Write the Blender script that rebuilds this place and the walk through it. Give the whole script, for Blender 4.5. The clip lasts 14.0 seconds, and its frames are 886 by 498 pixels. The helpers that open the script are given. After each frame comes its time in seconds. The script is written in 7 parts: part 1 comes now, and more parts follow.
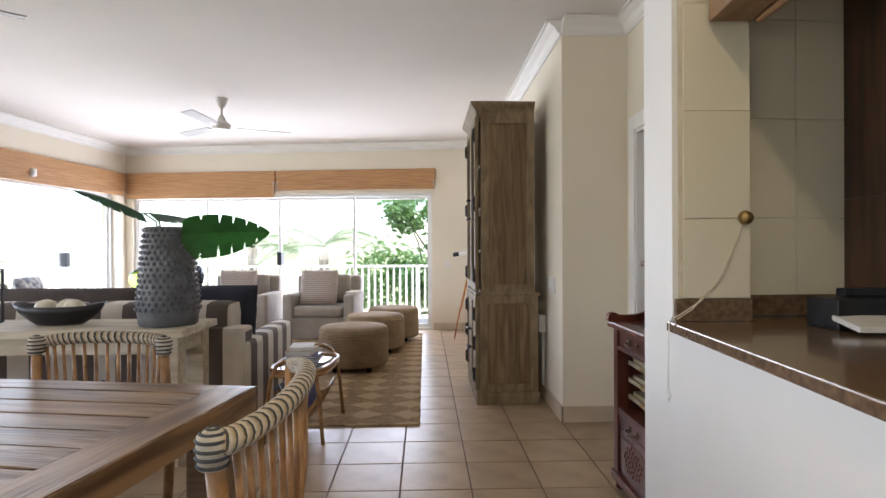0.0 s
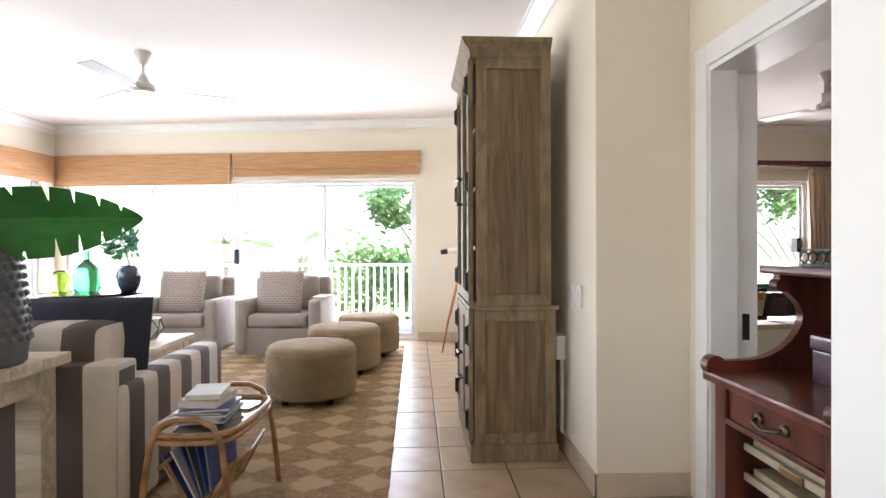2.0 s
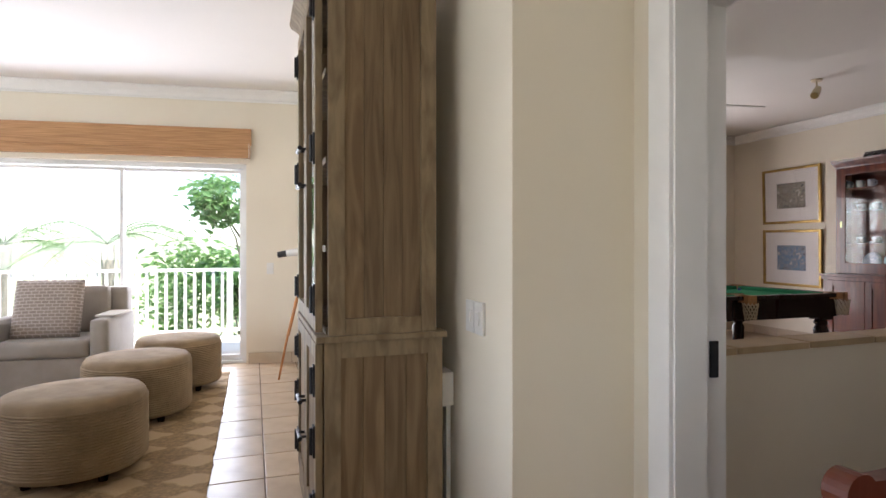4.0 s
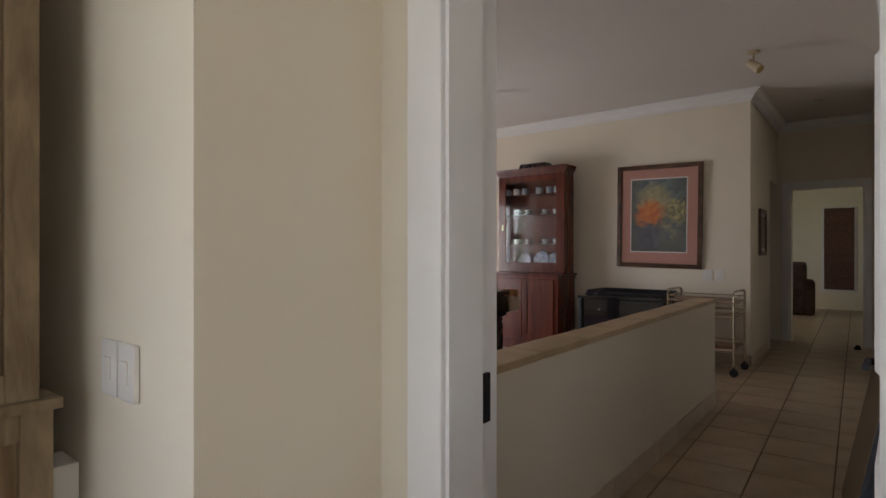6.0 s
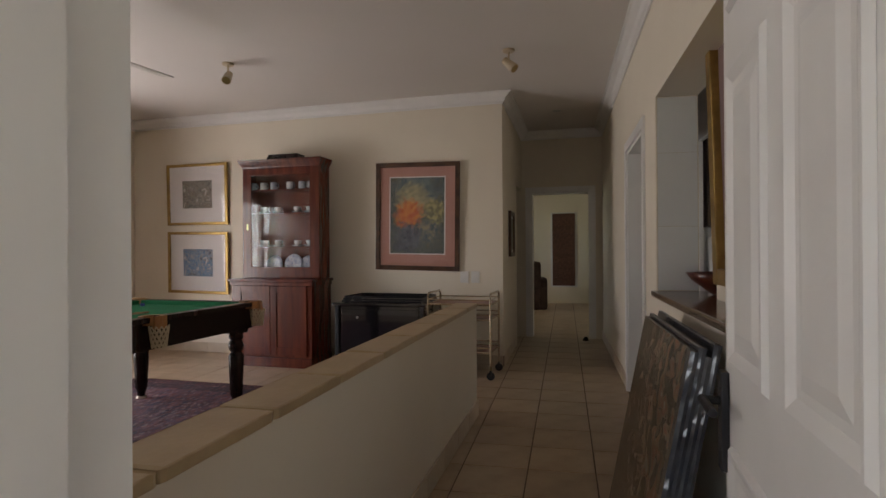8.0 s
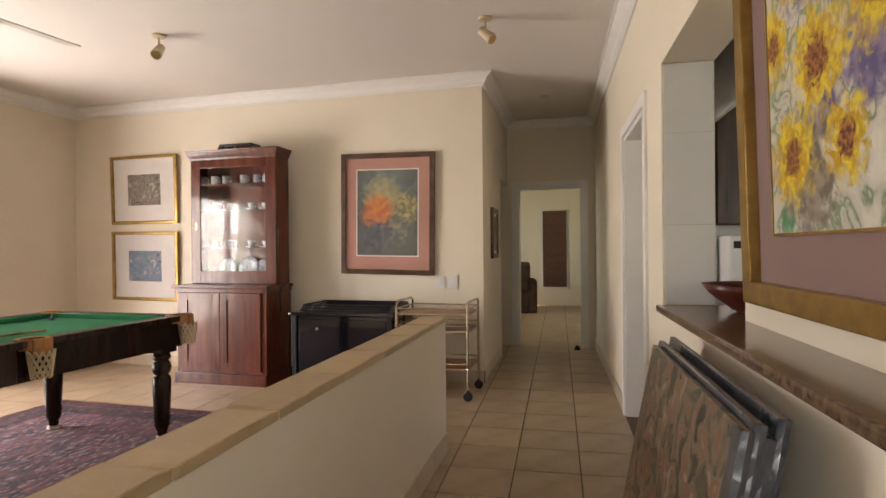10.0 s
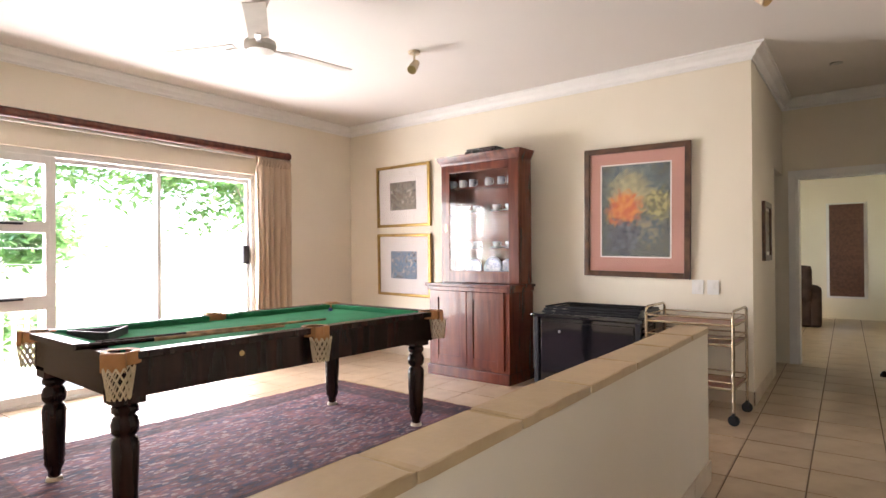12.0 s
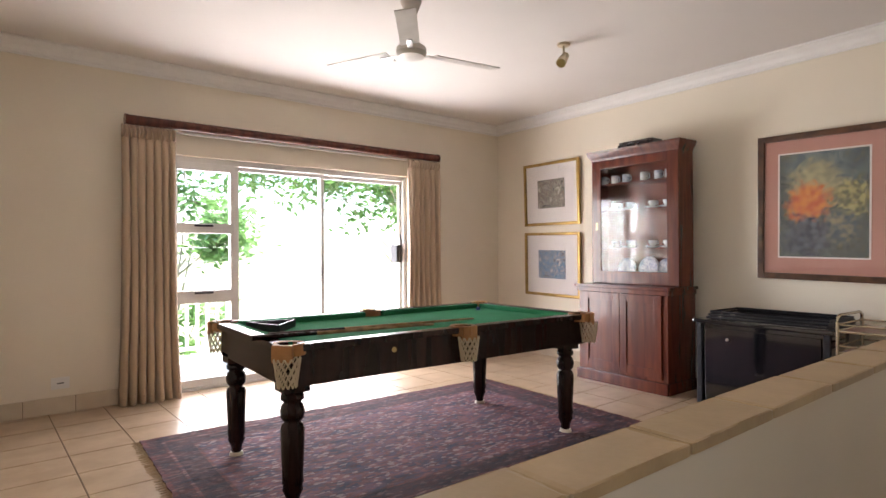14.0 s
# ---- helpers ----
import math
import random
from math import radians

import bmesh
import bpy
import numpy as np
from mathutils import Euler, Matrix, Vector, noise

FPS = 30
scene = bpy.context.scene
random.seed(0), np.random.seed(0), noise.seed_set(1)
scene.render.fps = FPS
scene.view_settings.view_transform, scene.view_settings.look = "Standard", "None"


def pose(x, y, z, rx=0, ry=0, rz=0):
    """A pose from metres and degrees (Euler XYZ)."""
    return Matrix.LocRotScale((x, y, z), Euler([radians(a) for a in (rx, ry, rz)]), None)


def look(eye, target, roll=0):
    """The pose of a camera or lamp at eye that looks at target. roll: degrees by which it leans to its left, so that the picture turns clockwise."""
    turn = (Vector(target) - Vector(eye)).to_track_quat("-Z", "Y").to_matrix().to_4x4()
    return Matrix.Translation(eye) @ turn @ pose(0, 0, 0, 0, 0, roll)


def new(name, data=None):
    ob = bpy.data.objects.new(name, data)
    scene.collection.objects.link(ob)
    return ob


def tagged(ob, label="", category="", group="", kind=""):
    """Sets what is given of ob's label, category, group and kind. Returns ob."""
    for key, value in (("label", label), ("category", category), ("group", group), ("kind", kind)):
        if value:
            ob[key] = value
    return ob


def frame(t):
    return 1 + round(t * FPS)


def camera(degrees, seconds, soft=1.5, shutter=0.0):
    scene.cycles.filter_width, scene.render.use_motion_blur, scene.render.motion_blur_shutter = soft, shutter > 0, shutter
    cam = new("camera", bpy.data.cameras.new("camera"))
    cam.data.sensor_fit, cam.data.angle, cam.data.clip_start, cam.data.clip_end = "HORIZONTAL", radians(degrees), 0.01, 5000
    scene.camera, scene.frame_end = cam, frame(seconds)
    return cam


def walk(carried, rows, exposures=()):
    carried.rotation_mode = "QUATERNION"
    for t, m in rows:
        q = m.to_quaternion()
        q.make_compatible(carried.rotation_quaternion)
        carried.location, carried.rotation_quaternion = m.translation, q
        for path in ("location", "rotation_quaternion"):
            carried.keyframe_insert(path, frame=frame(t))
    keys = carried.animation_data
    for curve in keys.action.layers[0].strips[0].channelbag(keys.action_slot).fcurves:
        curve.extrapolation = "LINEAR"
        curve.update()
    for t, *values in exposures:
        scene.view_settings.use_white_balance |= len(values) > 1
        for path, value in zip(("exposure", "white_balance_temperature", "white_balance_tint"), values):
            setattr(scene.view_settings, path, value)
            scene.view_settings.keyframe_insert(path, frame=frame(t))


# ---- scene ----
cam = camera(75.9, 14.0)
PATH = [
    (0, (0.621, 1.324, 1.233), (0.684, 3.323, 1.233), -0.2),
    (0.5, (0.635, 1.645, 1.221), (0.706, 3.643, 1.218), -0.1),
    (1, (0.664, 1.971, 1.22), (0.736, 3.97, 1.218), -0.0),
    (1.5, (0.678, 2.296, 1.226), (0.759, 4.294, 1.222), -0.1),
    (2, (0.72, 2.609, 1.226), (0.816, 4.607, 1.215), -0.2),
    (2.2, (0.738, 2.737, 1.223), (0.846, 4.734, 1.217), -0.1),
    (4.5, (0.813, 3.856, 1.214), (1.713, 5.641, 1.211), 0.0),
    (5, (0.844, 4.036, 1.214), (2.021, 5.653, 1.213), 0.1),
    (5.5, (0.936, 4.184, 1.215), (2.302, 5.644, 1.213), 0.1),
    (6, (1.096, 4.334, 1.213), (2.635, 5.611, 1.213), 0.0),
    (6.5, (1.218, 4.475, 1.214), (2.945, 5.484, 1.215), 0.2),
    (7, (1.384, 4.585, 1.203), (3.248, 5.312, 1.213), 0.1),
    (7.5, (1.561, 4.624, 1.208), (3.479, 5.189, 1.218), -0.2),
    (10, (2.47, 4.628, 1.247), (4.401, 5.149, 1.245), -0.5),
    (10.5, (2.538, 4.679, 1.234), (4.397, 5.417, 1.238), -0.5),
    (11, (2.55, 4.702, 1.239), (4.308, 5.656, 1.245), -0.5),
    (11.5, (2.593, 4.707, 1.245), (4.239, 5.843, 1.252), -0.5),
    (12, (2.595, 4.711, 1.238), (4.149, 5.97, 1.248), -0.4),
    (12.5, (2.603, 4.714, 1.249), (4.071, 6.071, 1.256), -0.4),
    (13, (2.612, 4.722, 1.246), (3.996, 6.166, 1.255), -0.4),
    (13.5, (2.616, 4.751, 1.244), (3.91, 6.276, 1.255), -0.3),
    (14, (2.632, 4.759, 1.25), (3.815, 6.371, 1.256), -0.3),
]
EXPOSURES = [
    (0.0, 1.65, 6150, 10), (0.5, 1.75, 6150, 10), (1.0, 1.95, 6150, 10), (1.5, 2.15, 6150, 10), (2.0, 2.25, 6150, 10), (2.2, 2.25, 6150, 10),
    (4.5, 1.5, 6150, 10), (5.0, 1.1, 6150, 10), (5.5, 1.3, 6250, 10), (6.0, 1.55, 6250, 10), (6.5, 1.5, 6250, 10), (7.0, 1.5, 6300, 10), (7.5, 1.45, 6400, 10), (7.7, 1.5, 6450, 10),
    (9.8, 2.8, 7200, 10), (10.0, 2.9, 7150, 10), (10.5, 3.2, 6800, 10), (11.0, 3.4, 6550, 10), (12.0, 3.4, 6450, 10), (13.0, 3.15, 6400, 10), (14.0, 2.8, 6400, 10),
]

walk(cam, [(t, look(eye, target, roll)) for t, eye, target, roll in PATH], EXPOSURES)

# ---- world, sun, window light ----
H = 2.86                                      # ceiling height
world = bpy.data.worlds.new("sky")
scene.world = world
world.use_nodes = True
wn = world.node_tree.nodes
sky = wn.new("ShaderNodeTexSky")
sky.sky_type, sky.sun_disc = "NISHITA", False
sky.sun_elevation, sky.sun_rotation = radians(62), radians(150)
wn["Background"].inputs["Strength"].default_value = 0.15
world.node_tree.links.new(sky.outputs[0], wn["Background"].inputs["Color"])

sun = new("sun", bpy.data.lights.new("sun", "SUN"))
sun.data.energy, sun.data.angle, sun.data.color = 5.0, radians(0.5), (1.0, 0.95, 0.88)
sun.matrix_world = look((2, 4, 20), (2 + math.sin(radians(150)) * -9, 4 - math.cos(radians(150)) * 9, 0))


def window_light(name, centre, aim, width, height, watts, colour=(1.0, 0.96, 0.985)):
    lamp = new(name, bpy.data.lights.new(name, "AREA"))
    lamp.data.shape, lamp.data.size, lamp.data.size_y = "RECTANGLE", width, height
    lamp.data.energy, lamp.data.color = watts, colour
    lamp.matrix_world = look(centre, aim)
    return lamp


window_light("window_light_lounge", (-1.7, 10.62, 1.2), (-1.95, 8.0, 0.9), 4.6, 2.0, 72, (0.965, 0.955, 1.06))
window_light("window_light_west", (-4.72, 7.4, 1.5), (0, 6.9, 1.1), 5.6, 1.6, 42, (0.965, 0.955, 1.06))
window_light("window_light_dining", (-5.32, 1.7, 1.5), (0, 1.9, 1.1), 3.2, 1.2, 22)
# the south lamp is an added fill; no window is known there
window_light("fill_light_south", (-1.2, -1.15, 1.5), (-1.0, 3, 1.1), 2.1, 1.1, 3)
window_light("window_light_pool", (4.90, 10.53, 1.15), (5.08, 7, 0.9), 2.4, 1.95, 28, (1.04, 0.94, 0.955))
window_light("window_light_kitchen", (7.25, 1.6, 1.6), (3, 2.4, 1.2), 1.8, 1.0, 0.8, (0.75, 0.9, 1.0))
window_light("window_light_end_room", (12.4, 7.72, 1.5), (12.3, 4, 0.9), 2.2, 1.2, 3.6, (1.0, 0.9, 0.72))

window_light("downlight_lamp", (0.90, 1.60, H - 0.015), (0.90, 1.601, 0.0), 0.07, 0.07, 6.0, (1.0, 0.76, 0.42))


# ---- materials ----
def mat(name, base, rough=0.6, second=None, scale=8.0, detail=6.0, bump=0.0, bump_scale=60.0, metal=0.0, stretch=(1, 1, 1), coat=0.0, spots=0.0, random_tint=0.0, sheen=0.0):
    """A painted, woven or worn surface: two colours mixed by noise at two scales, fine relief, per-object tint."""
    m = bpy.data.materials.new(name)
    m.use_nodes = True
    t, n = m.node_tree, m.node_tree.nodes
    b = n["Principled BSDF"]
    b.inputs["Roughness"].default_value, b.inputs["Metallic"].default_value = rough, metal
    b.inputs["Coat Weight"].default_value = coat
    b.inputs["Sheen Weight"].default_value = sheen
    co = n.new("ShaderNodeTexCoord")
    mp = n.new("ShaderNodeMapping")
    mp.inputs["Scale"].default_value = stretch
    t.links.new(co.outputs["Object"], mp.inputs["Vector"])
    big = n.new("ShaderNodeTexNoise")
    big.inputs["Scale"].default_value, big.inputs["Detail"].default_value = scale, detail
    t.links.new(mp.outputs[0], big.inputs["Vector"])
    fine = n.new("ShaderNodeTexNoise")
    fine.inputs["Scale"].default_value, fine.inputs["Detail"].default_value = bump_scale, 4
    t.links.new(mp.outputs[0], fine.inputs["Vector"])
    mix = n.new("ShaderNodeMix")
    mix.data_type = "RGBA"
    second = second or tuple(c * 0.93 for c in base)
    mix.inputs[6].default_value, mix.inputs[7].default_value = (*base, 1), (*second, 1)
    ramp = n.new("ShaderNodeMapRange")
    ramp.inputs[1].default_value, ramp.inputs[2].default_value = 0.36, 0.64
    t.links.new(big.outputs[0], ramp.inputs[0])
    t.links.new(ramp.outputs[0], mix.inputs[0])
    out = mix.outputs[2]
    if spots:
        mul = n.new("ShaderNodeMix")
        mul.data_type, mul.blend_type = "RGBA", "MULTIPLY"
        mul.inputs[0].default_value = spots
        t.links.new(out, mul.inputs[6])
        t.links.new(fine.outputs[0], mul.inputs[7])
        out = mul.outputs[2]
    if random_tint:
        info = n.new("ShaderNodeObjectInfo")
        rg = n.new("ShaderNodeMapRange")
        rg.inputs[3].default_value, rg.inputs[4].default_value = 1 - random_tint, 1 + random_tint * 0.5
        t.links.new(info.outputs["Random"], rg.inputs[0])
        hsv = n.new("ShaderNodeHueSaturation")
        t.links.new(rg.outputs[0], hsv.inputs["Value"])
        t.links.new(out, hsv.inputs["Color"])
        out = hsv.outputs[0]
    t.links.new(out, b.inputs["Base Color"])
    if bump:
        bp = n.new("ShaderNodeBump")
        bp.inputs["Strength"].default_value, bp.inputs["Distance"].default_value = bump, 0.004
        t.links.new(fine.outputs[0], bp.inputs["Height"])
        t.links.new(bp.outputs[0], b.inputs["Normal"])
    return m


def wood(name, dark, light, rough=0.5, grain=(14, 14, 0.9), coat=0.0, bump=0.25, random_tint=0.12, spec=0.5, wavy=0.0):
    """Wood with the grain along the local z axis unless grain says otherwise."""
    m = mat(name, light, rough, dark, 2.2, 8, bump, 9, stretch=grain, coat=coat, random_tint=random_tint)
    m.node_tree.nodes["Principled BSDF"].inputs["Specular IOR Level"].default_value = spec
    for nd in m.node_tree.nodes:
        if nd.type == "TEX_NOISE":
            nd.inputs["Distortion"].default_value = wavy
    return m


def striped(name, a, b, axis, width, rough=0.85, offset=0.0):
    m = mat(name, a, rough, None, 12, 4, 0.3, 220)
    t, n = m.node_tree, m.node_tree.nodes
    co = n.new("ShaderNodeTexCoord")
    sep = n.new("ShaderNodeSeparateXYZ")
    t.links.new(co.outputs["Object"], sep.inputs[0])
    add = n.new("ShaderNodeMath")
    add.inputs[1].default_value = offset + 100 * width
    t.links.new(sep.outputs[axis], add.inputs[0])
    mod = n.new("ShaderNodeMath")
    mod.operation = "PINGPONG"
    mod.inputs[1].default_value = width
    t.links.new(add.outputs[0], mod.inputs[0])
    gt = n.new("ShaderNodeMath")
    gt.operation = "GREATER_THAN"
    gt.inputs[1].default_value = width / 2
    t.links.new(mod.outputs[0], gt.inputs[0])
    mix = n.new("ShaderNodeMix")
    mix.data_type = "RGBA"
    t.links.new(gt.outputs[0], mix.inputs[0])
    old = n["Principled BSDF"].inputs["Base Color"].links[0].from_socket
    t.links.new(old, mix.inputs[6])
    mix.inputs[7].default_value = (*b, 1)
    t.links.new(mix.outputs[2], n["Principled BSDF"].inputs["Base Color"])
    return m


def glass_mat(name, colour=(1, 1, 1), rough=0.0, clear=False):
    m = bpy.data.materials.new(name)
    m.use_nodes = True
    t, n = m.node_tree, m.node_tree.nodes
    b = n["Principled BSDF"]
    b.inputs["Base Color"].default_value = (*colour, 1)
    b.inputs["Roughness"].default_value = rough
    b.inputs["Transmission Weight"].default_value = 1.0
    b.inputs["IOR"].default_value = 1.45
    if clear:
        gl = n.new("ShaderNodeBsdfGlossy")
        gl.inputs["Roughness"].default_value = 0.02
        tr = n.new("ShaderNodeBsdfTransparent")
        lw = n.new("ShaderNodeLayerWeight")
        pw = n.new("ShaderNodeMath")
        pw.operation = "POWER"
        pw.inputs[1].default_value = 5.0
        t.links.new(lw.outputs["Facing"], pw.inputs[0])
        fr = n.new("ShaderNodeMath")
        fr.operation = "MULTIPLY_ADD"
        fr.inputs[1].default_value, fr.inputs[2].default_value = 0.85, 0.033
        t.links.new(pw.outputs[0], fr.inputs[0])
        mx = n.new("ShaderNodeMixShader")
        t.links.new(fr.outputs[0], mx.inputs[0])
        t.links.new(tr.outputs[0], mx.inputs[1])
        t.links.new(gl.outputs[0], mx.inputs[2])
        t.links.new(mx.outputs[0], n["Material Output"].inputs["Surface"])
    return m


WALL = mat("cream_wall_paint", (0.755, 0.695, 0.58), 0.75, (0.73, 0.665, 0.55), 1.6, 5, 0.12, 160)
WHITE_WALL = mat("white_wall_paint", (0.80, 0.80, 0.79), 0.6, (0.77, 0.77, 0.76), 1.8, 5, 0.1, 160)
CEIL = mat("ceiling_paint", (0.735, 0.70, 0.665), 0.85, (0.715, 0.68, 0.645), 1.2, 4, 0.08, 140)
TRIM = mat("white_gloss_trim", (0.80, 0.79, 0.77), 0.35, (0.77, 0.76, 0.74), 6, 4, 0.05, 90)
CORNICE = mat("white_cornice_plaster", (0.80, 0.79, 0.77), 0.6, (0.77, 0.76, 0.74), 6, 4, 0.05, 90)
TILE = mat("glazed_floor_tile", (0.44, 0.335, 0.228), 0.3, (0.345, 0.25, 0.158), 5, 8, 0.06, 40, random_tint=0.12)
GROUT = mat("brown_grout", (0.17, 0.12, 0.085), 0.9, (0.11, 0.08, 0.06), 20, 5, 0.4, 120)
PALE_GROUT = mat("cream_tile_grout", (0.62, 0.57, 0.47), 0.8, (0.55, 0.50, 0.40), 20, 5, 0.3, 120)
# white fan enamel darkened: the lounge blades' shade is put into the colour
FANSHADE = mat("shaded_white_enamel", (0.32, 0.30, 0.28), 0.45, (0.27, 0.25, 0.23), 6, 4, 0.05, 90)
FANPAINT = mat("aged_grey_white_enamel", (0.60, 0.57, 0.53), 0.4, (0.53, 0.50, 0.46), 6, 4, 0.05, 90)
SKIRT = mat("skirting_tile", (0.58, 0.49, 0.37), 0.3, (0.52, 0.43, 0.32), 6, 6, 0.05, 60, random_tint=0.08)
CAPTILE = mat("sandstone_coping_tile", (0.55, 0.42, 0.25), 0.38, (0.48, 0.36, 0.21), 7, 8, 0.25, 45, spots=0.12, random_tint=0.08)
ALU = mat("white_aluminium", (0.72, 0.72, 0.71), 0.35, None, 5, 3)
DARK = mat("black_metal", (0.015, 0.016, 0.02), 0.45, (0.03, 0.03, 0.035), 20, 5, 0.2, 80, metal=0.5)
CLEAR = glass_mat("window_glass", clear=True)
GREY_WOOD = wood("weathered_grey_oak", (0.135, 0.084, 0.041), (0.228, 0.155, 0.082), 0.75, (10, 10, 0.9), bump=0.4, random_tint=0.2, wavy=1.1)
GREY_FRAME = wood("weathered_grey_oak_rail", (0.15, 0.104, 0.057), (0.24, 0.18, 0.105), 0.75, (10, 10, 2.5), bump=0.4, wavy=0.6)
MAHOGANY = wood("polished_mahogany", (0.068, 0.012, 0.006), (0.128, 0.027, 0.012), 0.26, (7, 7, 0.6), coat=0.25, bump=0.06, spec=0.35, wavy=0.8)
DARKWOOD = wood("dark_stained_mahogany", (0.010, 0.004, 0.0035), (0.024, 0.009, 0.007), 0.25, (9, 9, 0.8), coat=0.06, bump=0.06, spec=0.25)
ROSEWOOD = wood("red_brown_rosewood", (0.055, 0.013, 0.009), (0.12, 0.033, 0.019), 0.3, (9, 9, 0.8), coat=0.12, bump=0.1, spec=0.35)
RUSTIC = wood("rustic_plank_wood", (0.095, 0.052, 0.027), (0.30, 0.195, 0.115), 0.3, (0.9, 8, 8), bump=0.5, random_tint=0.25, wavy=0.7)
WASHED = wood("whitewashed_wood", (0.42, 0.36, 0.27), (0.60, 0.54, 0.43), 0.55, (1.2, 12, 12), bump=0.3)
RATTAN = wood("honey_rattan_cane", (0.20, 0.095, 0.033), (0.42, 0.235, 0.10), 0.4, (6, 6, 6), coat=0.2)
BAMBOO = wood("bamboo_blind", (0.34, 0.17, 0.07), (0.50, 0.28, 0.125), 0.6, (1.5, 1.5, 60), bump=0.6, random_tint=0.05)


# ---- mesh helpers ----
def part(name, bm, material, parent=None, label="", smooth=False):
    """Link a bmesh as one mesh object under a thing or a part."""
    me = bpy.data.meshes.new(name)
    if smooth:
        for f in bm.faces:
            f.smooth = True
    bm.to_mesh(me)
    bm.free()
    me.materials.append(material)
    ob = new(name, me)
    if parent is not None:
        ob.parent = parent
    if label:
        ob["label"] = label
    return ob


def thing(name, m, label, category, group=""):
    """An Empty at the base of a thing, which parents its parts."""
    ob = new(name)
    ob.empty_display_size = 0.1
    ob.matrix_world = m
    return tagged(ob, label, category, group)


def box(bm, x0, x1, y0, y1, z0, z1, bevel=0.0, m=None):
    vs = bmesh.ops.create_cube(bm, size=1.0)["verts"]
    mm = Matrix.Translation(((x0 + x1) / 2, (y0 + y1) / 2, (z0 + z1) / 2)) @ Matrix.Diagonal((x1 - x0, y1 - y0, z1 - z0, 1))
    bmesh.ops.transform(bm, matrix=(m or Matrix()) @ mm, verts=vs)
    if bevel:
        es = list({e for v in vs for e in v.link_edges})
        bmesh.ops.bevel(bm, geom=es, offset=bevel, segments=2, affect="EDGES", profile=0.7)
    return bm


def boxed(x0, x1, y0, y1, z0, z1, bevel=0.0, m=None):
    return box(bmesh.new(), x0, x1, y0, y1, z0, z1, bevel, m)


def rod(bm, a, b, r0, r1=None, seg=12):
    a, b = Vector(a), Vector(b)
    d = b - a
    vs = bmesh.ops.create_cone(bm, cap_ends=True, segments=seg, radius1=r0, radius2=r0 if r1 is None else r1, depth=d.length)["verts"]
    bmesh.ops.transform(bm, matrix=Matrix.Translation((a + b) / 2) @ d.to_track_quat("Z", "Y").to_matrix().to_4x4(), verts=vs)
    return bm


def rodded(a, b, r0, r1=None, seg=12):
    return rod(bmesh.new(), a, b, r0, r1, seg)


def lathe(profile, seg=28, bm=None, m=None):
    """A turned body from (radius, z) pairs, from bottom to top."""
    bm = bm or bmesh.new()
    rings = []
    for r, z in profile:
        rings.append([bm.verts.new((m or Matrix()) @ Vector((r * math.cos(2 * math.pi * k / seg), r * math.sin(2 * math.pi * k / seg), z))) for k in range(seg)])
    for lo, hi in zip(rings, rings[1:]):
        for k in range(seg):
            bm.faces.new((lo[k], lo[(k + 1) % seg], hi[(k + 1) % seg], hi[k]))
    bm.faces.new(rings[0][::-1])
    bm.faces.new(rings[-1])
    return bm


def tube(points, r, seg=8, bm=None, closed=False):
    """A bent rod along points."""
    bm = bm or bmesh.new()
    pts = [Vector(p) for p in points]
    n = len(pts)
    rings = []
    up = Vector((0.13, 0.21, 0.97)).normalized()
    for i, p in enumerate(pts):
        a = pts[(i - 1) % n] if closed or i else p
        b = pts[(i + 1) % n] if closed or i < n - 1 else p
        d = (b - a).normalized()
        s = d.cross(up)
        s = s.normalized() if s.length > 1e-4 else Vector((1, 0, 0))
        u = s.cross(d).normalized()
        rr = r[i] if isinstance(r, (list, tuple)) else r
        rings.append([bm.verts.new(p + rr * (math.cos(2 * math.pi * k / seg) * s + math.sin(2 * math.pi * k / seg) * u)) for k in range(seg)])
    pairs = list(zip(rings, rings[1:])) + ([(rings[-1], rings[0])] if closed else [])
    for lo, hi in pairs:
        for k in range(seg):
            bm.faces.new((lo[k], lo[(k + 1) % seg], hi[(k + 1) % seg], hi[k]))
    if not closed:
        bm.faces.new(rings[0][::-1])
        bm.faces.new(rings[-1])
    return bm


def pillow(w, h, d, n=14, bm=None, m=None, pinch=0.55):
    """A stuffed cushion lying in the xz plane, thickness along y."""
    bm = bm or bmesh.new()
    grids = []
    for side in (-1, 1):
        g = []
        for j in range(n + 1):
            row = []
            for i in range(n + 1):
                u, v = 2 * i / n - 1, 2 * j / n - 1
                t = max(0.0, (1 - u ** 4) * (1 - v ** 4)) ** pinch
                sx = 1 - 0.06 * (1 - v * v)
                sz = 1 - 0.06 * (1 - u * u)
                row.append(bm.verts.new((m or Matrix()) @ Vector((u * w / 2 * sz, side * (d / 2 * t + 0.002), v * h / 2 * sx))))
            g.append(row)
        grids.append(g)
        for j in range(n):
            for i in range(n):
                q = (g[j][i], g[j][i + 1], g[j + 1][i + 1], g[j + 1][i])
                bm.faces.new(q if side < 0 else q[::-1])
    a, b = grids
    rim = [(0, i) for i in range(n)] + [(j, n) for j in range(n)] + [(n, i) for i in range(n, 0, -1)] + [(j, 0) for j in range(n, 0, -1)]
    for k in range(len(rim)):
        (j0, i0), (j1, i1) = rim[k], rim[(k + 1) % len(rim)]
        bm.faces.new((a[j0][i0], b[j0][i0], b[j1][i1], a[j1][i1]))
    return bm


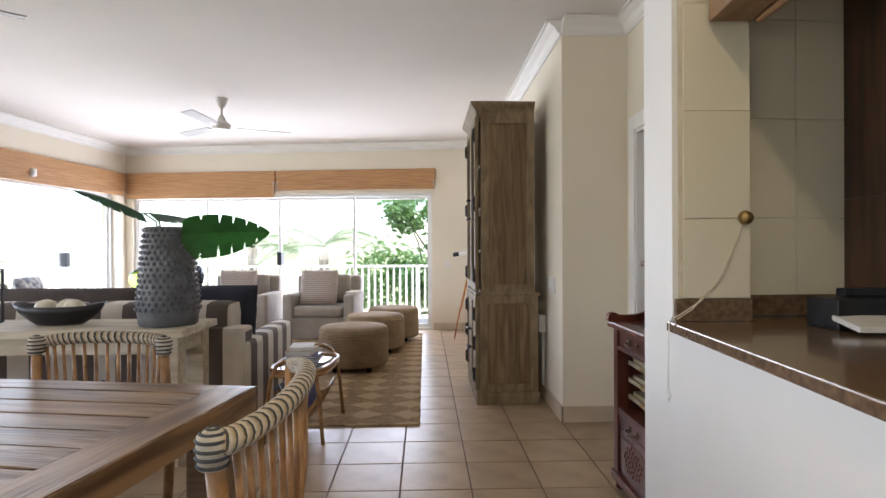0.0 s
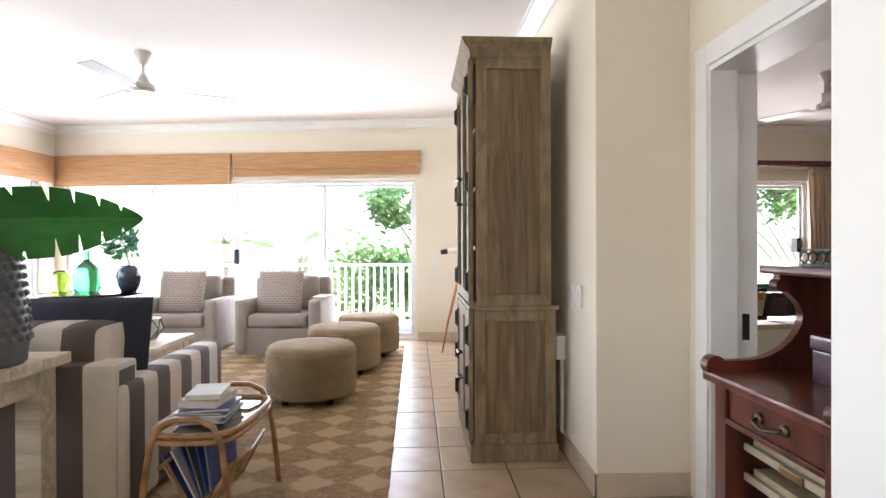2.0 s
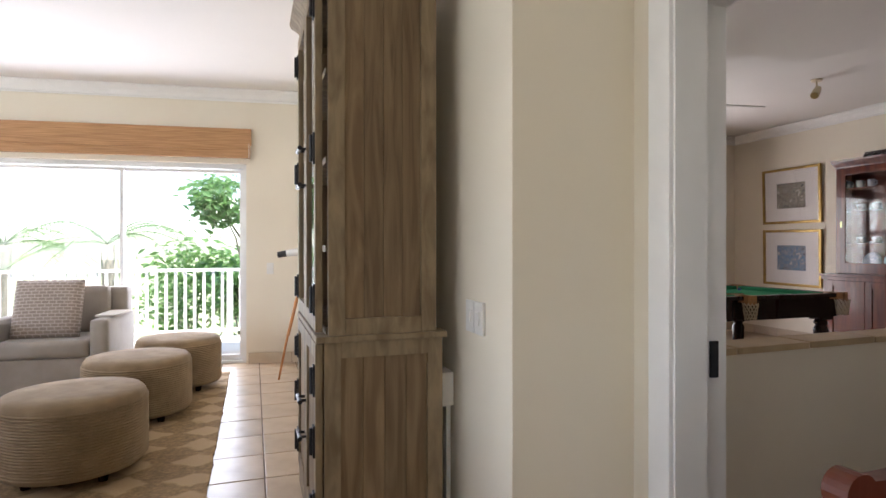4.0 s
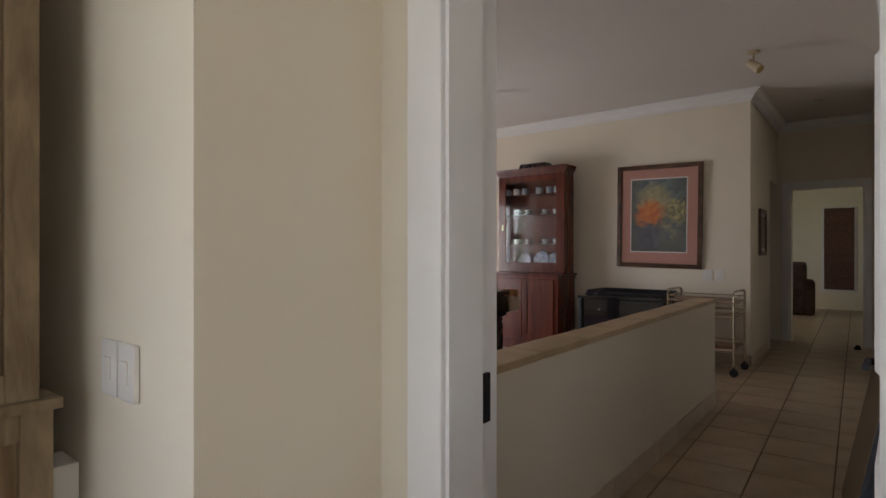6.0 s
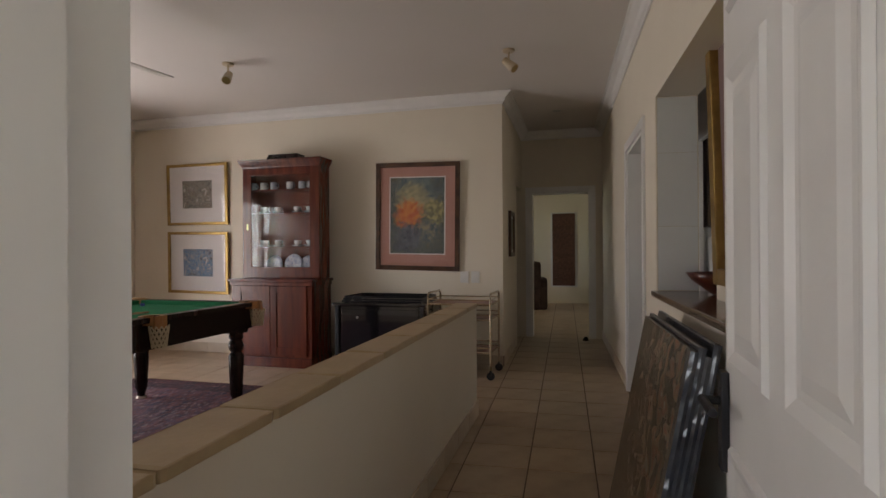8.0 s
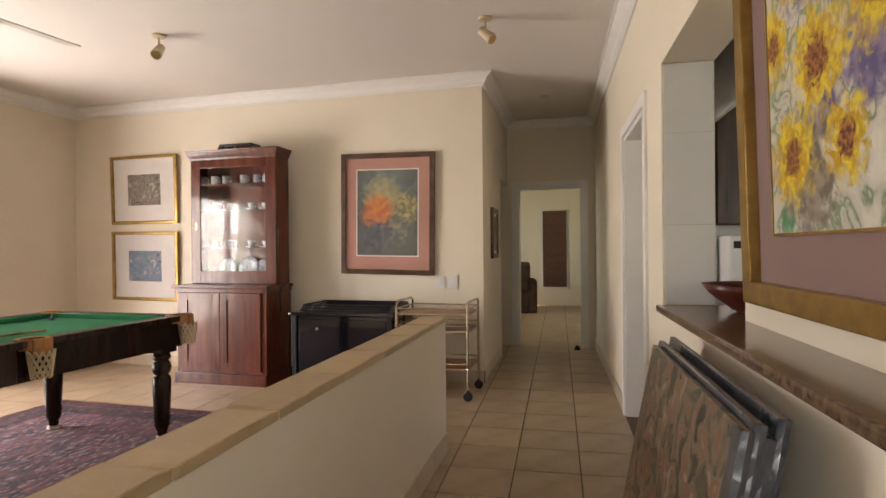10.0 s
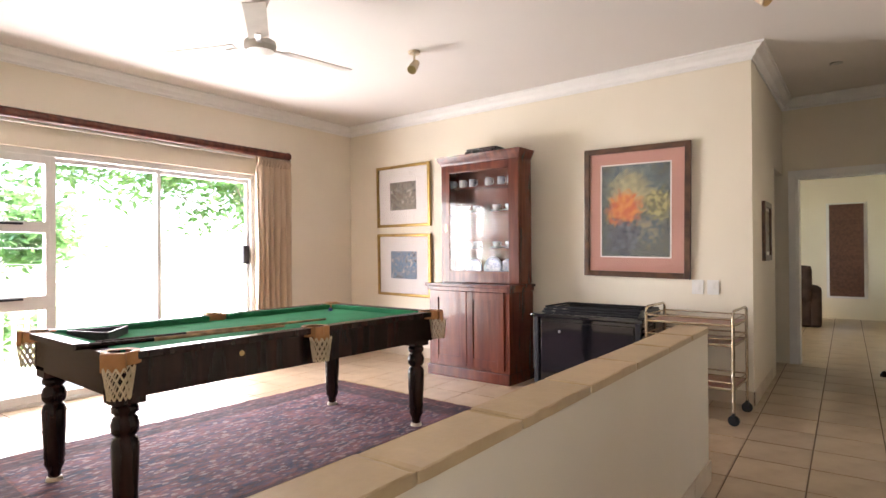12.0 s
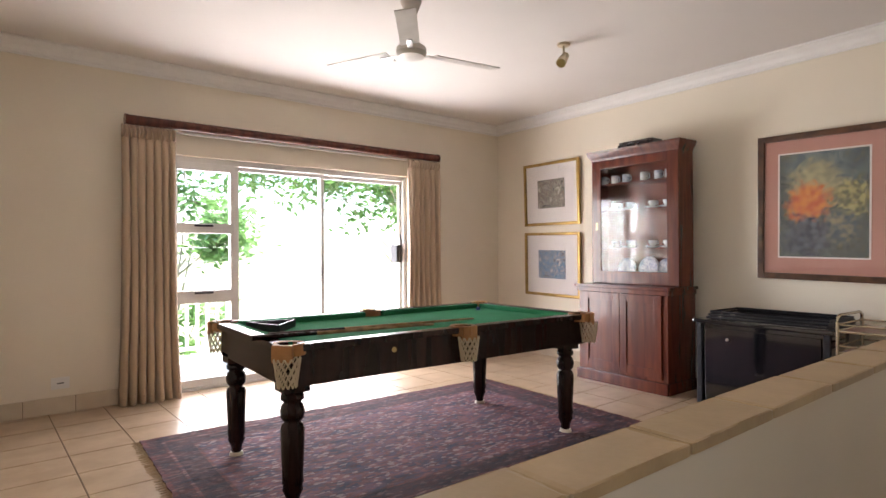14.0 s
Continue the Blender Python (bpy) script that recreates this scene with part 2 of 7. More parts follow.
def line_frame(p0, p1):
    """The pose whose x axis runs along the line and whose y axis points to its left."""
    d = Vector((p1[0] - p0[0], p1[1] - p0[1], 0))
    return Matrix.Translation((p0[0], p0[1], 0)) @ Matrix.Rotation(math.atan2(d.y, d.x), 4, "Z"), d.length


def wall(name, p0, p1, thick, z1, openings=(), material=None, z0=0.0, side=1):
    """A wall whose face lies on the line p0-p1 and whose thickness grows to the left (side 1) or right (-1), with through openings (s0, s1, za, zb)."""
    m, length = line_frame(p0, p1)
    bm = bmesh.new()
    ya, yb = (0, thick) if side > 0 else (-thick, 0)
    s = 0.0
    for s0, s1, za, zb in sorted(openings):
        if s0 > s:
            box(bm, s, s0, ya, yb, z0, z1)
        if za > z0:
            box(bm, s0, s1, ya, yb, z0, za)
        if zb < z1:
            box(bm, s0, s1, ya, yb, zb, z1)
        s = s1
    if s < length:
        box(bm, s, length, ya, yb, z0, z1)
    ob = part(name, bm, material or WALL)
    ob.matrix_world = m
    return tagged(ob, kind="structure")


CORNICE_PROFILE = ((0.0, -0.115), (0.012, -0.115), (0.012, -0.098), (0.03, -0.085), (0.045, -0.055), (0.075, -0.035), (0.088, -0.02), (0.105, -0.02), (0.105, -0.002), (0.0, -0.002))


def cornice(name, points, z):
    """A moulded cornice along inner wall faces; the room lies to the left of the way walked."""
    bm = bmesh.new()
    pts = [Vector((x, y, 0)) for x, y in points]
    rings = []
    for i, p in enumerate(pts):
        a = (p - pts[i - 1]).normalized() if i else (pts[1] - p).normalized()
        b = (pts[i + 1] - p).normalized() if i < len(pts) - 1 else a
        na, nb = Vector((-a.y, a.x, 0)), Vector((-b.y, b.x, 0))
        nn = (na + nb).normalized()
        nn /= max(0.3, nn.dot(na))
        rings.append([bm.verts.new(p + nn * (o + 0.001) + Vector((0, 0, z + h))) for o, h in CORNICE_PROFILE])
    for lo, hi in zip(rings, rings[1:]):
        for k in range(len(CORNICE_PROFILE)):
            j = (k + 1) % len(CORNICE_PROFILE)
            bm.faces.new((lo[k], hi[k], hi[j], lo[j]))
    bm.faces.new(rings[0])
    bm.faces.new(rings[-1][::-1])
    return tagged(part(name, bm, CORNICE), kind="structure")


def skirting(name, p0, p1, z1=0.115, thick=0.012, piece=0.366):
    """Tile skirting on the left of the line, tile by tile."""
    m, length = line_frame(p0, p1)
    base = part(name, boxed(0, length, 0.001, thick - 0.005, 0.002, z1 - 0.004), GROUT)
    base.matrix_world = m
    tagged(base, kind="structure")
    n = max(1, round(length / piece))
    step = length / n
    me = bpy.data.meshes.new("skirting_tile")
    bm = boxed(0.002, step - 0.002, 0.002, thick, 0.001, z1, 0.002)
    bm.to_mesh(me)
    bm.free()
    me.materials.append(SKIRT)
    for k in range(n):
        t = new("skirting_tile", me)
        t.parent = base
        t.location = (k * step, 0, 0)
    return base


LN0, LN1 = (1.62, 9.857), (-4.18, 10.59)      # lounge window wall, room face
LW1 = (-5.30, -0.9)                           # west wall's far end
# ---- structure: lounge ----
NL = math.dist(LN0, LN1)
wall("wall_lounge_window", LN0, LN1, 0.22, H + 0.1, [(0.90, 5.72, 0.0, 2.10)], side=-1)
WL = math.dist(LN1, LW1)
wall("wall_west", LN1, LW1, 0.22, H + 0.1, [(0.25, 6.3, 0.55, 2.16), (7.2, 10.6, 0.85, 2.16)], side=-1)
# opening added in the unseen south wall for the fill lamp
wall("wall_south", LW1, (5.0, -0.9), 0.2, H + 0.1, [(3.0, 5.2, 0.95, 2.10)], side=-1)
wall("wall_column_side", (1.595, 5.33), (1.62, 9.857), 0.5, H + 0.1, side=-1)
wall("wall_column_face", (2.10, 5.332), (1.597, 5.332), 0.3, H + 0.1, side=-1)
wall("wall_door", (2.06, 3.6), (2.06, 5.33), 0.21, H + 0.1, [(0.70, 1.59, 0.0, 2.05)], side=-1)

# ---- structure: pool room and passage ----
PX0, PX1 = 2.27, 7.636
PW0, PW1 = (1.9, 10.05), (7.84, 10.36)        # pool room window wall, room face
PWM, PWL = line_frame(PW0, PW1)
on_pool = lambda s, off=0.0: tuple((PWM @ Vector((s, off, 0)))[:2])
PY0, PY1 = on_pool(PX0 - 1.9)[1], on_pool(PX1 - 1.9)[1]
wall("wall_pool_window", PW0, PW1, 0.22, H + 0.1, [(1.72, 4.30, 0.0, 2.105)])
wall("wall_pool_west", (2.27, 5.34), (2.27, PY0), 0.15, H + 0.1)
wall("wall_pool_east", (PX1, 5.637), (PX1, PY1), 0.2, H + 0.1, side=-1)
wall("wall_passage_left", (PX1 + 0.202, 5.645), (9.75, 5.73), 0.15, H + 0.1, [(1.2, 2.0, 0.0, 2.05)])
R0, R1 = (2.27, 4.09), (9.75, 4.635)
RM, RL = line_frame(R0, R1)
# thick wall of the kitchen hatch: low wall, upper beam, recessed panel
wall("wall_passage_right", R0, R1, 0.24, H + 0.1, [(0.25, 3.14, 0.93, 2.13), (3.62, 4.62, 0.0, 2.06)], side=-1)
wall("wall_hatch_panel", (RM @ Vector((0.25, -0.19, 0)))[:2], (RM @ Vector((2.56, -0.19, 0)))[:2], 0.10, 2.13, z0=0.93, side=-1)
wall("wall_passage_end", (9.75, 4.5), (9.75, 5.9), 0.14, H + 0.1, [(0.285, 1.115, 0.0, 2.025)], side=-1)
# room at the passage's end
wall("wall_end_room", (14.9, 2.5), (14.9, 8.0), 0.15, H + 0.1, [(2.69, 3.29, 0.36, 2.06)], side=-1)
wall("wall_end_room_side", (9.9, 7.5), (15.05, 7.5), 0.15, H + 0.1, [(1.3, 3.7, 0.8, 2.2)])
wall("wall_end_room_side", (9.9, 2.9), (15.05, 2.9), 0.15, H + 0.1, side=-1)
wall("wall_end_room_back", (9.892, 2.75), (9.892, 4.498), 0.1, H + 0.1, side=-1)
wall("wall_end_room_back", (9.892, 5.902), (9.892, 7.6), 0.1, H + 0.1, side=-1)
# room behind the passage's side door
wall("wall_side_room", (7.9, 7.2), (9.89, 7.2), 0.1, H + 0.1)
wall("wall_side_room_side", (7.85, 5.8), (7.85, 7.3), 0.05, H + 0.1, side=-1)

# ---- structure: kitchen ----
K0, K1 = (1.36, 1.2), (1.545, 3.42)
wall("wall_kitchen_low", K0, K1, 0.16, 0.925, material=WHITE_WALL, side=-1)
wall("wall_kitchen_pier", (1.545, 3.42), (1.553, 3.71), 0.29, H + 0.1, material=WHITE_WALL, side=-1)
wall("wall_kitchen_tiled", (1.80, 3.60), (7.1, 3.93), 0.03, H + 0.1, [(2.31, 3.38, 0.93, 2.28), (3.92, 4.81, 0.0, 2.06)], material=WHITE_WALL, side=-1)
wall("wall_kitchen_east", (7.1, -0.9), (7.1, 4.2), 0.1, H + 0.1, [(1.6, 3.4, 1.1, 2.1)], material=WHITE_WALL, side=-1)
wall("wall_kitchen_south", (4.9, -0.9), (7.2, -0.9), 0.1, H + 0.1, material=WHITE_WALL, side=-1)

bm = bmesh.new()
box(bm, -5.6, 15.2, -1.1, 10.6, H, H + 0.12)
tagged(part("ceiling", bm, CEIL), kind="structure")

cornice("cornice", [(1.595, 5.33), (1.62, 9.857), LN1, LW1, (4.9, -0.9)], H)
cornice("cornice", [(2.06, 3.6), (2.06, 5.33), (1.595, 5.33)], H)
cornice("cornice", [(9.75, 4.63), (9.75, 5.73), (PX1, 5.637), (PX1, PY1), (PX0, PY0), (PX0, 4.09), R1], H)

skirting("baseboard", (1.595, 5.33), (1.62, 9.857))
skirting("baseboard", (2.06, 5.33), (1.595, 5.33))
skirting("baseboard", (1.62, 9.857), (0.75, 9.967))
skirting("baseboard", (PX1, 5.637), (PX1, PY1))
skirting("baseboard", (PX1, PY1), on_pool(4.30), 0.13)
skirting("baseboard", on_pool(1.72), (PX0, PY0), 0.13)
skirting("baseboard", (8.99, 5.71), (PX1, 5.637))
skirting("baseboard", tuple((RM @ Vector((4.66, 0, 0)))[:2]), R1)
skirting("baseboard", tuple((RM @ Vector((0.3, 0, 0)))[:2]), tuple((RM @ Vector((3.58, 0, 0)))[:2]))


def worn_board(x0, x1, y0, y1, z0, z1, wear=0.006):
    """A board whose long edges are knocked back unevenly."""
    b = boxed(x0, x1, y0, y1, z0, z1)
    bmesh.ops.subdivide_edges(b, edges=b.edges[:], cuts=23, use_grid_fill=True)
    lo, hi = Vector((x0, y0, z0)), Vector((x1, y1, z1))
    mid = (lo + hi) / 2
    for v in b.verts:
        ends = [k for k in range(3) if min(abs(v.co[k] - lo[k]), abs(v.co[k] - hi[k])) < 1e-5]
        if len(ends) < 2:
            continue
        q = v.co * 9
        d = wear * (0.35 + max(0.0, noise.noise(q)) * 1.6 + max(0.0, noise.noise(q * 3.1)) * 0.8)
        for k in ends:
            v.co[k] += d if v.co[k] < mid[k] else -d
    return b


# half wall with stone coping
half_m = pose(2.272, 5.392, 0, 0, 0, 2.2)
half = tagged(part("half_wall", boxed(0.0, 3.59, 0.0, 0.145, 0.0, 0.7955, 0.006), WALL), kind="structure")
half.matrix_world = half_m
xs = [0.004, 0.33, 0.73, 1.13, 1.54, 1.97, 2.41, 2.83, 3.22, 3.598]
for k, (a, b) in enumerate(zip(xs, xs[1:])):
    cb = worn_board(a + 0.002, b - 0.002, -0.008, 0.156, 0.796, 0.8225 + 0.001 * (k % 3), 0.0055)
    part("coping_tile", cb, CAPTILE, half)
he = half_m @ Vector((3.59, 0, 0))
skirting("baseboard", (he.x, he.y), (2.272, 5.392))

# ---- doors and windows ----

def pane(parent, x0, x1, z0, z1, y=0.0):
    g = part("pane", boxed(x0, x1, y - 0.003, y + 0.003, z0, z1), CLEAR, parent)
    g.visible_shadow = False
    return g


def sliding_door(name, p0, p1, z0, z1, leaves, set_back, side=1, handles=(), depth=0.07):
    """Aluminium sliding doors: an outer frame and leaves with stiles, rails and panes."""
    m, length = line_frame(p0, p1)
    w = tagged(new(name), kind="structure")
    w.matrix_world = m @ Matrix.Translation((0, set_back * side, 0))
    f = bmesh.new()
    box(f, 0, 0.045, -depth / 2, depth / 2, z0, z1)
    box(f, length - 0.045, length, -depth / 2, depth / 2, z0, z1)
    box(f, 0.045, length - 0.045, -depth / 2, depth / 2, z1 - 0.05, z1)
    box(f, 0.045, length - 0.045, -depth / 2, depth / 2, z0, z0 + 0.025)
    part("window_frame", f, ALU, w)
    for k, (a, b) in enumerate(leaves):
        y = 0.018 if k % 2 else -0.018
        lf = bmesh.new()
        s = 0.038
        box(lf, a, a + s, y - 0.015, y + 0.015, z0 + 0.03, z1 - 0.055)
        box(lf, b - s, b, y - 0.015, y + 0.015, z0 + 0.03, z1 - 0.055)
        box(lf, a + s, b - s, y - 0.015, y + 0.015, z1 - 0.095, z1 - 0.055)
        box(lf, a + s, b - s, y - 0.015, y + 0.015, z0 + 0.03, z0 + 0.085)
        leaf = part("sash", lf, ALU, w)
        pane(leaf, a + s, b - s, z0 + 0.085, z1 - 0.095, y)
    for hx, hz, hh in handles:
        part("handle", boxed(hx - 0.035, hx + 0.035, -0.06, 0.06, hz - hh / 2, hz + hh / 2, 0.008), DARK, w, "black handle")
    return w


dl = Vector((LN1[0] - LN0[0], LN1[1] - LN0[1])).normalized()


def on_north(s, off=0.0):
    n = Vector((-dl.y, dl.x))
    return (LN0[0] + dl.x * s + n.x * off, LN0[1] + dl.y * s + n.y * off)


sliding_door("window_1", on_north(0.90), on_north(5.72), 0.0, 2.10, [(0.04, 1.24), (1.2, 2.43), (2.40, 3.62), (3.58, 4.78)], 0.09, side=-1, handles=[(2.415, 1.09, 0.2)])
dw = Vector((LW1[0] - LN1[0], LW1[1] - LN1[1])).normalized()
on_west = lambda s: (LN1[0] + dw.x * s, LN1[1] + dw.y * s)
sliding_door("window_2", on_west(0.25), on_west(6.3), 0.55, 2.16, [(0.04, 1.0), (0.96, 2.5), (2.46, 4.2), (4.16, 6.0)], 0.09, side=-1, handles=[(0.98, 1.1, 0.2)])

# pool room window: louvred light beside sliding leaves
w3 = sliding_door("window_3", on_pool(1.72), on_pool(4.30), 0.0, 2.105, [(0.60, 1.53), (1.49, 2.54)], 0.09, handles=[(2.46, 1.22, 0.2)])
lf = bmesh.new()
box(lf, 0.05, 0.10, -0.03, 0.03, 0.03, 2.055)
box(lf, 0.565, 0.64, -0.03, 0.03, 0.03, 2.055)
for z, zt in ((0.03, 0.10), (0.785, 0.90), (1.42, 1.51), (1.99, 2.055)):
    box(lf, 0.10, 0.565, -0.03, 0.03, z, zt)
part("louvre_frame", lf, ALU, w3)
for za, zb in ((0.90, 1.42), (1.51, 1.99)):
    for k in range(4):
        z = za + (k + 0.5) * (zb - za) / 4
        g = part("louvre_pane", boxed(0.10, 0.565, -0.004, 0.004, -0.066, 0.066, m=Matrix.Translation((0, 0, z)) @ Matrix.Rotation(radians(18), 4, "X") @ Matrix.Identity(4)), CLEAR, w3)
        g.visible_shadow = False
    part("louvre_lever", boxed(0.24, 0.40, -0.06, -0.03, za - 0.03, za - 0.012, 0.004), DARK, w3, "black lever")
pane(w3, 0.10, 0.565, 0.10, 0.785)

# door between lounge and passage
door = tagged(new("door_1"), kind="structure")
f = bmesh.new()
box(f, 2.045, 2.17, 5.105, 5.188, 0, 2.05)
box(f, 2.17, 2.285, 5.145, 5.188, 0, 2.05)
box(f, 2.045, 2.285, 4.26, 4.30, 0, 2.05)
box(f, 2.045, 2.285, 4.30, 5.105, 2.01, 2.05)
box(f, 2.17, 2.285, 5.105, 5.145, 2.01, 2.05)
part("door_frame", f, TRIM, door)
f = bmesh.new()
box(f, 2.03, 2.058, 5.115, 5.215, 0, 2.13, 0.006)
box(f, 2.03, 2.058, 4.19, 4.29, 0, 2.13, 0.006)
box(f, 2.03, 2.058, 4.292, 5.113, 2.032, 2.13, 0.006)
box(f, 2.272, 2.295, 5.155, 5.235, 0, 2.12, 0.006)
box(f, 2.272, 2.295, 4.292, 5.153, 2.032, 2.12, 0.006)
part("architrave", f, TRIM, door)
part("strike_plate", boxed(2.215, 2.245, 5.135, 5.1455, 0.79, 0.91, 0.003), DARK, door, "dark steel strike plate")
leaf = part("door_leaf", boxed(0, 0.745, -0.025, 0.025, 0.01, 2.02, 0.003), TRIM, door)
leaf.matrix_world = Matrix.Translation((2.30, 4.354, 0)) @ Matrix.Rotation(radians(0.4), 4, "Z")


def moulded_panel(x0, x1, z0, z1):
    """A moulded door panel on both faces: a bead that rises at the edge and falls to a flat field."""
    b = bmesh.new()
    for side in (-1, 1):
        rings = []
        for inset, rise in ((0.0, 0.0002), (0.008, 0.0095), (0.014, 0.0095), (0.036, 0.002), (0.05, 0.002), (0.075, 0.007)):
            rings.append([b.verts.new((x, side * (0.0252 + rise), z)) for x, z in ((x0 + inset, z0 + inset), (x1 - inset, z0 + inset), (x1 - inset, z1 - inset), (x0 + inset, z1 - inset))])
        for lo, hi in zip(rings, rings[1:]):
            for k in range(4):
                b.faces.new((lo[k], lo[(k + 1) % 4], hi[(k + 1) % 4], hi[k]))
        b.faces.new(rings[-1])
        b.faces.new(rings[0][::-1])
    bmesh.ops.recalc_face_normals(b, faces=b.faces[:])
    return b


for x0, x1 in ((0.075, 0.335), (0.43, 0.69)):
    for z0, z1 in ((0.16, 0.83), (0.985, 1.57), (1.68, 1.92)):
        part("door_panel", moulded_panel(x0, x1, z0, z1), TRIM, leaf)
hb = bmesh.new()
for y in (-1, 1):
    ya, yb = sorted((0.0253 * y, 0.041 * y))
    box(hb, 0.705, 0.743, ya, yb, 0.768, 0.968, 0.004)
    rod(hb, (0.724, 0.039 * y, 0.908), (0.724, 0.075 * y, 0.908), 0.009)
    rod(hb, (0.732, 0.072 * y, 0.908), (0.62, 0.072 * y, 0.908), 0.009)
part("door_handle", hb, DARK, leaf, "dark steel lever handle")


def casing(name, m, width, height, deep, label=""):
    """A painted door lining with architraves in an opening; local x across, y through."""
    d = tagged(new(name), kind="structure")
    d.matrix_world = m
    b = bmesh.new()
    box(b, 0.001, 0.035, 0.001, deep, 0, height - 0.001)
    box(b, width - 0.035, width - 0.001, 0.001, deep, 0, height - 0.001)
    box(b, 0.035, width - 0.035, 0.001, deep, height - 0.035, height - 0.001)
    part("door_frame", b, TRIM, d)
    b = bmesh.new()
    box(b, -0.06, 0.012, -0.018, -0.001, 0, height + 0.06, 0.004)
    box(b, width - 0.012, width + 0.06, -0.018, -0.001, 0, height + 0.06, 0.004)
    box(b, 0.012, width - 0.012, -0.018, -0.001, height - 0.012, height + 0.06, 0.004)
    part("architrave", b, TRIM, d)
    return d


casing("door_2", Matrix.Translation((9.75, 5.615, 0)) @ Matrix.Rotation(radians(-90), 4, "Z"), 0.83, 2.025, 0.14)
casing("door_3", RM @ Matrix.Translation((4.62, 0, 0)) @ Matrix.Rotation(radians(180), 4, "Z"), 1.0, 2.06, 0.24)

# hatch ledge of polished granite
GRANITE = mat("polished_brown_granite", (0.24, 0.16, 0.10), 0.16, (0.12, 0.076, 0.05), 45, 10, 0.0, 90, coat=0.2, spots=0.35)
ledge = part("hatch_ledge", boxed(0.245, 3.16, -0.62, 0.03, 0.931, 0.965, 0.01), GRANITE)
ledge.matrix_world = RM
tagged(ledge, "polished brown granite hatch ledge on a low wall", "counter")
kt = part("kitchen_counter", boxed(0.0, 2.222, -0.66, 0.025, 0.926, 0.962, 0.005), GRANITE)
kt.matrix_world = line_frame(K0, (1.545, 3.418))[0]
tagged(kt, "polished brown granite kitchen counter on a white low wall", "counter")


# ---- lounge: materials of the furnishings ----
LINEN = mat("grey_beige_linen", (0.33, 0.29, 0.245), 0.9, (0.28, 0.245, 0.205), 5, 5, 0.5, 300, sheen=0.2)
STRIPE_X = striped("taupe_and_cream_stripe", (0.60, 0.55, 0.48), (0.105, 0.083, 0.072), 0, 0.14, offset=0.02)
STRIPE_Y = striped("taupe_and_cream_stripe_side", (0.60, 0.55, 0.48), (0.105, 0.083, 0.072), 1, 0.14, offset=0.05)
NAVY = mat("navy_cotton", (0.014, 0.016, 0.03), 0.9, (0.02, 0.022, 0.036), 6, 5, 0.5, 260)
BROWNCLOTH = mat("dark_taupe_cotton", (0.055, 0.043, 0.038), 0.9, (0.07, 0.056, 0.05), 6, 5, 0.5, 260)
JUTE = mat("natural_jute", (0.42, 0.29, 0.15), 0.9, (0.31, 0.20, 0.10), 30, 6, 0.9, 130, spots=0.3)
ROPE = mat("wound_jute_rope", (0.30, 0.215, 0.125), 0.95, (0.23, 0.16, 0.09), 8, 5, 0.9, 160)
PAPER = mat("white_paper", (0.70, 0.70, 0.69), 0.7, (0.62, 0.62, 0.61), 10, 3)
VASE = mat("blue_grey_glazed_stoneware", (0.135, 0.145, 0.165), 0.45, (0.095, 0.103, 0.12), 14, 6, 0.2, 60)
def leafy(m, share=0.4):
    """Lets light through a leaf."""
    t, n = m.node_tree, m.node_tree.nodes
    b = n["Principled BSDF"]
    tr = n.new("ShaderNodeBsdfTranslucent")
    src = b.inputs["Base Color"].links[0].from_socket
    gain = n.new("ShaderNodeHueSaturation")
    gain.inputs["Value"].default_value = 1.8
    t.links.new(src, gain.inputs["Color"])
    t.links.new(gain.outputs[0], tr.inputs["Color"])
    mx = n.new("ShaderNodeMixShader")
    mx.inputs[0].default_value = share
    t.links.new(b.outputs[0], mx.inputs[1])
    t.links.new(tr.outputs[0], mx.inputs[2])
    t.links.new(mx.outputs[0], n["Material Output"].inputs["Surface"])
    return m


LEAF = leafy(mat("glossy_monstera_leaf", (0.10, 0.25, 0.10), 0.35, (0.07, 0.185, 0.065), 9, 5, 0.3, 30), 0.5)
LEAF_DARK = leafy(mat("dark_monstera_leaf", (0.035, 0.115, 0.055), 0.3, (0.024, 0.08, 0.038), 9, 5, 0.3, 30), 0.25)
GREEN_GLASS = glass_mat("green_bottle_glass", (0.05, 0.28, 0.09), 0.05)
LIME_GLASS = glass_mat("lime_glass", (0.36, 0.60, 0.07), 0.08)
BLUE_GLAZE = mat("dark_blue_glaze", (0.02, 0.026, 0.045), 0.2, (0.03, 0.04, 0.06), 8, 4, 0.1, 50, coat=0.4)
BLACKBOWL = mat("matt_black_lacquer", (0.01, 0.011, 0.014), 0.4, None, 10, 4)
SHELL = mat("pale_ostrich_shell", (0.68, 0.62, 0.50), 0.4, (0.60, 0.53, 0.41), 20, 5, 0.1, 90)
STEEL = mat("brushed_steel", (0.55, 0.55, 0.55), 0.3, None, 8, 4, metal=1.0)
BRASS = mat("aged_brass", (0.42, 0.30, 0.13), 0.35, (0.30, 0.20, 0.09), 14, 5, metal=1.0)
SWITCH = mat("white_plastic", (0.75, 0.74, 0.71), 0.4, None, 6, 3)
CANVAS_BLUE = mat("blue_magazine_cover", (0.03, 0.05, 0.22), 0.35, (0.05, 0.08, 0.30), 7, 4)


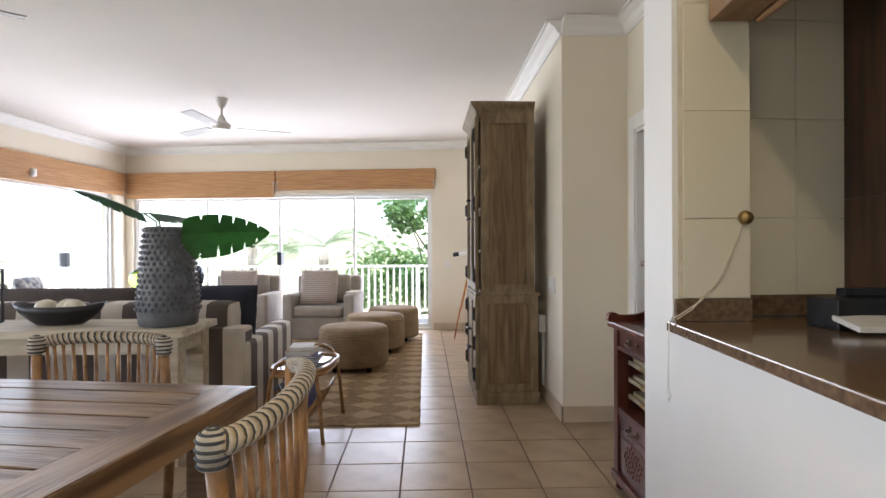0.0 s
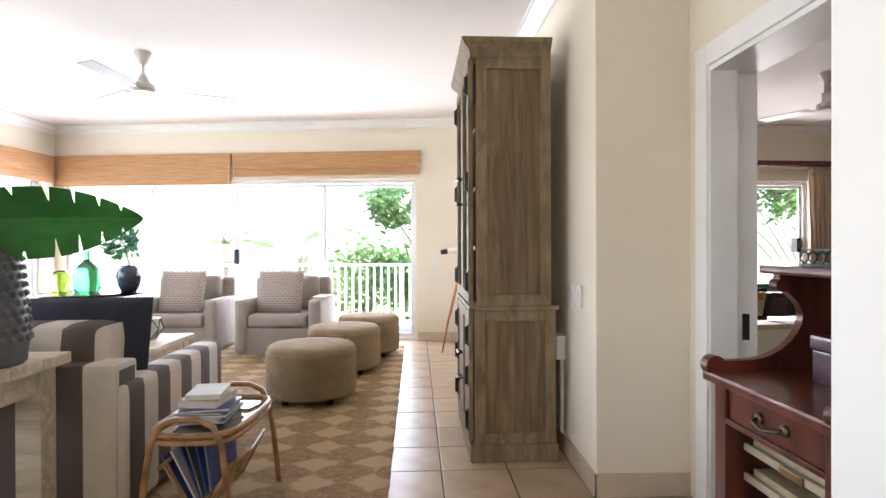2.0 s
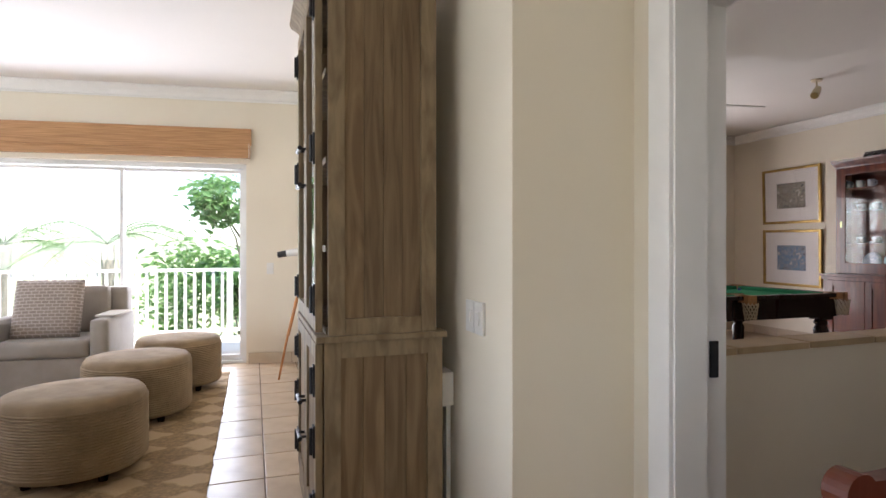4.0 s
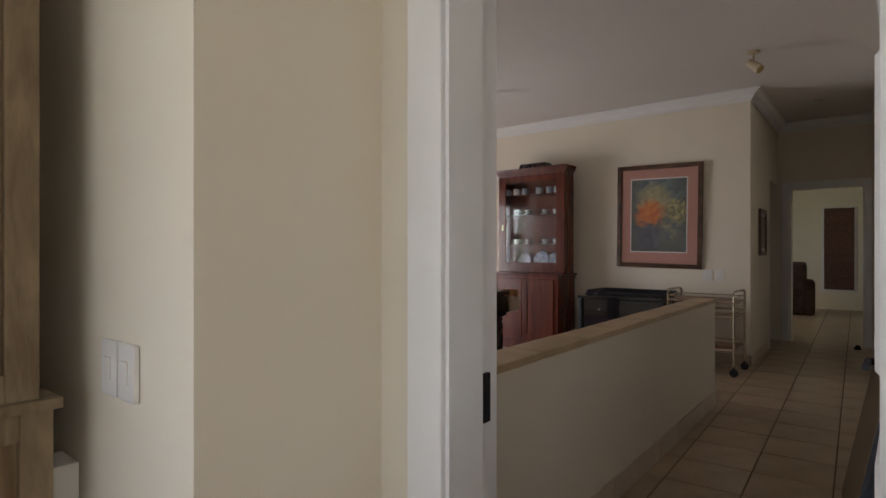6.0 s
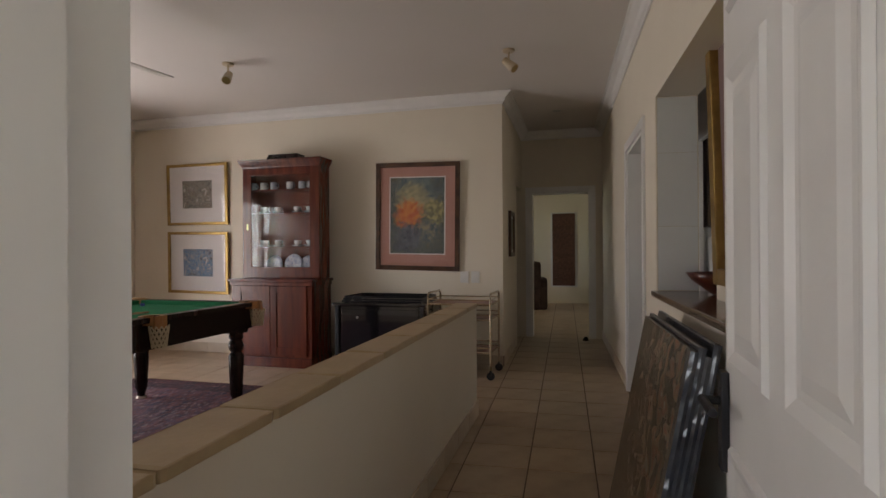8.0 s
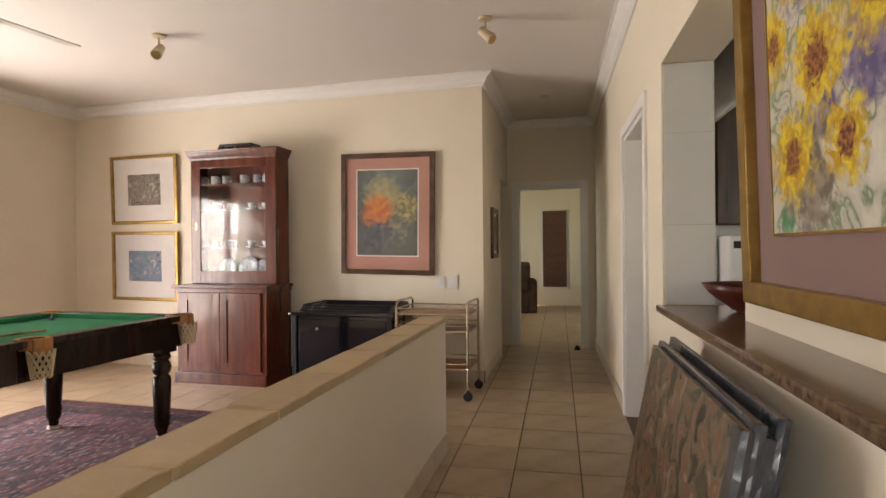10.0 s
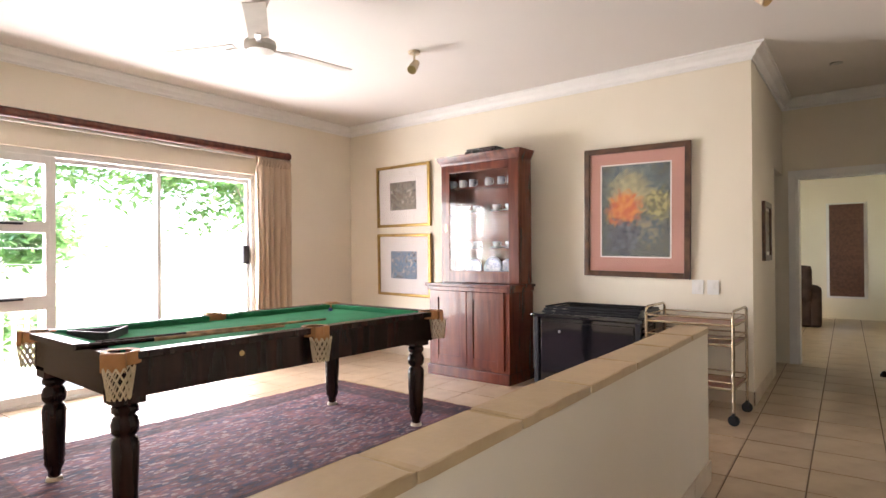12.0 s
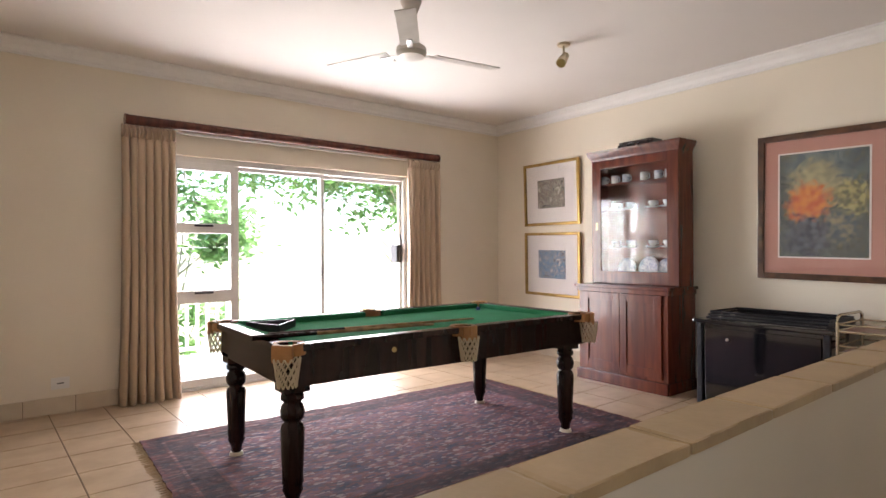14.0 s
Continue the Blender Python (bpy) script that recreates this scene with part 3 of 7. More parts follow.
def woven(name, base, second, scale):
    """A small repeating woven figure on cloth."""
    m = mat(name, base, 0.9, None, 8, 4, 0.4, 240)
    t, n = m.node_tree, m.node_tree.nodes
    co = n.new("ShaderNodeTexCoord")
    br = n.new("ShaderNodeTexBrick")
    br.inputs["Scale"].default_value = scale
    br.inputs["Mortar Size"].default_value = 0.035
    br.inputs["Color1"].default_value, br.inputs["Color2"].default_value = (*base, 1), (*[c * 0.9 for c in base], 1)
    br.inputs["Mortar"].default_value = (*second, 1)
    mp = n.new("ShaderNodeMapping")
    mp.inputs["Rotation"].default_value = (radians(90), 0, 0)
    t.links.new(co.outputs["Object"], mp.inputs[0])
    t.links.new(mp.outputs[0], br.inputs["Vector"])
    t.links.new(br.outputs[0], n["Principled BSDF"].inputs["Base Color"])
    return m


WOVEN = woven("taupe_figured_cotton", (0.30, 0.24, 0.205), (0.46, 0.40, 0.35), 9)


def diamond_rug(name, a, b, sx, sy):
    """Rows of pale diamonds on a jute ground."""
    m = mat(name, a, 0.95, tuple(c * 0.72 for c in a), 26, 9, 1.0, 60, spots=0.7)
    t, n = m.node_tree, m.node_tree.nodes
    old = n["Principled BSDF"].inputs["Base Color"].links[0].from_socket
    co = n.new("ShaderNodeTexCoord")
    sep = n.new("ShaderNodeSeparateXYZ")
    t.links.new(co.outputs["Object"], sep.inputs[0])
    sums = None
    for ax, size in ((0, sx), (1, sy)):
        pp = n.new("ShaderNodeMath")
        pp.operation = "PINGPONG"
        pp.inputs[1].default_value = size
        ad = n.new("ShaderNodeMath")
        ad.inputs[1].default_value = 50 * size
        t.links.new(sep.outputs[ax], ad.inputs[0])
        t.links.new(ad.outputs[0], pp.inputs[0])
        dv = n.new("ShaderNodeMath")
        dv.operation = "DIVIDE"
        dv.inputs[1].default_value = size
        t.links.new(pp.outputs[0], dv.inputs[0])
        if sums is None:
            sums = dv
        else:
            s2 = n.new("ShaderNodeMath")
            t.links.new(sums.outputs[0], s2.inputs[0])
            t.links.new(dv.outputs[0], s2.inputs[1])
            sums = s2
    wob = n.new("ShaderNodeTexNoise")
    wob.inputs["Scale"].default_value = 9
    t.links.new(co.outputs["Object"], wob.inputs["Vector"])
    s3 = n.new("ShaderNodeMath")
    s3.operation = "MULTIPLY_ADD"
    s3.inputs[1].default_value = 1.0
    t.links.new(wob.outputs[0], s3.inputs[0])
    t.links.new(sums.outputs[0], s3.inputs[2])
    gt = n.new("ShaderNodeMapRange")
    gt.inputs[1].default_value, gt.inputs[2].default_value = 1.58, 1.82
    t.links.new(s3.outputs[0], gt.inputs[0])
    mx = n.new("ShaderNodeMix")
    mx.data_type = "RGBA"
    t.links.new(gt.outputs[0], mx.inputs[0])
    t.links.new(old, mx.inputs[6])
    mx.inputs[7].default_value = (*b, 1)
    t.links.new(mx.outputs[2], n["Principled BSDF"].inputs["Base Color"])
    return m


JUTE_RUG = diamond_rug("jute_rug_with_diamonds", (0.42, 0.27, 0.12), (0.39, 0.272, 0.145), 0.165, 0.135)


# ---- lounge: blinds, fans ----
def roman_blind(m, width, drop, label, folds=3):
    b = thing("roman_blind", m, label, "blind", "bamboo blinds")
    part("valance", boxed(0, width, -0.06, -0.012, -0.17, 0.0, 0.004), BAMBOO, b)
    z = -0.15
    step = (drop - 0.15) / folds
    for k in range(folds):
        fb = bmesh.new()
        d = 0.012 * (k % 2)
        box(fb, 0.012, width - 0.012, -0.058 + d, -0.022 + d, z - step - 0.02, z + 0.002, 0.006)
        part("fold", fb, BAMBOO, b)
        z -= step
    for x in (0.03, width - 0.02):
        part("cord", rodded((x, -0.068, -0.16), (x, -0.068, -drop - 0.02), 0.003, seg=6), SWITCH, b)
    return b


def on_north_m(s, z):
    return Matrix.Translation((*on_north(s, 0.0), z)) @ Matrix.Rotation(math.atan2(dl.y, dl.x) + math.pi, 4, "Z")


# local x runs to the right as seen from the room, local -y into the room
roman_blind(on_north_m(3.335, 2.455), 2.49, 0.285, "bamboo roman blind drawn up over sliding doors")
roman_blind(on_north_m(5.84, 2.455), 2.49, 0.39, "bamboo roman blind hanging lower over sliding doors", 3)
wm = Matrix.Translation((*on_west(5.7), 2.45)) @ Matrix.Rotation(math.atan2(dw.y, dw.x) + math.pi, 4, "Z")
roman_blind(wm, 5.62, 0.34, "long bamboo roman blind drawn up over the west window")


def ceiling_fan(x, y, z_hub, z_top, turns, label, blades=3, reach=0.66, rod_r=0.012, paint=None):
    f = thing("ceiling_fan", pose(x, y, z_hub), label, "ceiling fan", "ceiling fans")
    top = z_top - z_hub
    part("canopy", lathe([(0.02, top - 0.11), (0.035, top - 0.09), (0.07, top - 0.005), (0.07, top - 0.002)], 24), FANPAINT, f, smooth=False)
    part("down_rod", rodded((0, 0, 0.09), (0, 0, top - 0.1), rod_r), FANPAINT, f)
    part("motor", lathe([(0.03, -0.035), (0.085, -0.03), (0.10, 0.0), (0.095, 0.03), (0.05, 0.06), (0.03, 0.11), (0.015, 0.13)], 28), FANPAINT, f)
    for k in range(blades):
        a = turns + 360 * k / blades
        bl = bmesh.new()
        box(bl, 0.16, reach, -0.06, 0.06, -0.003, 0.004, 0.001, Matrix.Rotation(radians(a), 4, "Z") @ Matrix.Rotation(radians(10), 4, "X"))
        blade = part("blade", bl, paint or FANPAINT, f)
        ab = bmesh.new()
        box(ab, 0.07, 0.24, -0.018, 0.018, -0.008, -0.003, 0.002, Matrix.Rotation(radians(a), 4, "Z"))
        part("blade_arm", ab, STEEL, blade)
    return f


ceiling_fan(-1.56, 7.5, 2.55, H, 24, "white three-blade ceiling fan hanging from the lounge ceiling", reach=0.72, paint=FANSHADE)
ceiling_fan(-2.25, 4.1, 2.55, H, 40, "white three-blade ceiling fan over the dining end", reach=0.80, paint=FANSHADE)

# ---- lounge: tall bookcase ----
CX0, CX1, CY0, CY1 = 1.03, 1.515, 5.806, 6.70
bc = thing("bookcase", pose(CX0, CY0, 0), "tall weathered grey oak bookcase with black iron hardware against the wall", "bookcase")
W, L = CX1 - CX0, CY1 - CY0


def side_frame(bm_frame, x0, x1, z0, z1, y):
    s = 0.062
    box(bm_frame, x0, x0 + s, y, y + 0.03, z0, z1, 0.003)
    box(bm_frame, x1 - s, x1, y, y + 0.03, z0, z1, 0.003)
    box(bm_frame, x0 + s, x1 - s, y, y + 0.03, z1 - s, z1, 0.003)
    box(bm_frame, x0 + s, x1 - s, y, y + 0.03, z0, z0 + s, 0.003)


for nm, z0, z1 in (("lower_case", 0.10, 0.86), ("upper_case", 0.885, 2.29)):
    inset = 0.0 if nm == "lower_case" else 0.015
    xr = W if nm == "lower_case" else W - 0.026
    case = part(nm, boxed(xr - 0.03, xr - 0.012, 0.03, L - 0.03, z0, z1), GREY_FRAME, bc)
    for y in (0.0, L - 0.03):
        b = bmesh.new()
        side_frame(b, inset + 0.02, xr, z0, z1, y)
        part("side_frame", b, GREY_FRAME, case)
    for z in (z0, z1 - 0.03):
        part("shelf_board", boxed(0.03, xr - 0.03, 0.03, L - 0.03, z, z + 0.03), GREY_FRAME, case)
    n = 4
    xa, xb = inset + 0.082, xr - 0.062
    for k in range(n):
        w0 = xa + (xb - xa) * k / n
        w1 = xa + (xb - xa) * (k + 1) / n
        for yy in (0.012, L - 0.022):
            part("plank", boxed(w0 + 0.0008, w1 - 0.0008, yy + random.uniform(-0.0015, 0.0015), yy + 0.012, z0 + 0.05, z1 - 0.05, 0.002), GREY_WOOD, case)
part("plinth", boxed(-0.005, W + 0.012, -0.012, L + 0.012, 0.0, 0.10, 0.006), GREY_FRAME, bc)
part("waist_moulding", boxed(-0.012, W + 0.015, -0.018, L + 0.018, 0.86, 0.885, 0.007), GREY_FRAME, bc)
cr = bmesh.new()
box(cr, 0.0, W - 0.026, -0.004, L + 0.004, 2.29, 2.315)
ring = []
for z, o in ((2.315, 0.0), (2.335, 0.012), (2.365, 0.042), (2.385, 0.05), (2.39, 0.05)):
    ring.append([cr.verts.new((x, y, z)) for x, y in ((-o, -o), (W - 0.027, -o), (W - 0.027, L + o), (-o, L + o))])
for lo, hi in zip(ring, ring[1:]):
    for k in range(4):
        cr.faces.new((lo[k], lo[(k + 1) % 4], hi[(k + 1) % 4], hi[k]))
cr.faces.new(ring[-1])
part("crown", cr, GREY_FRAME, bc)
nd = 2
for k in range(nd):
    y0, y1 = 0.01 + (L - 0.02) * k / nd, 0.01 + (L - 0.02) * (k + 1) / nd
    for nm, z0, z1 in (("lower_door", 0.115, 0.855), ("upper_door", 0.90, 2.28)):
        b = bmesh.new()
        s = 0.06
        box(b, -0.012, 0.015, y0 + 0.002, y0 + s, z0, z1, 0.003)
        box(b, -0.012, 0.015, y1 - s, y1 - 0.002, z0, z1, 0.003)
        box(b, -0.012, 0.015, y0 + s, y1 - s, z1 - s, z1, 0.003)
        box(b, -0.012, 0.015, y0 + s, y1 - s, z0, z0 + s, 0.003)
        d = part(nm, b, GREY_FRAME, bc)
        if nm == "lower_door":
            part("door_board", boxed(-0.002, 0.012, y0 + s, y1 - s, z0 + s, z1 - s), GREY_WOOD, d)
        else:
            part("door_glass", boxed(0.0, 0.005, y0 + s, y1 - s, z0 + s, z1 - s), CLEAR, d)
        hy = y0 + 0.03 if k % 2 == 0 else y1 - 0.03
        for hz in (z0 + 0.12, z1 - 0.14, (z0 + z1) / 2):
            h = bmesh.new()
            box(h, -0.02, -0.012, hy - 0.018, hy + 0.018, hz - 0.06, hz + 0.06, 0.003)
            rod(h, (-0.024, hy, hz - 0.05), (-0.024, hy, hz + 0.05), 0.008)
            part("hinge", h, DARK, d, "black iron strap hinge")
        ky = y1 - 0.035 if k % 2 == 0 else y0 + 0.035
        for kz in ((z0 + z1) / 2 + 0.06, (z0 + z1) / 2 - 0.1):
            kn = bmesh.new()
            rod(kn, (-0.012, ky, kz), (-0.04, ky, kz), 0.006)
            rod(kn, (-0.04, ky - 0.03, kz), (-0.04, ky + 0.03, kz), 0.01)
            part("latch", kn, DARK, d, "black iron latch")
for k in range(3):
    part("shelf", boxed(0.03, W - 0.06, 0.04, L - 0.04, 1.2 + 0.34 * k, 1.225 + 0.34 * k), GREY_FRAME, bc)

# light switch, trunking, outlets
sw = thing("light_switch", pose(1.5945, 5.64, 0.955), "white twin light switch on the column wall", "switch")
part("plate", boxed(-0.012, 0, -0.085, -0.005, -0.06, 0.06, 0.003), SWITCH, sw)
part("plate", boxed(-0.012, 0, 0.005, 0.085, -0.06, 0.06, 0.003), SWITCH, sw)
part("rocker", boxed(-0.018, -0.012, -0.06, -0.03, -0.025, 0.025, 0.003), SWITCH, sw)
part("rocker", boxed(-0.018, -0.012, 0.03, 0.06, -0.025, 0.025, 0.003), SWITCH, sw)
tr = thing("cable_trunking", pose(1.5955, 5.95, 0.115), "white wall socket box with cable trunking beside the bookcase", "wall socket")
part("socket_box", boxed(-0.055, 0, -0.05, 0.07, 0.44, 0.58, 0.004), SWITCH, tr)
part("trunk", boxed(-0.02, 0, -0.01, 0.03, 0.0, 0.44, 0.003), SWITCH, tr)
ws = thing("wall_socket", pose(*on_north(0.66, 0.0), 1.0) @ Matrix.Rotation(math.atan2(dl.y, dl.x) + math.pi, 4, "Z"), "small white switch plate on the window wall", "switch")
part("plate", boxed(-0.035, 0.035, -0.012, 0, -0.06, 0.06, 0.003), SWITCH, ws)
part("rocker", boxed(-0.012, 0.012, -0.017, -0.012, -0.02, 0.02, 0.002), SWITCH, ws)

# ---- telescope ----
ts = thing("telescope", pose(1.29, 9.2, 0), "white telescope with black eyepiece on an orange wooden tripod", "telescope")
part("tube", rodded((-0.19, 0.06, 1.165), (0.20, -0.07, 1.225), 0.032, 0.036, 18), TRIM, ts)
part("eyepiece", rodded((-0.27, 0.085, 1.15), (-0.19, 0.06, 1.165), 0.028, 0.03, 16), DARK, ts, "black eyepiece")
part("mount", boxed(-0.03, 0.03, -0.03, 0.03, 1.04, 1.17, 0.006), DARK, ts)
TRIPOD = wood("orange_varnished_wood", (0.30, 0.10, 0.02), (0.50, 0.20, 0.05), 0.4)
for a in (200, 320, 80):
    c, s = math.cos(radians(a)), math.sin(radians(a))
    lg = part("leg", rodded((c * 0.03, s * 0.03, 1.05), (c * 0.2, s * 0.2, 0.4), 0.018, 0.016, 8), TRIPOD, ts)
    part("leg_foot", rodded((c * 0.2, s * 0.2, 0.42), (c * 0.29, s * 0.29, 0.0), 0.013, 0.009, 8), TRIPOD, lg)

# ---- rug ----
rugb = bmesh.new()
nx, ny = 60, 70
grid = [[rugb.verts.new((-3.3 + 3.88 * i / nx + (0.012 * noise.noise((j * 0.6, 3.1, i * 0.1)) if i in (0, nx) else 0), 5.29 + 4.3 * j / ny + (0.008 * noise.noise((i * 0.5, 7.7, 0)) if j in (0, ny) else 0),
                         0.012 + 0.003 * noise.noise((i * 0.7, j * 0.7, 0)))) for i in range(nx + 1)] for j in range(ny + 1)]
for j in range(ny):
    for i in range(nx):
        rugb.faces.new((grid[j][i], grid[j][i + 1], grid[j + 1][i + 1], grid[j + 1][i]))
ext = bmesh.ops.extrude_face_region(rugb, geom=rugb.faces[:])
for v in [g for g in ext["geom"] if isinstance(g, bmesh.types.BMVert)]:
    v.co.z = 0.0005
bmesh.ops.recalc_face_normals(rugb, faces=rugb.faces[:])
tagged(part("rug", rugb, JUTE_RUG), "large natural jute rug with pale woven diamonds on the tiles", "rug")


# ---- ottomans ----
def ottoman(x, y, r, h, label):
    o = thing("ottoman", pose(x, y, 0.012), label, "ottoman", "round jute ottomans")
    b = lathe([(r * 0.97, 0.06), (r, 0.075), (r, h - 0.05), (r * 0.985, h - 0.02), (r * 0.93, h), (r * 0.5, h + 0.006), (0.01, h + 0.008)], 48)
    part("body", b, ROPE, o, smooth=True)
    coils = bmesh.new()
    z = 0.085
    while z < h - 0.045:
        tube([(r * math.cos(2 * math.pi * k / 40), r * math.sin(2 * math.pi * k / 40), z) for k in range(40)], 0.0075, 5, coils, closed=True)
        z += 0.0145
    part("rope_winding", coils, ROPE, o, "wound jute rope", smooth=True)
    for k in range(4):
        a = radians(45 + 90 * k)
        part("foot", rodded((r * 0.7 * math.cos(a), r * 0.7 * math.sin(a), 0), (r * 0.7 * math.cos(a), r * 0.7 * math.sin(a), 0.065), 0.022, 0.028), DARKWOOD, o)
    return o


ottoman(-0.11, 7.17, 0.345, 0.44, "round jute rope ottoman on short dark feet on the rug")
ottoman(0.02, 8.18, 0.345, 0.44, "round jute rope ottoman on short dark feet on the rug")
ottoman(0.19, 9.02, 0.335, 0.44, "round jute rope ottoman near the sliding doors")


# ---- armchairs ----
def armchair(m, label, plaid=False):
    a = thing("armchair", m, label, "armchair", "linen armchairs")
    part("base", boxed(-0.46, 0.46, -0.40, 0.42, 0.0, 0.30, 0.02), LINEN, a)
    part("seat_cushion", boxed(-0.335, 0.335, -0.415, 0.26, 0.30, 0.445, 0.045), LINEN, a, smooth=True)
    bk = boxed(-0.46, 0.46, 0.22, 0.44, 0.28, 0.84, 0.05)
    part("backrest", bk, LINEN, a, smooth=True)
    part("back_cushion", boxed(-0.335, 0.335, 0.10, 0.25, 0.44, 0.86, 0.06), LINEN, a, smooth=True)
    for s in (-1, 1):
        x0, x1 = sorted((s * 0.345, s * 0.485))
        arm = boxed(x0, x1, -0.42, 0.40, 0.02, 0.61, 0.045)
        part("arm", arm, LINEN, a, smooth=True)
    return a


def scatter(m, w, h, d, material, label, group="scatter cushions"):
    ob = part("cushion", pillow(w, h, d), material, smooth=True)
    ob.matrix_world = m
    return tagged(ob, label, "cushion", group)


armchair(pose(-0.80, 9.44, 0.014, 0, 0, -4), "grey-beige linen armchair with a throw over one arm")
armchair(pose(-2.0, 9.56, 0.014, 0, 0, -2), "grey-beige linen armchair beside the side table")
scatter(pose(-0.86, 9.31, 0.70, -16, 0, -4), 0.52, 0.50, 0.15, WOVEN, "taupe cushion with small woven figures on an armchair")
scatter(pose(-2.02, 9.42, 0.70, -16, 0, -2), 0.52, 0.50, 0.15, WOVEN, "taupe cushion with small woven figures on an armchair")
throw = part("throw", boxed(0.335, 0.497, -0.25, 0.20, 0.612, 0.632, 0.008), mat("cream_wool_throw", (0.55, 0.50, 0.42), 0.95, (0.48, 0.43, 0.36), 9, 5, 0.8, 180))
throw.matrix_world = pose(-0.80, 9.44, 0.014, 0, 0, -4)
tagged(throw, "cream woollen throw folded over an armchair arm", "throw")

# ---- striped sofa ----
sf = thing("sofa", pose(-1.755, 5.74, 0.012), "taupe and cream striped sofa with its back to the console table", "sofa")
part("base", boxed(-1.15, 1.15, -0.42, 0.55, 0.06, 0.30, 0.02), STRIPE_X, sf)
bk = bmesh.new()
box(bk, -1.17, 1.17, -0.60, -0.40, 0.03, 0.70, 0.03)
part("backrest", bk, STRIPE_X, sf)
for k in range(2):
    x0 = -1.05 + k * 1.05
    part("seat_cushion", boxed(x0, x0 + 1.04, -0.38, 0.56, 0.30, 0.46, 0.05), STRIPE_X, sf, smooth=True)
    part("back_cushion", boxed(x0 + 0.01, x0 + 1.05, -0.52, -0.20, 0.46, 0.86, 0.09), STRIPE_X, sf, smooth=True)
for s in (-1, 1):
    x0, x1 = sorted((s * 1.05, s * 1.20))
    part("arm", boxed(x0, x1, -0.58, 0.68, 0.03, 0.605, 0.045), STRIPE_Y, sf, smooth=True)
for x in (-1.05, 1.05):
    for y in (-0.5, 0.48):
        part("leg", rodded((x, y, 0), (x, y, 0.06), 0.025, 0.03), DARKWOOD, sf)
scatter(pose(-0.93, 5.52, 0.745, -12, 0, 3), 0.62, 0.46, 0.17, NAVY, "large navy cushion on the striped sofa")
scatter(pose(-1.95, 5.52, 0.73, -12, 0, 0), 1.1, 0.46, 0.15, BROWNCLOTH, "long dark taupe cushion on the striped sofa")

# second sofa under the west window with patterned cushions
s2 = thing("sofa", pose(-4.1, 7.2, 0.0, 0, 0, -84), "dark grey sofa under the west window", "sofa")
part("base", boxed(-1.2, 1.2, -0.4, 0.4, 0.05, 0.42, 0.04), BROWNCLOTH, s2)
part("backrest", boxed(-1.2, 1.2, -0.42, -0.2, 0.42, 0.84, 0.06), BROWNCLOTH, s2, smooth=True)
for x in (-1.32, 1.2):
    part("arm", boxed(x, x + 0.12, -0.42, 0.4, 0.05, 0.64, 0.04), BROWNCLOTH, s2, smooth=True)
IKAT = mat("black_and_white_figured_cotton", (0.55, 0.54, 0.50), 0.9, (0.10, 0.12, 0.16), 16, 3, 0.3, 200)
scatter(pose(-3.97, 8.1, 0.70, -14, 0, -84 + 180), 0.5, 0.46, 0.15, IKAT, "black and white figured cushion on the dark sofa")
scatter(pose(-3.95, 7.4, 0.70, -14, 0, -84 + 180), 0.5, 0.46, 0.15, IKAT, "black and white figured cushion on the dark sofa")
scatter(pose(-3.88, 6.9, 0.68, -14, 0, -84 + 180), 0.5, 0.42, 0.15, NAVY, "navy cushion on the dark sofa")


# ---- console table and what stands on it ----
def trestle(name, m, x0, x1, y0, y1, h, leg, label, category, apron=0.10, top=0.045):
    t = thing(name, m, label, category)
    n = 3
    for k in range(n):
        a, b = y0 + (y1 - y0) * k / n, y0 + (y1 - y0) * (k + 1) / n
        part("top_plank", boxed(x0, x1, a + 0.001, b - 0.001, h - top, h, 0.006), WASHED, t)
    for x in (x0 + 0.04, x1 - 0.04 - leg):
        for y in (y0 + 0.04, y1 - 0.04 - leg):
            part("leg", boxed(x, x + leg, y, y + leg, 0.0, h - top, 0.006), WASHED, t)
    b = bmesh.new()
    for y in (y0 + 0.055, y1 - 0.08):
        box(b, x0 + 0.04 + leg, x1 - 0.04 - leg, y, y + 0.025, h - top - apron, h - top)
    for x in (x0 + 0.055, x1 - 0.08):
        box(b, x, x + 0.025, y0 + 0.04 + leg, y1 - 0.04 - leg, h - top - apron, h - top)
    part("apron", b, WASHED, t)
    return t


trestle("console_table", pose(0, 0, 0), -2.75, -0.74, 4.55, 5.09, 0.785, 0.10, "whitewashed wooden console table behind the striped sofa", "console table")
trestle("coffee_table", pose(0, 0, 0.012), -2.5, -1.32, 7.15, 7.95, 0.42, 0.09, "whitewashed low coffee table on the jute rug", "coffee table", apron=0.09)

vx, vy, vz = -0.925, 4.80, 0.785
vs = thing("vase", pose(vx, vy, vz), "tall blue-grey stoneware vase studded with knobs on the console", "vase")
prof = [(0.155, 0.0), (0.165, 0.01), (0.168, 0.05), (0.175, 0.085), (0.168, 0.2), (0.155, 0.35), (0.14, 0.5), (0.134, 0.575), (0.132, 0.585), (0.12, 0.58), (0.115, 0.5)]
part("body", lathe(prof, 48), VASE, vs, smooth=True)
kb = bmesh.new()
rows = 15
for j in range(rows):
    z = 0.10 + 0.465 * j / (rows - 1)
    r = 0.177 - 0.043 * (z - 0.085) / 0.49
    nk = 26
    for k in range(nk):
        a = 2 * math.pi * (k + 0.5 * (j % 2)) / nk
        vv = bmesh.ops.create_icosphere(kb, subdivisions=1, radius=0.0145)["verts"]
        bmesh.ops.transform(kb, matrix=Matrix.Translation((r * math.cos(a), r * math.sin(a), z)), verts=vv)
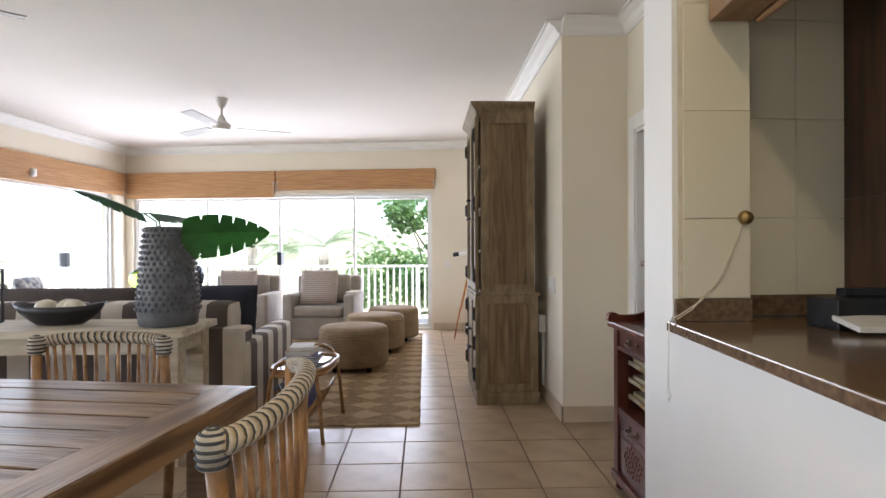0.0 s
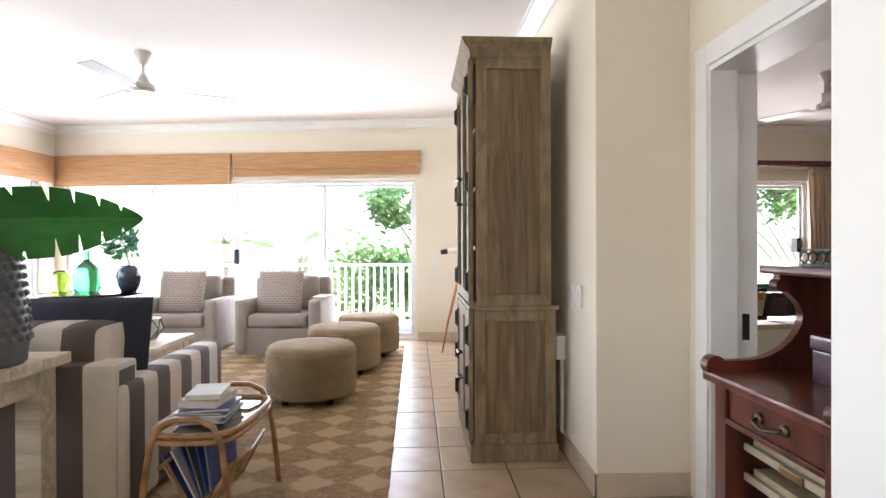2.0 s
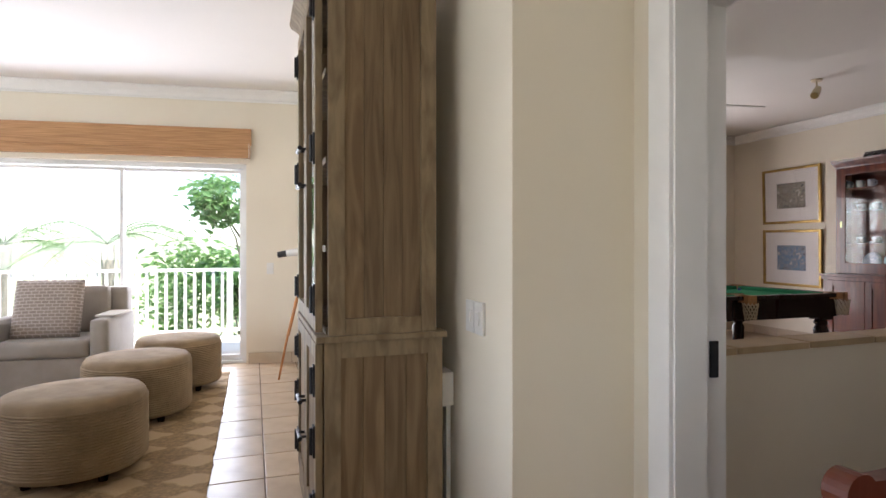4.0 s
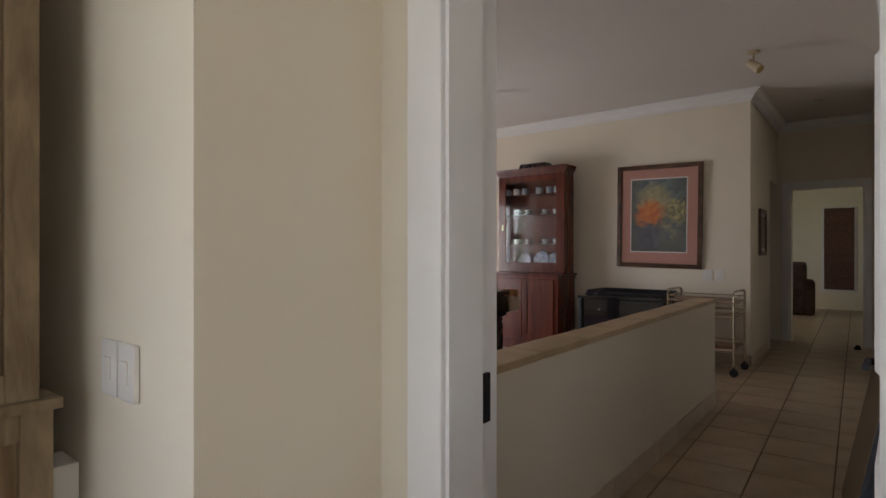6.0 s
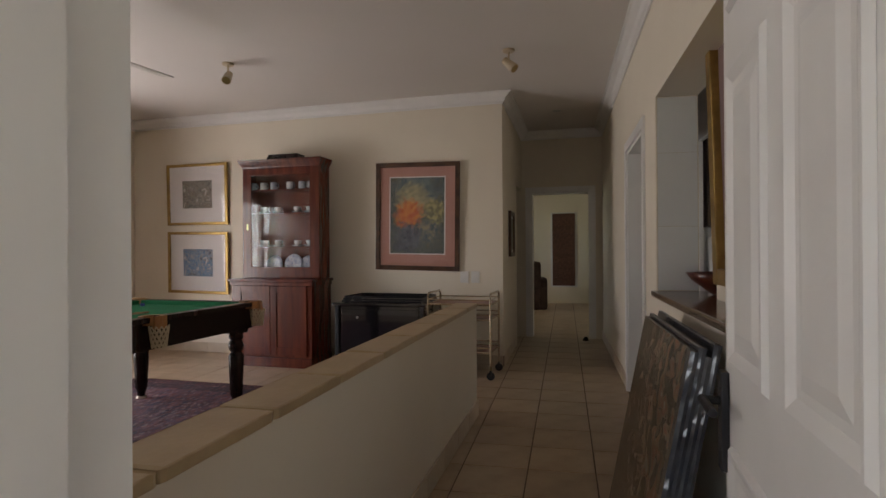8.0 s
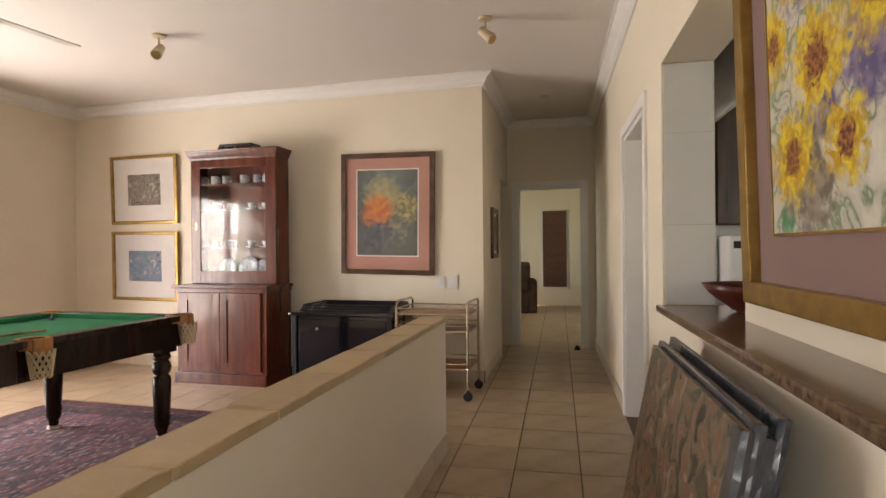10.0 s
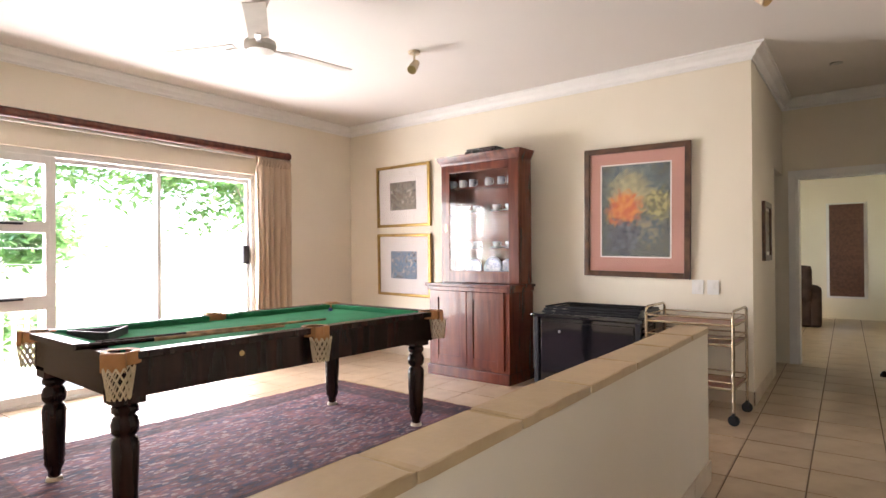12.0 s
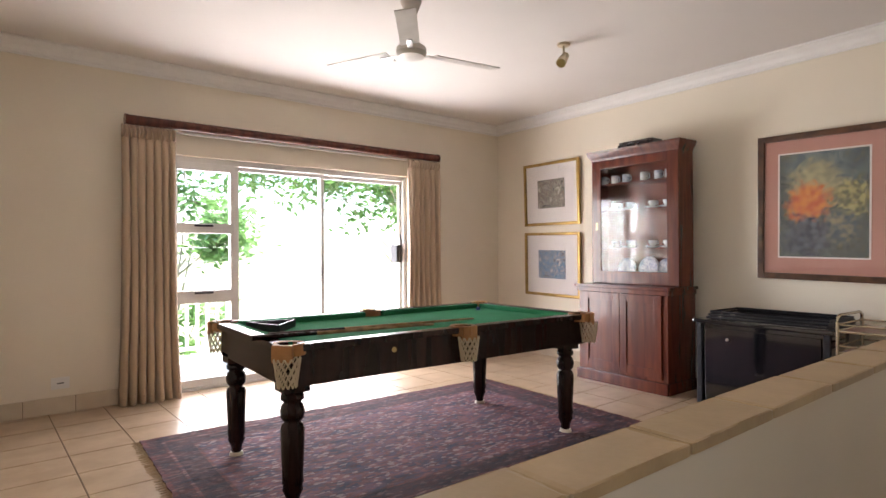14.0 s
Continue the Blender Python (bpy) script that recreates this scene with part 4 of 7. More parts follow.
tagged(part("knob_relief", kb, VASE, vs, "raised glazed knobs", smooth=True), kind="stuff")


def monstera(parent, base, tip, width, tilt, material, cuts=6, droop=0.12):
    """A lobed leaf with slits, from its stalk's end to its tip."""
    base, tip = Vector(base), Vector(tip)
    ax = tip - base
    ln = ax.length
    x = ax.normalized()
    side = x.cross(Vector((0, 0, 1))).normalized()
    side = (Matrix.Rotation(radians(tilt), 3, x) @ side)
    up = side.cross(x)
    b = bmesh.new()
    n = 72
    for s in (-1, 1):
        mids, edge = [], []
        for k in range(n + 1):
            u = k / n
            wv = width / 2 * (math.sin(math.pi * min(1, (u + 0.22) / 1.22)) ** 0.7) * (1 - 0.30 * u)
            ph = (u * cuts * 1.15 + 0.2) % 1.0
            if u < 0.9 and 0.14 < u and ph < 0.10:
                wv *= 0.50
            back = -0.10 * ln * math.sin(math.pi * min(u * 2.2, 1)) * (1 - u)
            bend = up * (-droop * ln * (u - 0.35) ** 2)
            mids.append(b.verts.new(base + x * (ln * u) + bend))
            edge.append(b.verts.new(base + x * (ln * u + back) + side * s * wv + bend + up * (-0.22 * wv)))
        for k in range(n):
            q = (mids[k], mids[k + 1], edge[k + 1], edge[k])
            b.faces.new(q if s > 0 else q[::-1])
    bmesh.ops.remove_doubles(b, verts=b.verts[:], dist=0.0004)
    ext = bmesh.ops.extrude_face_region(b, geom=b.faces[:])
    bmesh.ops.translate(b, vec=up * 0.0015, verts=[g for g in ext["geom"] if isinstance(g, bmesh.types.BMVert)])
    bmesh.ops.recalc_face_normals(b, faces=b.faces[:])
    return part("leaf", b, material, parent)


mp = thing("monstera_stems", pose(vx, vy, vz + 0.57), "three cut monstera leaves in the tall vase", "plant")
leaves = [((0.13, -0.12, -0.03), (0.575, 0.10, 0.0), 0.38, -48, LEAF), ((-0.12, 0.02, 0.10), (0.02, 0.36, 0.09), 0.22, 20, LEAF_DARK), ((-0.14, -0.02, 0.10), (-0.58, 0.06, 0.26), 0.24, 25, LEAF_DARK)]
for base, tip, wd, tl, mt in leaves:
    monstera(mp, base, tip, wd, tl, mt)
    part("stalk", tube([(base[0] * 0.2, base[1] * 0.2, -0.16), (base[0] * 0.5, base[1] * 0.5, base[2] * 0.5), base], 0.006, 6), LEAF_DARK, mp)

bw = thing("bowl", pose(-1.60, 4.85, 0.785), "boat-shaped black lacquer bowl on the console", "bowl")
bb = bmesh.new()
rings = []
for rr, z in ((0.5, 0.0), (0.62, 0.02), (0.85, 0.07), (1.0, 0.115), (0.96, 0.115), (0.8, 0.075), (0.45, 0.03)):
    rings.append([bb.verts.new((0.25 * rr * math.cos(2 * math.pi * k / 40) * (1 + 0.1 * abs(math.cos(2 * math.pi * k / 40)) ** 6), 0.15 * rr * math.sin(2 * math.pi * k / 40), z + (0.02 * abs(math.cos(2 * math.pi * k / 40)) ** 8 if z > 0.1 else 0))) for k in range(40)])
for lo, hi in zip(rings, rings[1:]):
    for k in range(40):
        bb.faces.new((lo[k], lo[(k + 1) % 40], hi[(k + 1) % 40], hi[k]))
bb.faces.new(rings[0][::-1])
bb.faces.new(rings[-1])
part("shell", bb, BLACKBOWL, bw, smooth=True)
for k, (x, y) in enumerate(((-0.08, 0.0), (0.04, 0.03), (0.11, -0.03))):
    eb = bmesh.new()
    vv = bmesh.ops.create_uvsphere(eb, u_segments=20, v_segments=14, radius=0.06)["verts"]
    bmesh.ops.transform(eb, matrix=Matrix.Diagonal((1.15, 0.95, 0.92, 1)), verts=vv)
    e = part("ostrich_egg", eb, SHELL, smooth=True)
    e.matrix_world = pose(-1.60 + x, 4.85 + y, 0.785 + 0.095, 0, 10 * k, 40 * k)
    tagged(e, "pale ostrich egg lying in the black bowl", "egg", "eggs in the bowl")

lt = thing("lantern", pose(-2.10, 4.88, 0.785), "glass hurricane lantern in a thin steel frame on the console", "lantern")
part("glass", boxed(-0.075, 0.075, -0.075, 0.075, 0.02, 0.32), CLEAR, lt)
fb = bmesh.new()
for x in (-0.08, 0.08):
    for y in (-0.08, 0.08):
        box(fb, x - 0.006, x + 0.006, y - 0.006, y + 0.006, 0, 0.33)
for z in (0.0, 0.325):
    for a in (-0.08, 0.08):
        box(fb, -0.074, 0.074, a - 0.006, a + 0.006, z, z + 0.012)
        box(fb, a - 0.006, a + 0.006, -0.074, 0.074, z, z + 0.012)
tube([(-0.03, 0, 0.335), (-0.03, 0, 0.40), (0.03, 0, 0.40), (0.03, 0, 0.335)], 0.004, 6, fb)
part("frame", fb, DARK, lt)

# ---- rooster below the console, camera on the blind ----
IRON = mat("dark_wrought_iron", (0.02, 0.02, 0.022), 0.5, (0.04, 0.036, 0.03), 14, 5, 0.4, 60, metal=0.4)
rb = bmesh.new()
for cx, cz, rx, ry, rz in ((0.0, 0.24, 0.10, 0.065, 0.075), (0.075, 0.30, 0.045, 0.04, 0.075), (0.095, 0.375, 0.034, 0.03, 0.04), (-0.09, 0.29, 0.06, 0.03, 0.05), (0.10, 0.425, 0.034, 0.009, 0.022), (0.11, 0.335, 0.012, 0.008, 0.024)):
    vv = bmesh.ops.create_uvsphere(rb, u_segments=16, v_segments=10, radius=1.0)["verts"]
    bmesh.ops.transform(rb, matrix=Matrix.Translation((cx, 0, cz)) @ Matrix.Diagonal((rx, ry, rz, 1)), verts=vv)
rod(rb, (0.12, 0, 0.375), (0.165, 0, 0.365), 0.012, 0.002, 8)
for k in range(5):
    tube([(-0.08, 0.01 * (k - 2), 0.27), (-0.15 - 0.012 * k, 0.012 * (k - 2), 0.36 + 0.018 * k), (-0.19 - 0.008 * k, 0.014 * (k - 2), 0.31 + 0.035 * k)], [0.014, 0.012, 0.004], 6, rb)
for y in (-0.03, 0.03):
    rod(rb, (0.01, y, 0.19), (0.015, y, 0.012), 0.009, 0.008, 8)
    box(rb, -0.02, 0.06, y - 0.02, y + 0.02, 0.0, 0.012, 0.004)
ro_ = part("rooster_statue", rb, IRON, smooth=True)
ro_.matrix_world = pose(-1.24, 4.80, 0.0, 0, 0, 160)
tagged(ro_, "dark iron rooster statue on the tiles under the console", "statue")
wc = thing("security_camera", pose(-4.33, 8.70, 2.215, 0, 0, 90 + math.degrees(math.atan2(dw.y, dw.x))), "small round white camera on the west window's blind", "camera")
part("mount", boxed(-0.05, 0.05, -0.06, -0.025, -0.05, 0.05, 0.008), SWITCH, wc)
part("ring", lathe([(0.03, 0.0), (0.062, 0.004), (0.066, 0.02), (0.06, 0.036), (0.036, 0.04)], 24, m=Matrix.Translation((0, -0.062, 0)) @ Matrix.Rotation(radians(90), 4, "X")), SWITCH, wc, smooth=True)
part("lens", rodded((0, -0.07, 0), (0, -0.095, 0), 0.03, 0.026, 18), DARK, wc, "dark lens")

# ---- round side table with glass and pots ----
st = thing("side_table", pose(-2.98, 9.30, 0.012), "round dark wooden side table holding green glass and pots", "side table")
part("top", lathe([(0.50, 0.66), (0.53, 0.67), (0.53, 0.69), (0.51, 0.70), (0.01, 0.701)], 48), DARKWOOD, st)
part("pedestal", lathe([(0.16, 0.0), (0.15, 0.04), (0.06, 0.1), (0.05, 0.45), (0.09, 0.61), (0.16, 0.66)], 24), DARKWOOD, st, smooth=True)


def pot(name, x, y, z, prof, material, label, category="vase", group="glass on the side table"):
    ob = part(name, lathe(prof, 32), material, smooth=True)
    ob.matrix_world = pose(x, y, z)
    return tagged(ob, label, category, group)


tz = 0.7135
pot("glass_jar", -3.33, 9.28, tz, [(0.06, 0), (0.10, 0.03), (0.125, 0.11), (0.11, 0.19), (0.06, 0.24), (0.05, 0.25), (0.045, 0.25)], LIME_GLASS, "squat lime green glass jar on the side table")
pot("demijohn", -3.05, 9.32, tz, [(0.11, 0), (0.135, 0.02), (0.15, 0.15), (0.14, 0.26), (0.07, 0.33), (0.035, 0.36), (0.03, 0.46), (0.04, 0.47), (0.028, 0.47)], GREEN_GLASS, "large green glass demijohn on the side table")
pot("pot", -2.58, 9.32, tz, [(0.08, 0), (0.11, 0.06), (0.135, 0.17), (0.12, 0.26), (0.085, 0.29), (0.095, 0.31), (0.08, 0.31)], BLUE_GLAZE, "dark blue glazed pot holding foliage", "pot")
fo = thing("foliage_stems", pose(-2.58, 9.32, tz + 0.29), "bushy dark green leaves in the blue pot", "plant")
fb = bmesh.new()
for k in range(150):
    d = Vector((random.gauss(0, 1), random.gauss(0, 1), random.gauss(0.1, 1))).normalized() * random.uniform(0.08, 0.22)
    c = Vector((-0.08, 0, 0.27)) + d
    q = d.to_track_quat("Z", "Y").to_matrix().to_4x4() @ Matrix.Rotation(random.uniform(0, 6), 4, "Z")
    mm = Matrix.Translation(c) @ q @ Matrix.Rotation(radians(65), 4, "X")
    vv = [fb.verts.new(mm @ Vector(p)) for p in ((0, -0.045, 0), (0.028, 0, 0.006), (0, 0.045, 0), (-0.028, 0, 0.006))]
    fb.faces.new(vv)
part("leaves", fb, LEAF_DARK, fo)
part("stem", tube([(0, 0, -0.18), (0.0, 0, 0.05), (-0.08, 0, 0.24)], 0.008, 6), LEAF_DARK, fo)
gp = thing("geometric_pot", pose(-1.62, 7.6, 0.432), "white pot patterned with black triangles on the coffee table", "pot")
part("body", lathe([(0.10, 0), (0.155, 0.09), (0.14, 0.18), (0.12, 0.18), (0.11, 0.1)], 10), mat("white_glazed_pot", (0.62, 0.62, 0.60), 0.4), gp)
gb = bmesh.new()
for k in range(10):
    a0, a1, a2 = (2 * math.pi * (k + d) / 10 for d in (0, 0.5, 1))
    for pa, pb in (((0.102, a0, 0.002), (0.158, a1, 0.09)), ((0.158, a1, 0.09), (0.142, a2, 0.178)), ((0.102, a2, 0.002), (0.158, a1, 0.09)), ((0.142, a0, 0.178), (0.158, a1, 0.09))):
        rod(gb, (pa[0] * math.cos(pa[1]), pa[0] * math.sin(pa[1]), pa[2]), (pb[0] * math.cos(pb[1]), pb[0] * math.sin(pb[1]), pb[2]), 0.004, seg=5)
part("triangle_lines", gb, DARK, gp, "black lines")

# ---- rattan magazine table ----
rt = thing("rattan_table", pose(-0.20, 5.27, 0.0, 0, 0, -3), "bent rattan side table with a magazine rack below", "side table")
hw, hd, tzh = 0.185, 0.31, 0.455
loop = [(hw * (abs(math.cos(a)) ** 0.5) * (1 if math.cos(a) > 0 else -1), hd * (abs(math.sin(a)) ** 0.5) * (1 if math.sin(a) > 0 else -1), tzh) for a in [2 * math.pi * k / 40 for k in range(40)]]
part("rim", tube(loop, 0.014, 8, closed=True), RATTAN, rt, smooth=True)
part("rim", tube([(x, y, z - 0.028) for x, y, z in loop], 0.012, 8, closed=True), RATTAN, rt, smooth=True)
tb = bmesh.new()
tb.faces.new([tb.verts.new((x * 0.97, y * 0.97, tzh - 0.004)) for x, y, z in loop])
ext = bmesh.ops.extrude_face_region(tb, geom=tb.faces[:])
bmesh.ops.translate(tb, vec=(0, 0, -0.006), verts=[g for g in ext["geom"] if isinstance(g, bmesh.types.BMVert)])
part("glass_top", tb, mat("smoked_glass_top", (0.16, 0.15, 0.13), 0.06, coat=0.6), rt, "smoked glass top")
for y in (-0.305, 0.305):
    arch = [(-0.19, y * 1.08, 0.0), (-0.165, y * 1.04, 0.28), (-0.145, y * 1.02, 0.42), (-0.11, y, 0.49), (-0.05, y, 0.52), (0.05, y, 0.52), (0.11, y, 0.49), (0.145, y * 1.02, 0.42), (0.165, y * 1.04, 0.28), (0.19, y * 1.08, 0.0)]
    part("bent_leg", tube(arch, 0.0135, 8), RATTAN, rt, smooth=True)
for z in (0.2,):
    for s in (-1, 1):
        part("rack_rail", tube([(s * 0.14, -0.25, 0.30), (s * 0.16, 0, 0.29), (s * 0.14, 0.25, 0.30)], 0.009, 7), RATTAN, rt, smooth=True)
        part("rack_bar", tube([(s * 0.14, -0.2, 0.29), (0.02 * s, -0.2, 0.09), (0.02 * s, 0.2, 0.09), (s * 0.14, 0.2, 0.29)], 0.008, 7), RATTAN, rt, smooth=True)
for k in range(5):
    y = -0.16 + 0.08 * k
    part("rack_rib", tube([(-0.15, y, 0.29), (-0.06, y, 0.12), (0, y, 0.085), (0.06, y, 0.12), (0.15, y, 0.29)], 0.0055, 6), RATTAN, rt, smooth=True)
COVERS = [PAPER, CANVAS_BLUE, mat("grey_magazine_cover", (0.16, 0.17, 0.19), 0.35), mat("tan_book_cloth", (0.45, 0.30, 0.16), 0.6), mat("pale_blue_cover", (0.25, 0.36, 0.50), 0.35)]
z = tzh + 0.012
for k, (w, l, h, a, c) in enumerate(((0.22, 0.29, 0.012, 5, 2), (0.21, 0.28, 0.010, -4, 0), (0.215, 0.28, 0.012, 8, 4), (0.21, 0.27, 0.010, 2, 2), (0.205, 0.27, 0.012, 14, 1), (0.17, 0.23, 0.035, -3, 3), (0.15, 0.21, 0.022, 9, 0))):
    mz = thing("book" if k > 4 else "magazine", pose(-0.215, 5.22, z, 0, 0, a - 3), ("small book" if k > 4 else "glossy magazine") + " in the pile on the rattan table", "book" if k > 4 else "magazine", "pile on the rattan table")
    part("cover", boxed(-w / 2, w / 2, -l / 2, l / 2, 0, 0.0015), COVERS[c], mz)
    part("page_block", boxed(-w / 2 + 0.002, w / 2 - 0.004, -l / 2 + 0.003, l / 2 - 0.003, 0.0016, h - 0.0018), PAPER, mz)
    part("cover", boxed(-w / 2, w / 2, -l / 2, l / 2, h - 0.0016, h), COVERS[c], mz)
    z += h + 0.0006
for k in range(7):
    a = 30 + 5 * k
    mg = part("magazine", boxed(-0.004, 0.004, -0.14, 0.15, 0.0, 0.25, 0.001), COVERS[(1, 0, 1, 2, 1, 4, 1)[k]])
    mg.matrix_world = pose(-0.20, 5.27, 0.095, 0, 0, -3) @ pose(-0.05 + 0.014 * k, 0.01 * (k % 3), 0.012 * k, 0, a - 62, 0)
    tagged(mg, "magazine standing in the rattan rack", "magazine", "magazines in the rack")

# ---- dining table and cane chairs ----
dt = thing("dining_table", pose(0.035, 3.325, 0, 0, 0, -9), "heavy rustic dining table of rough planks in a thick frame", "dining table")
TL, TW, TT = 2.2, 1.02, 0.085
part("frame_board", worn_board(-0.14, 0.0, -TW, 0.0, 0.76 - TT, 0.76), wood("rustic_frame_wood", (0.10, 0.052, 0.025), (0.31, 0.19, 0.10), 0.3, (8, 0.9, 8), bump=0.5, wavy=0.7), dt)
part("frame_board", worn_board(-TL, -0.142, -0.12, 0.0, 0.76 - TT, 0.759), RUSTIC, dt)
part("frame_board", boxed(-TL, -0.142, -TW, -TW + 0.12, 0.76 - TT, 0.759, 0.007), RUSTIC, dt)
n = 6
for k in range(n):
    a, b = -TW + 0.122 + (TW - 0.244) * k / n, -TW + 0.122 + (TW - 0.244) * (k + 1) / n
    part("top_plank", worn_board(-TL, -0.143, a + 0.001, b - 0.001, 0.72, 0.757 + random.uniform(-0.002, 0.0015), 0.0045), RUSTIC, dt)
part("under_board", boxed(-TL + 0.01, -0.15, -TW + 0.122, -0.122, 0.69, 0.7195), RUSTIC, dt)
for x in (-0.17, -TL + 0.05):
    for y in (-0.16, -TW + 0.04):
        part("leg", boxed(x, x + 0.12, y, y + 0.12, 0.0, 0.675, 0.008), RUSTIC, dt)

LASH_W = mat("white_lashing", (0.58, 0.53, 0.45), 0.7, (0.46, 0.41, 0.33), 30, 5, 0.4, 200)
LASH_B = mat("black_lashing", (0.03, 0.035, 0.045), 0.6, (0.05, 0.055, 0.06), 30, 5, 0.4, 200)
LASH_C = mat("cane_lashing", (0.50, 0.40, 0.26), 0.6, (0.40, 0.30, 0.18), 30, 5, 0.4, 200)


def cane_chair(m, label, bulge=0.15, half_width=0.285, heads=(0, -1)):
    """A barrel-backed cane chair; it faces local -y, the back bulges to +y."""
    c = thing("cane_chair", m, label, "chair", "cane dining chairs")
    arc = [(half_width * math.sin(a), 0.05 + bulge * math.cos(a), 0.875 + 0.015 * math.cos(a)) for a in [radians(-92 + 184 * k / 44) for k in range(45)]]
    part("top_rail", tube(arc, 0.0175, 10), RATTAN, c, smooth=True)
    for nm, mt, off in (("white_lashing", LASH_W, 0), ("black_lashing", LASH_B, 1), ("cane_lashing", LASH_C, 2)):
        b = bmesh.new()
        per = 3
        for k in range(88):
            if k % per != off:
                continue
            u = (k + 0.5) / 88 * 44
            i = min(43, int(u))
            p = Vector(arc[i]).lerp(Vector(arc[i + 1]), u - i)
            d = (Vector(arc[i + 1]) - Vector(arc[i])).normalized()
            tilt = (d + Vector((0, 0, 0.35))).normalized()
            s = tilt.cross(Vector((0, 0.3, 1))).normalized()
            w = s.cross(tilt)
            tube([p + 0.0205 * (math.cos(2 * math.pi * q / 12) * s + math.sin(2 * math.pi * q / 12) * w) for q in range(12)], 0.0062 if off else 0.0075, 5, b, closed=True)
        tagged(part("lashing", b, mt, c, nm.replace("_", " "), smooth=True), kind="stuff")
    for sgn in (0, -1):
        e = Vector(arc[sgn])
        x = 0.225 if sgn else -0.225
        part("back_leg", tube([e, (x * 1.25, e.y * 0.9 + 0.02, 0.44), (x, 0.12, 0.0)], 0.019, 8), RATTAN, c, smooth=True)
        if sgn not in heads:
            continue
        knot = lathe([(0.010, -0.045), (0.026, -0.04), (0.030, 0.0), (0.028, 0.020), (0.014, 0.030), (0.002, 0.032)], 14, m=Matrix.Translation(e))
        part("post_head", knot, LASH_W, c, "black and white lashed post head", smooth=True)
        bands = bmesh.new()
        for z, r in ((-0.034, 0.0275), (-0.019, 0.0295), (-0.004, 0.0305), (0.012, 0.0295), (0.024, 0.0225), (0.031, 0.010)):
            tube([(e.x + r * math.cos(2 * math.pi * q / 14), e.y + r * math.sin(2 * math.pi * q / 14), e.z + z) for q in range(14)], 0.0036, 5, bands, closed=True)
        part("band", bands, LASH_B, c, smooth=True)
    for k in range(1, 15):
        a = radians(-80 + 160 * k / 15)
        top = Vector((half_width * math.sin(a), 0.05 + bulge * math.cos(a), 0.87))
        bot = Vector((0.23 * math.sin(a), 0.03 + bulge * math.cos(a), 0.44))
        part("back_cane", tube([top, (top + bot) / 2 + Vector((0, 0.012, 0)), bot], 0.0078, 6), RATTAN, c, smooth=True)
    seat = [(0.24 * math.sin(a), -0.10 + 0.30 * math.cos(a), 0.44) for a in [2 * math.pi * k / 28 for k in range(28)]]
    part("seat_rim", tube(seat, 0.018, 8, closed=True), RATTAN, c, smooth=True)
    sb = bmesh.new()
    sb.faces.new([sb.verts.new(p) for p in seat])
    ext = bmesh.ops.extrude_face_region(sb, geom=sb.faces[:])
    bmesh.ops.translate(sb, vec=(0, 0, -0.02), verts=[g for g in ext["geom"] if isinstance(g, bmesh.types.BMVert)])
    part("seat", sb, LASH_C, c, "woven cane seat")
    for x in (-0.2, 0.2):
        part("front_leg", tube([(x, -0.30, 0.45), (x * 1.05, -0.33, 0.0)], 0.019, 8), RATTAN, c, smooth=True)
    part("stretcher", tube([(-0.205, -0.315, 0.2), (0.205, -0.315, 0.2)], 0.011, 6), RATTAN, c, smooth=True)
    return c


cane_chair(pose(-0.69, 3.60, -0.018, 0, 0, -5), "cane chair with black and white lashing at the table's far side", 0.08, 0.265)
cane_chair(pose(0.172, 2.73, 0.0, 0, 0, -88), "cane chair with black and white lashed rail at the table's end", 0.085, 0.355, (-1,))


# ---- sheet-music cabinet by the door ----
sb = thing("music_cabinet", pose(1.60, 4.225, 0, 0, 0, -90), "carved red-brown rosewood music cabinet with open paper shelves by the door", "cabinet")
# local x runs along the front, local y goes back to the wall; the front faces the lounge
SW, SD, SH = 0.50, 0.42, 0.83
for x in (0.0, SW - 0.035):
    part("side_panel", boxed(x, x + 0.035, 0.0, SD, 0.06, SH, 0.005), ROSEWOOD, sb)
part("back_panel", boxed(0.035, SW - 0.035, SD - 0.015, SD, 0.06, SH), ROSEWOOD, sb)
part("top", boxed(-0.025, SW + 0.025, -0.035, SD, SH, SH + 0.03, 0.009), ROSEWOOD, sb)
part("top_drawer", boxed(0.037, SW - 0.037, 0.002, 0.03, 0.735, SH - 0.003, 0.004), ROSEWOOD, sb)
part("mid_rail", boxed(0.0355, SW - 0.0355, -0.004, SD - 0.02, 0.395, 0.43, 0.006), ROSEWOOD, sb)
part("lower_drawer", boxed(0.037, SW - 0.037, 0.002, 0.03, 0.335, 0.393, 0.004), ROSEWOOD, sb)
dr = part("lower_door", boxed(0.037, SW - 0.037, 0.004, 0.026, 0.10, 0.33, 0.003), ROSEWOOD, sb)
part("carved_panel", boxed(0.085, SW - 0.085, -0.004, 0.0038, 0.135, 0.295, 0.004), ROSEWOOD, dr)
cv = bmesh.new()
for k in range(46):
    a = k * 2.399
    r = 0.011 * math.sqrt(k)
    if r < 0.072:
        vv = bmesh.ops.create_icosphere(cv, subdivisions=1, radius=0.011)["verts"]
        bmesh.ops.transform(cv, matrix=Matrix.Translation((SW / 2 + r * 1.6 * math.cos(a), -0.004, 0.215 + r * math.sin(a))) @ Matrix.Diagonal((1, 0.5, 1, 1)), verts=vv)
part("carving", cv, ROSEWOOD, dr, "carved foliage relief", smooth=True)
part("plinth", boxed(-0.015, SW + 0.015, -0.02, SD, 0.055, 0.10, 0.007), ROSEWOOD, sb)
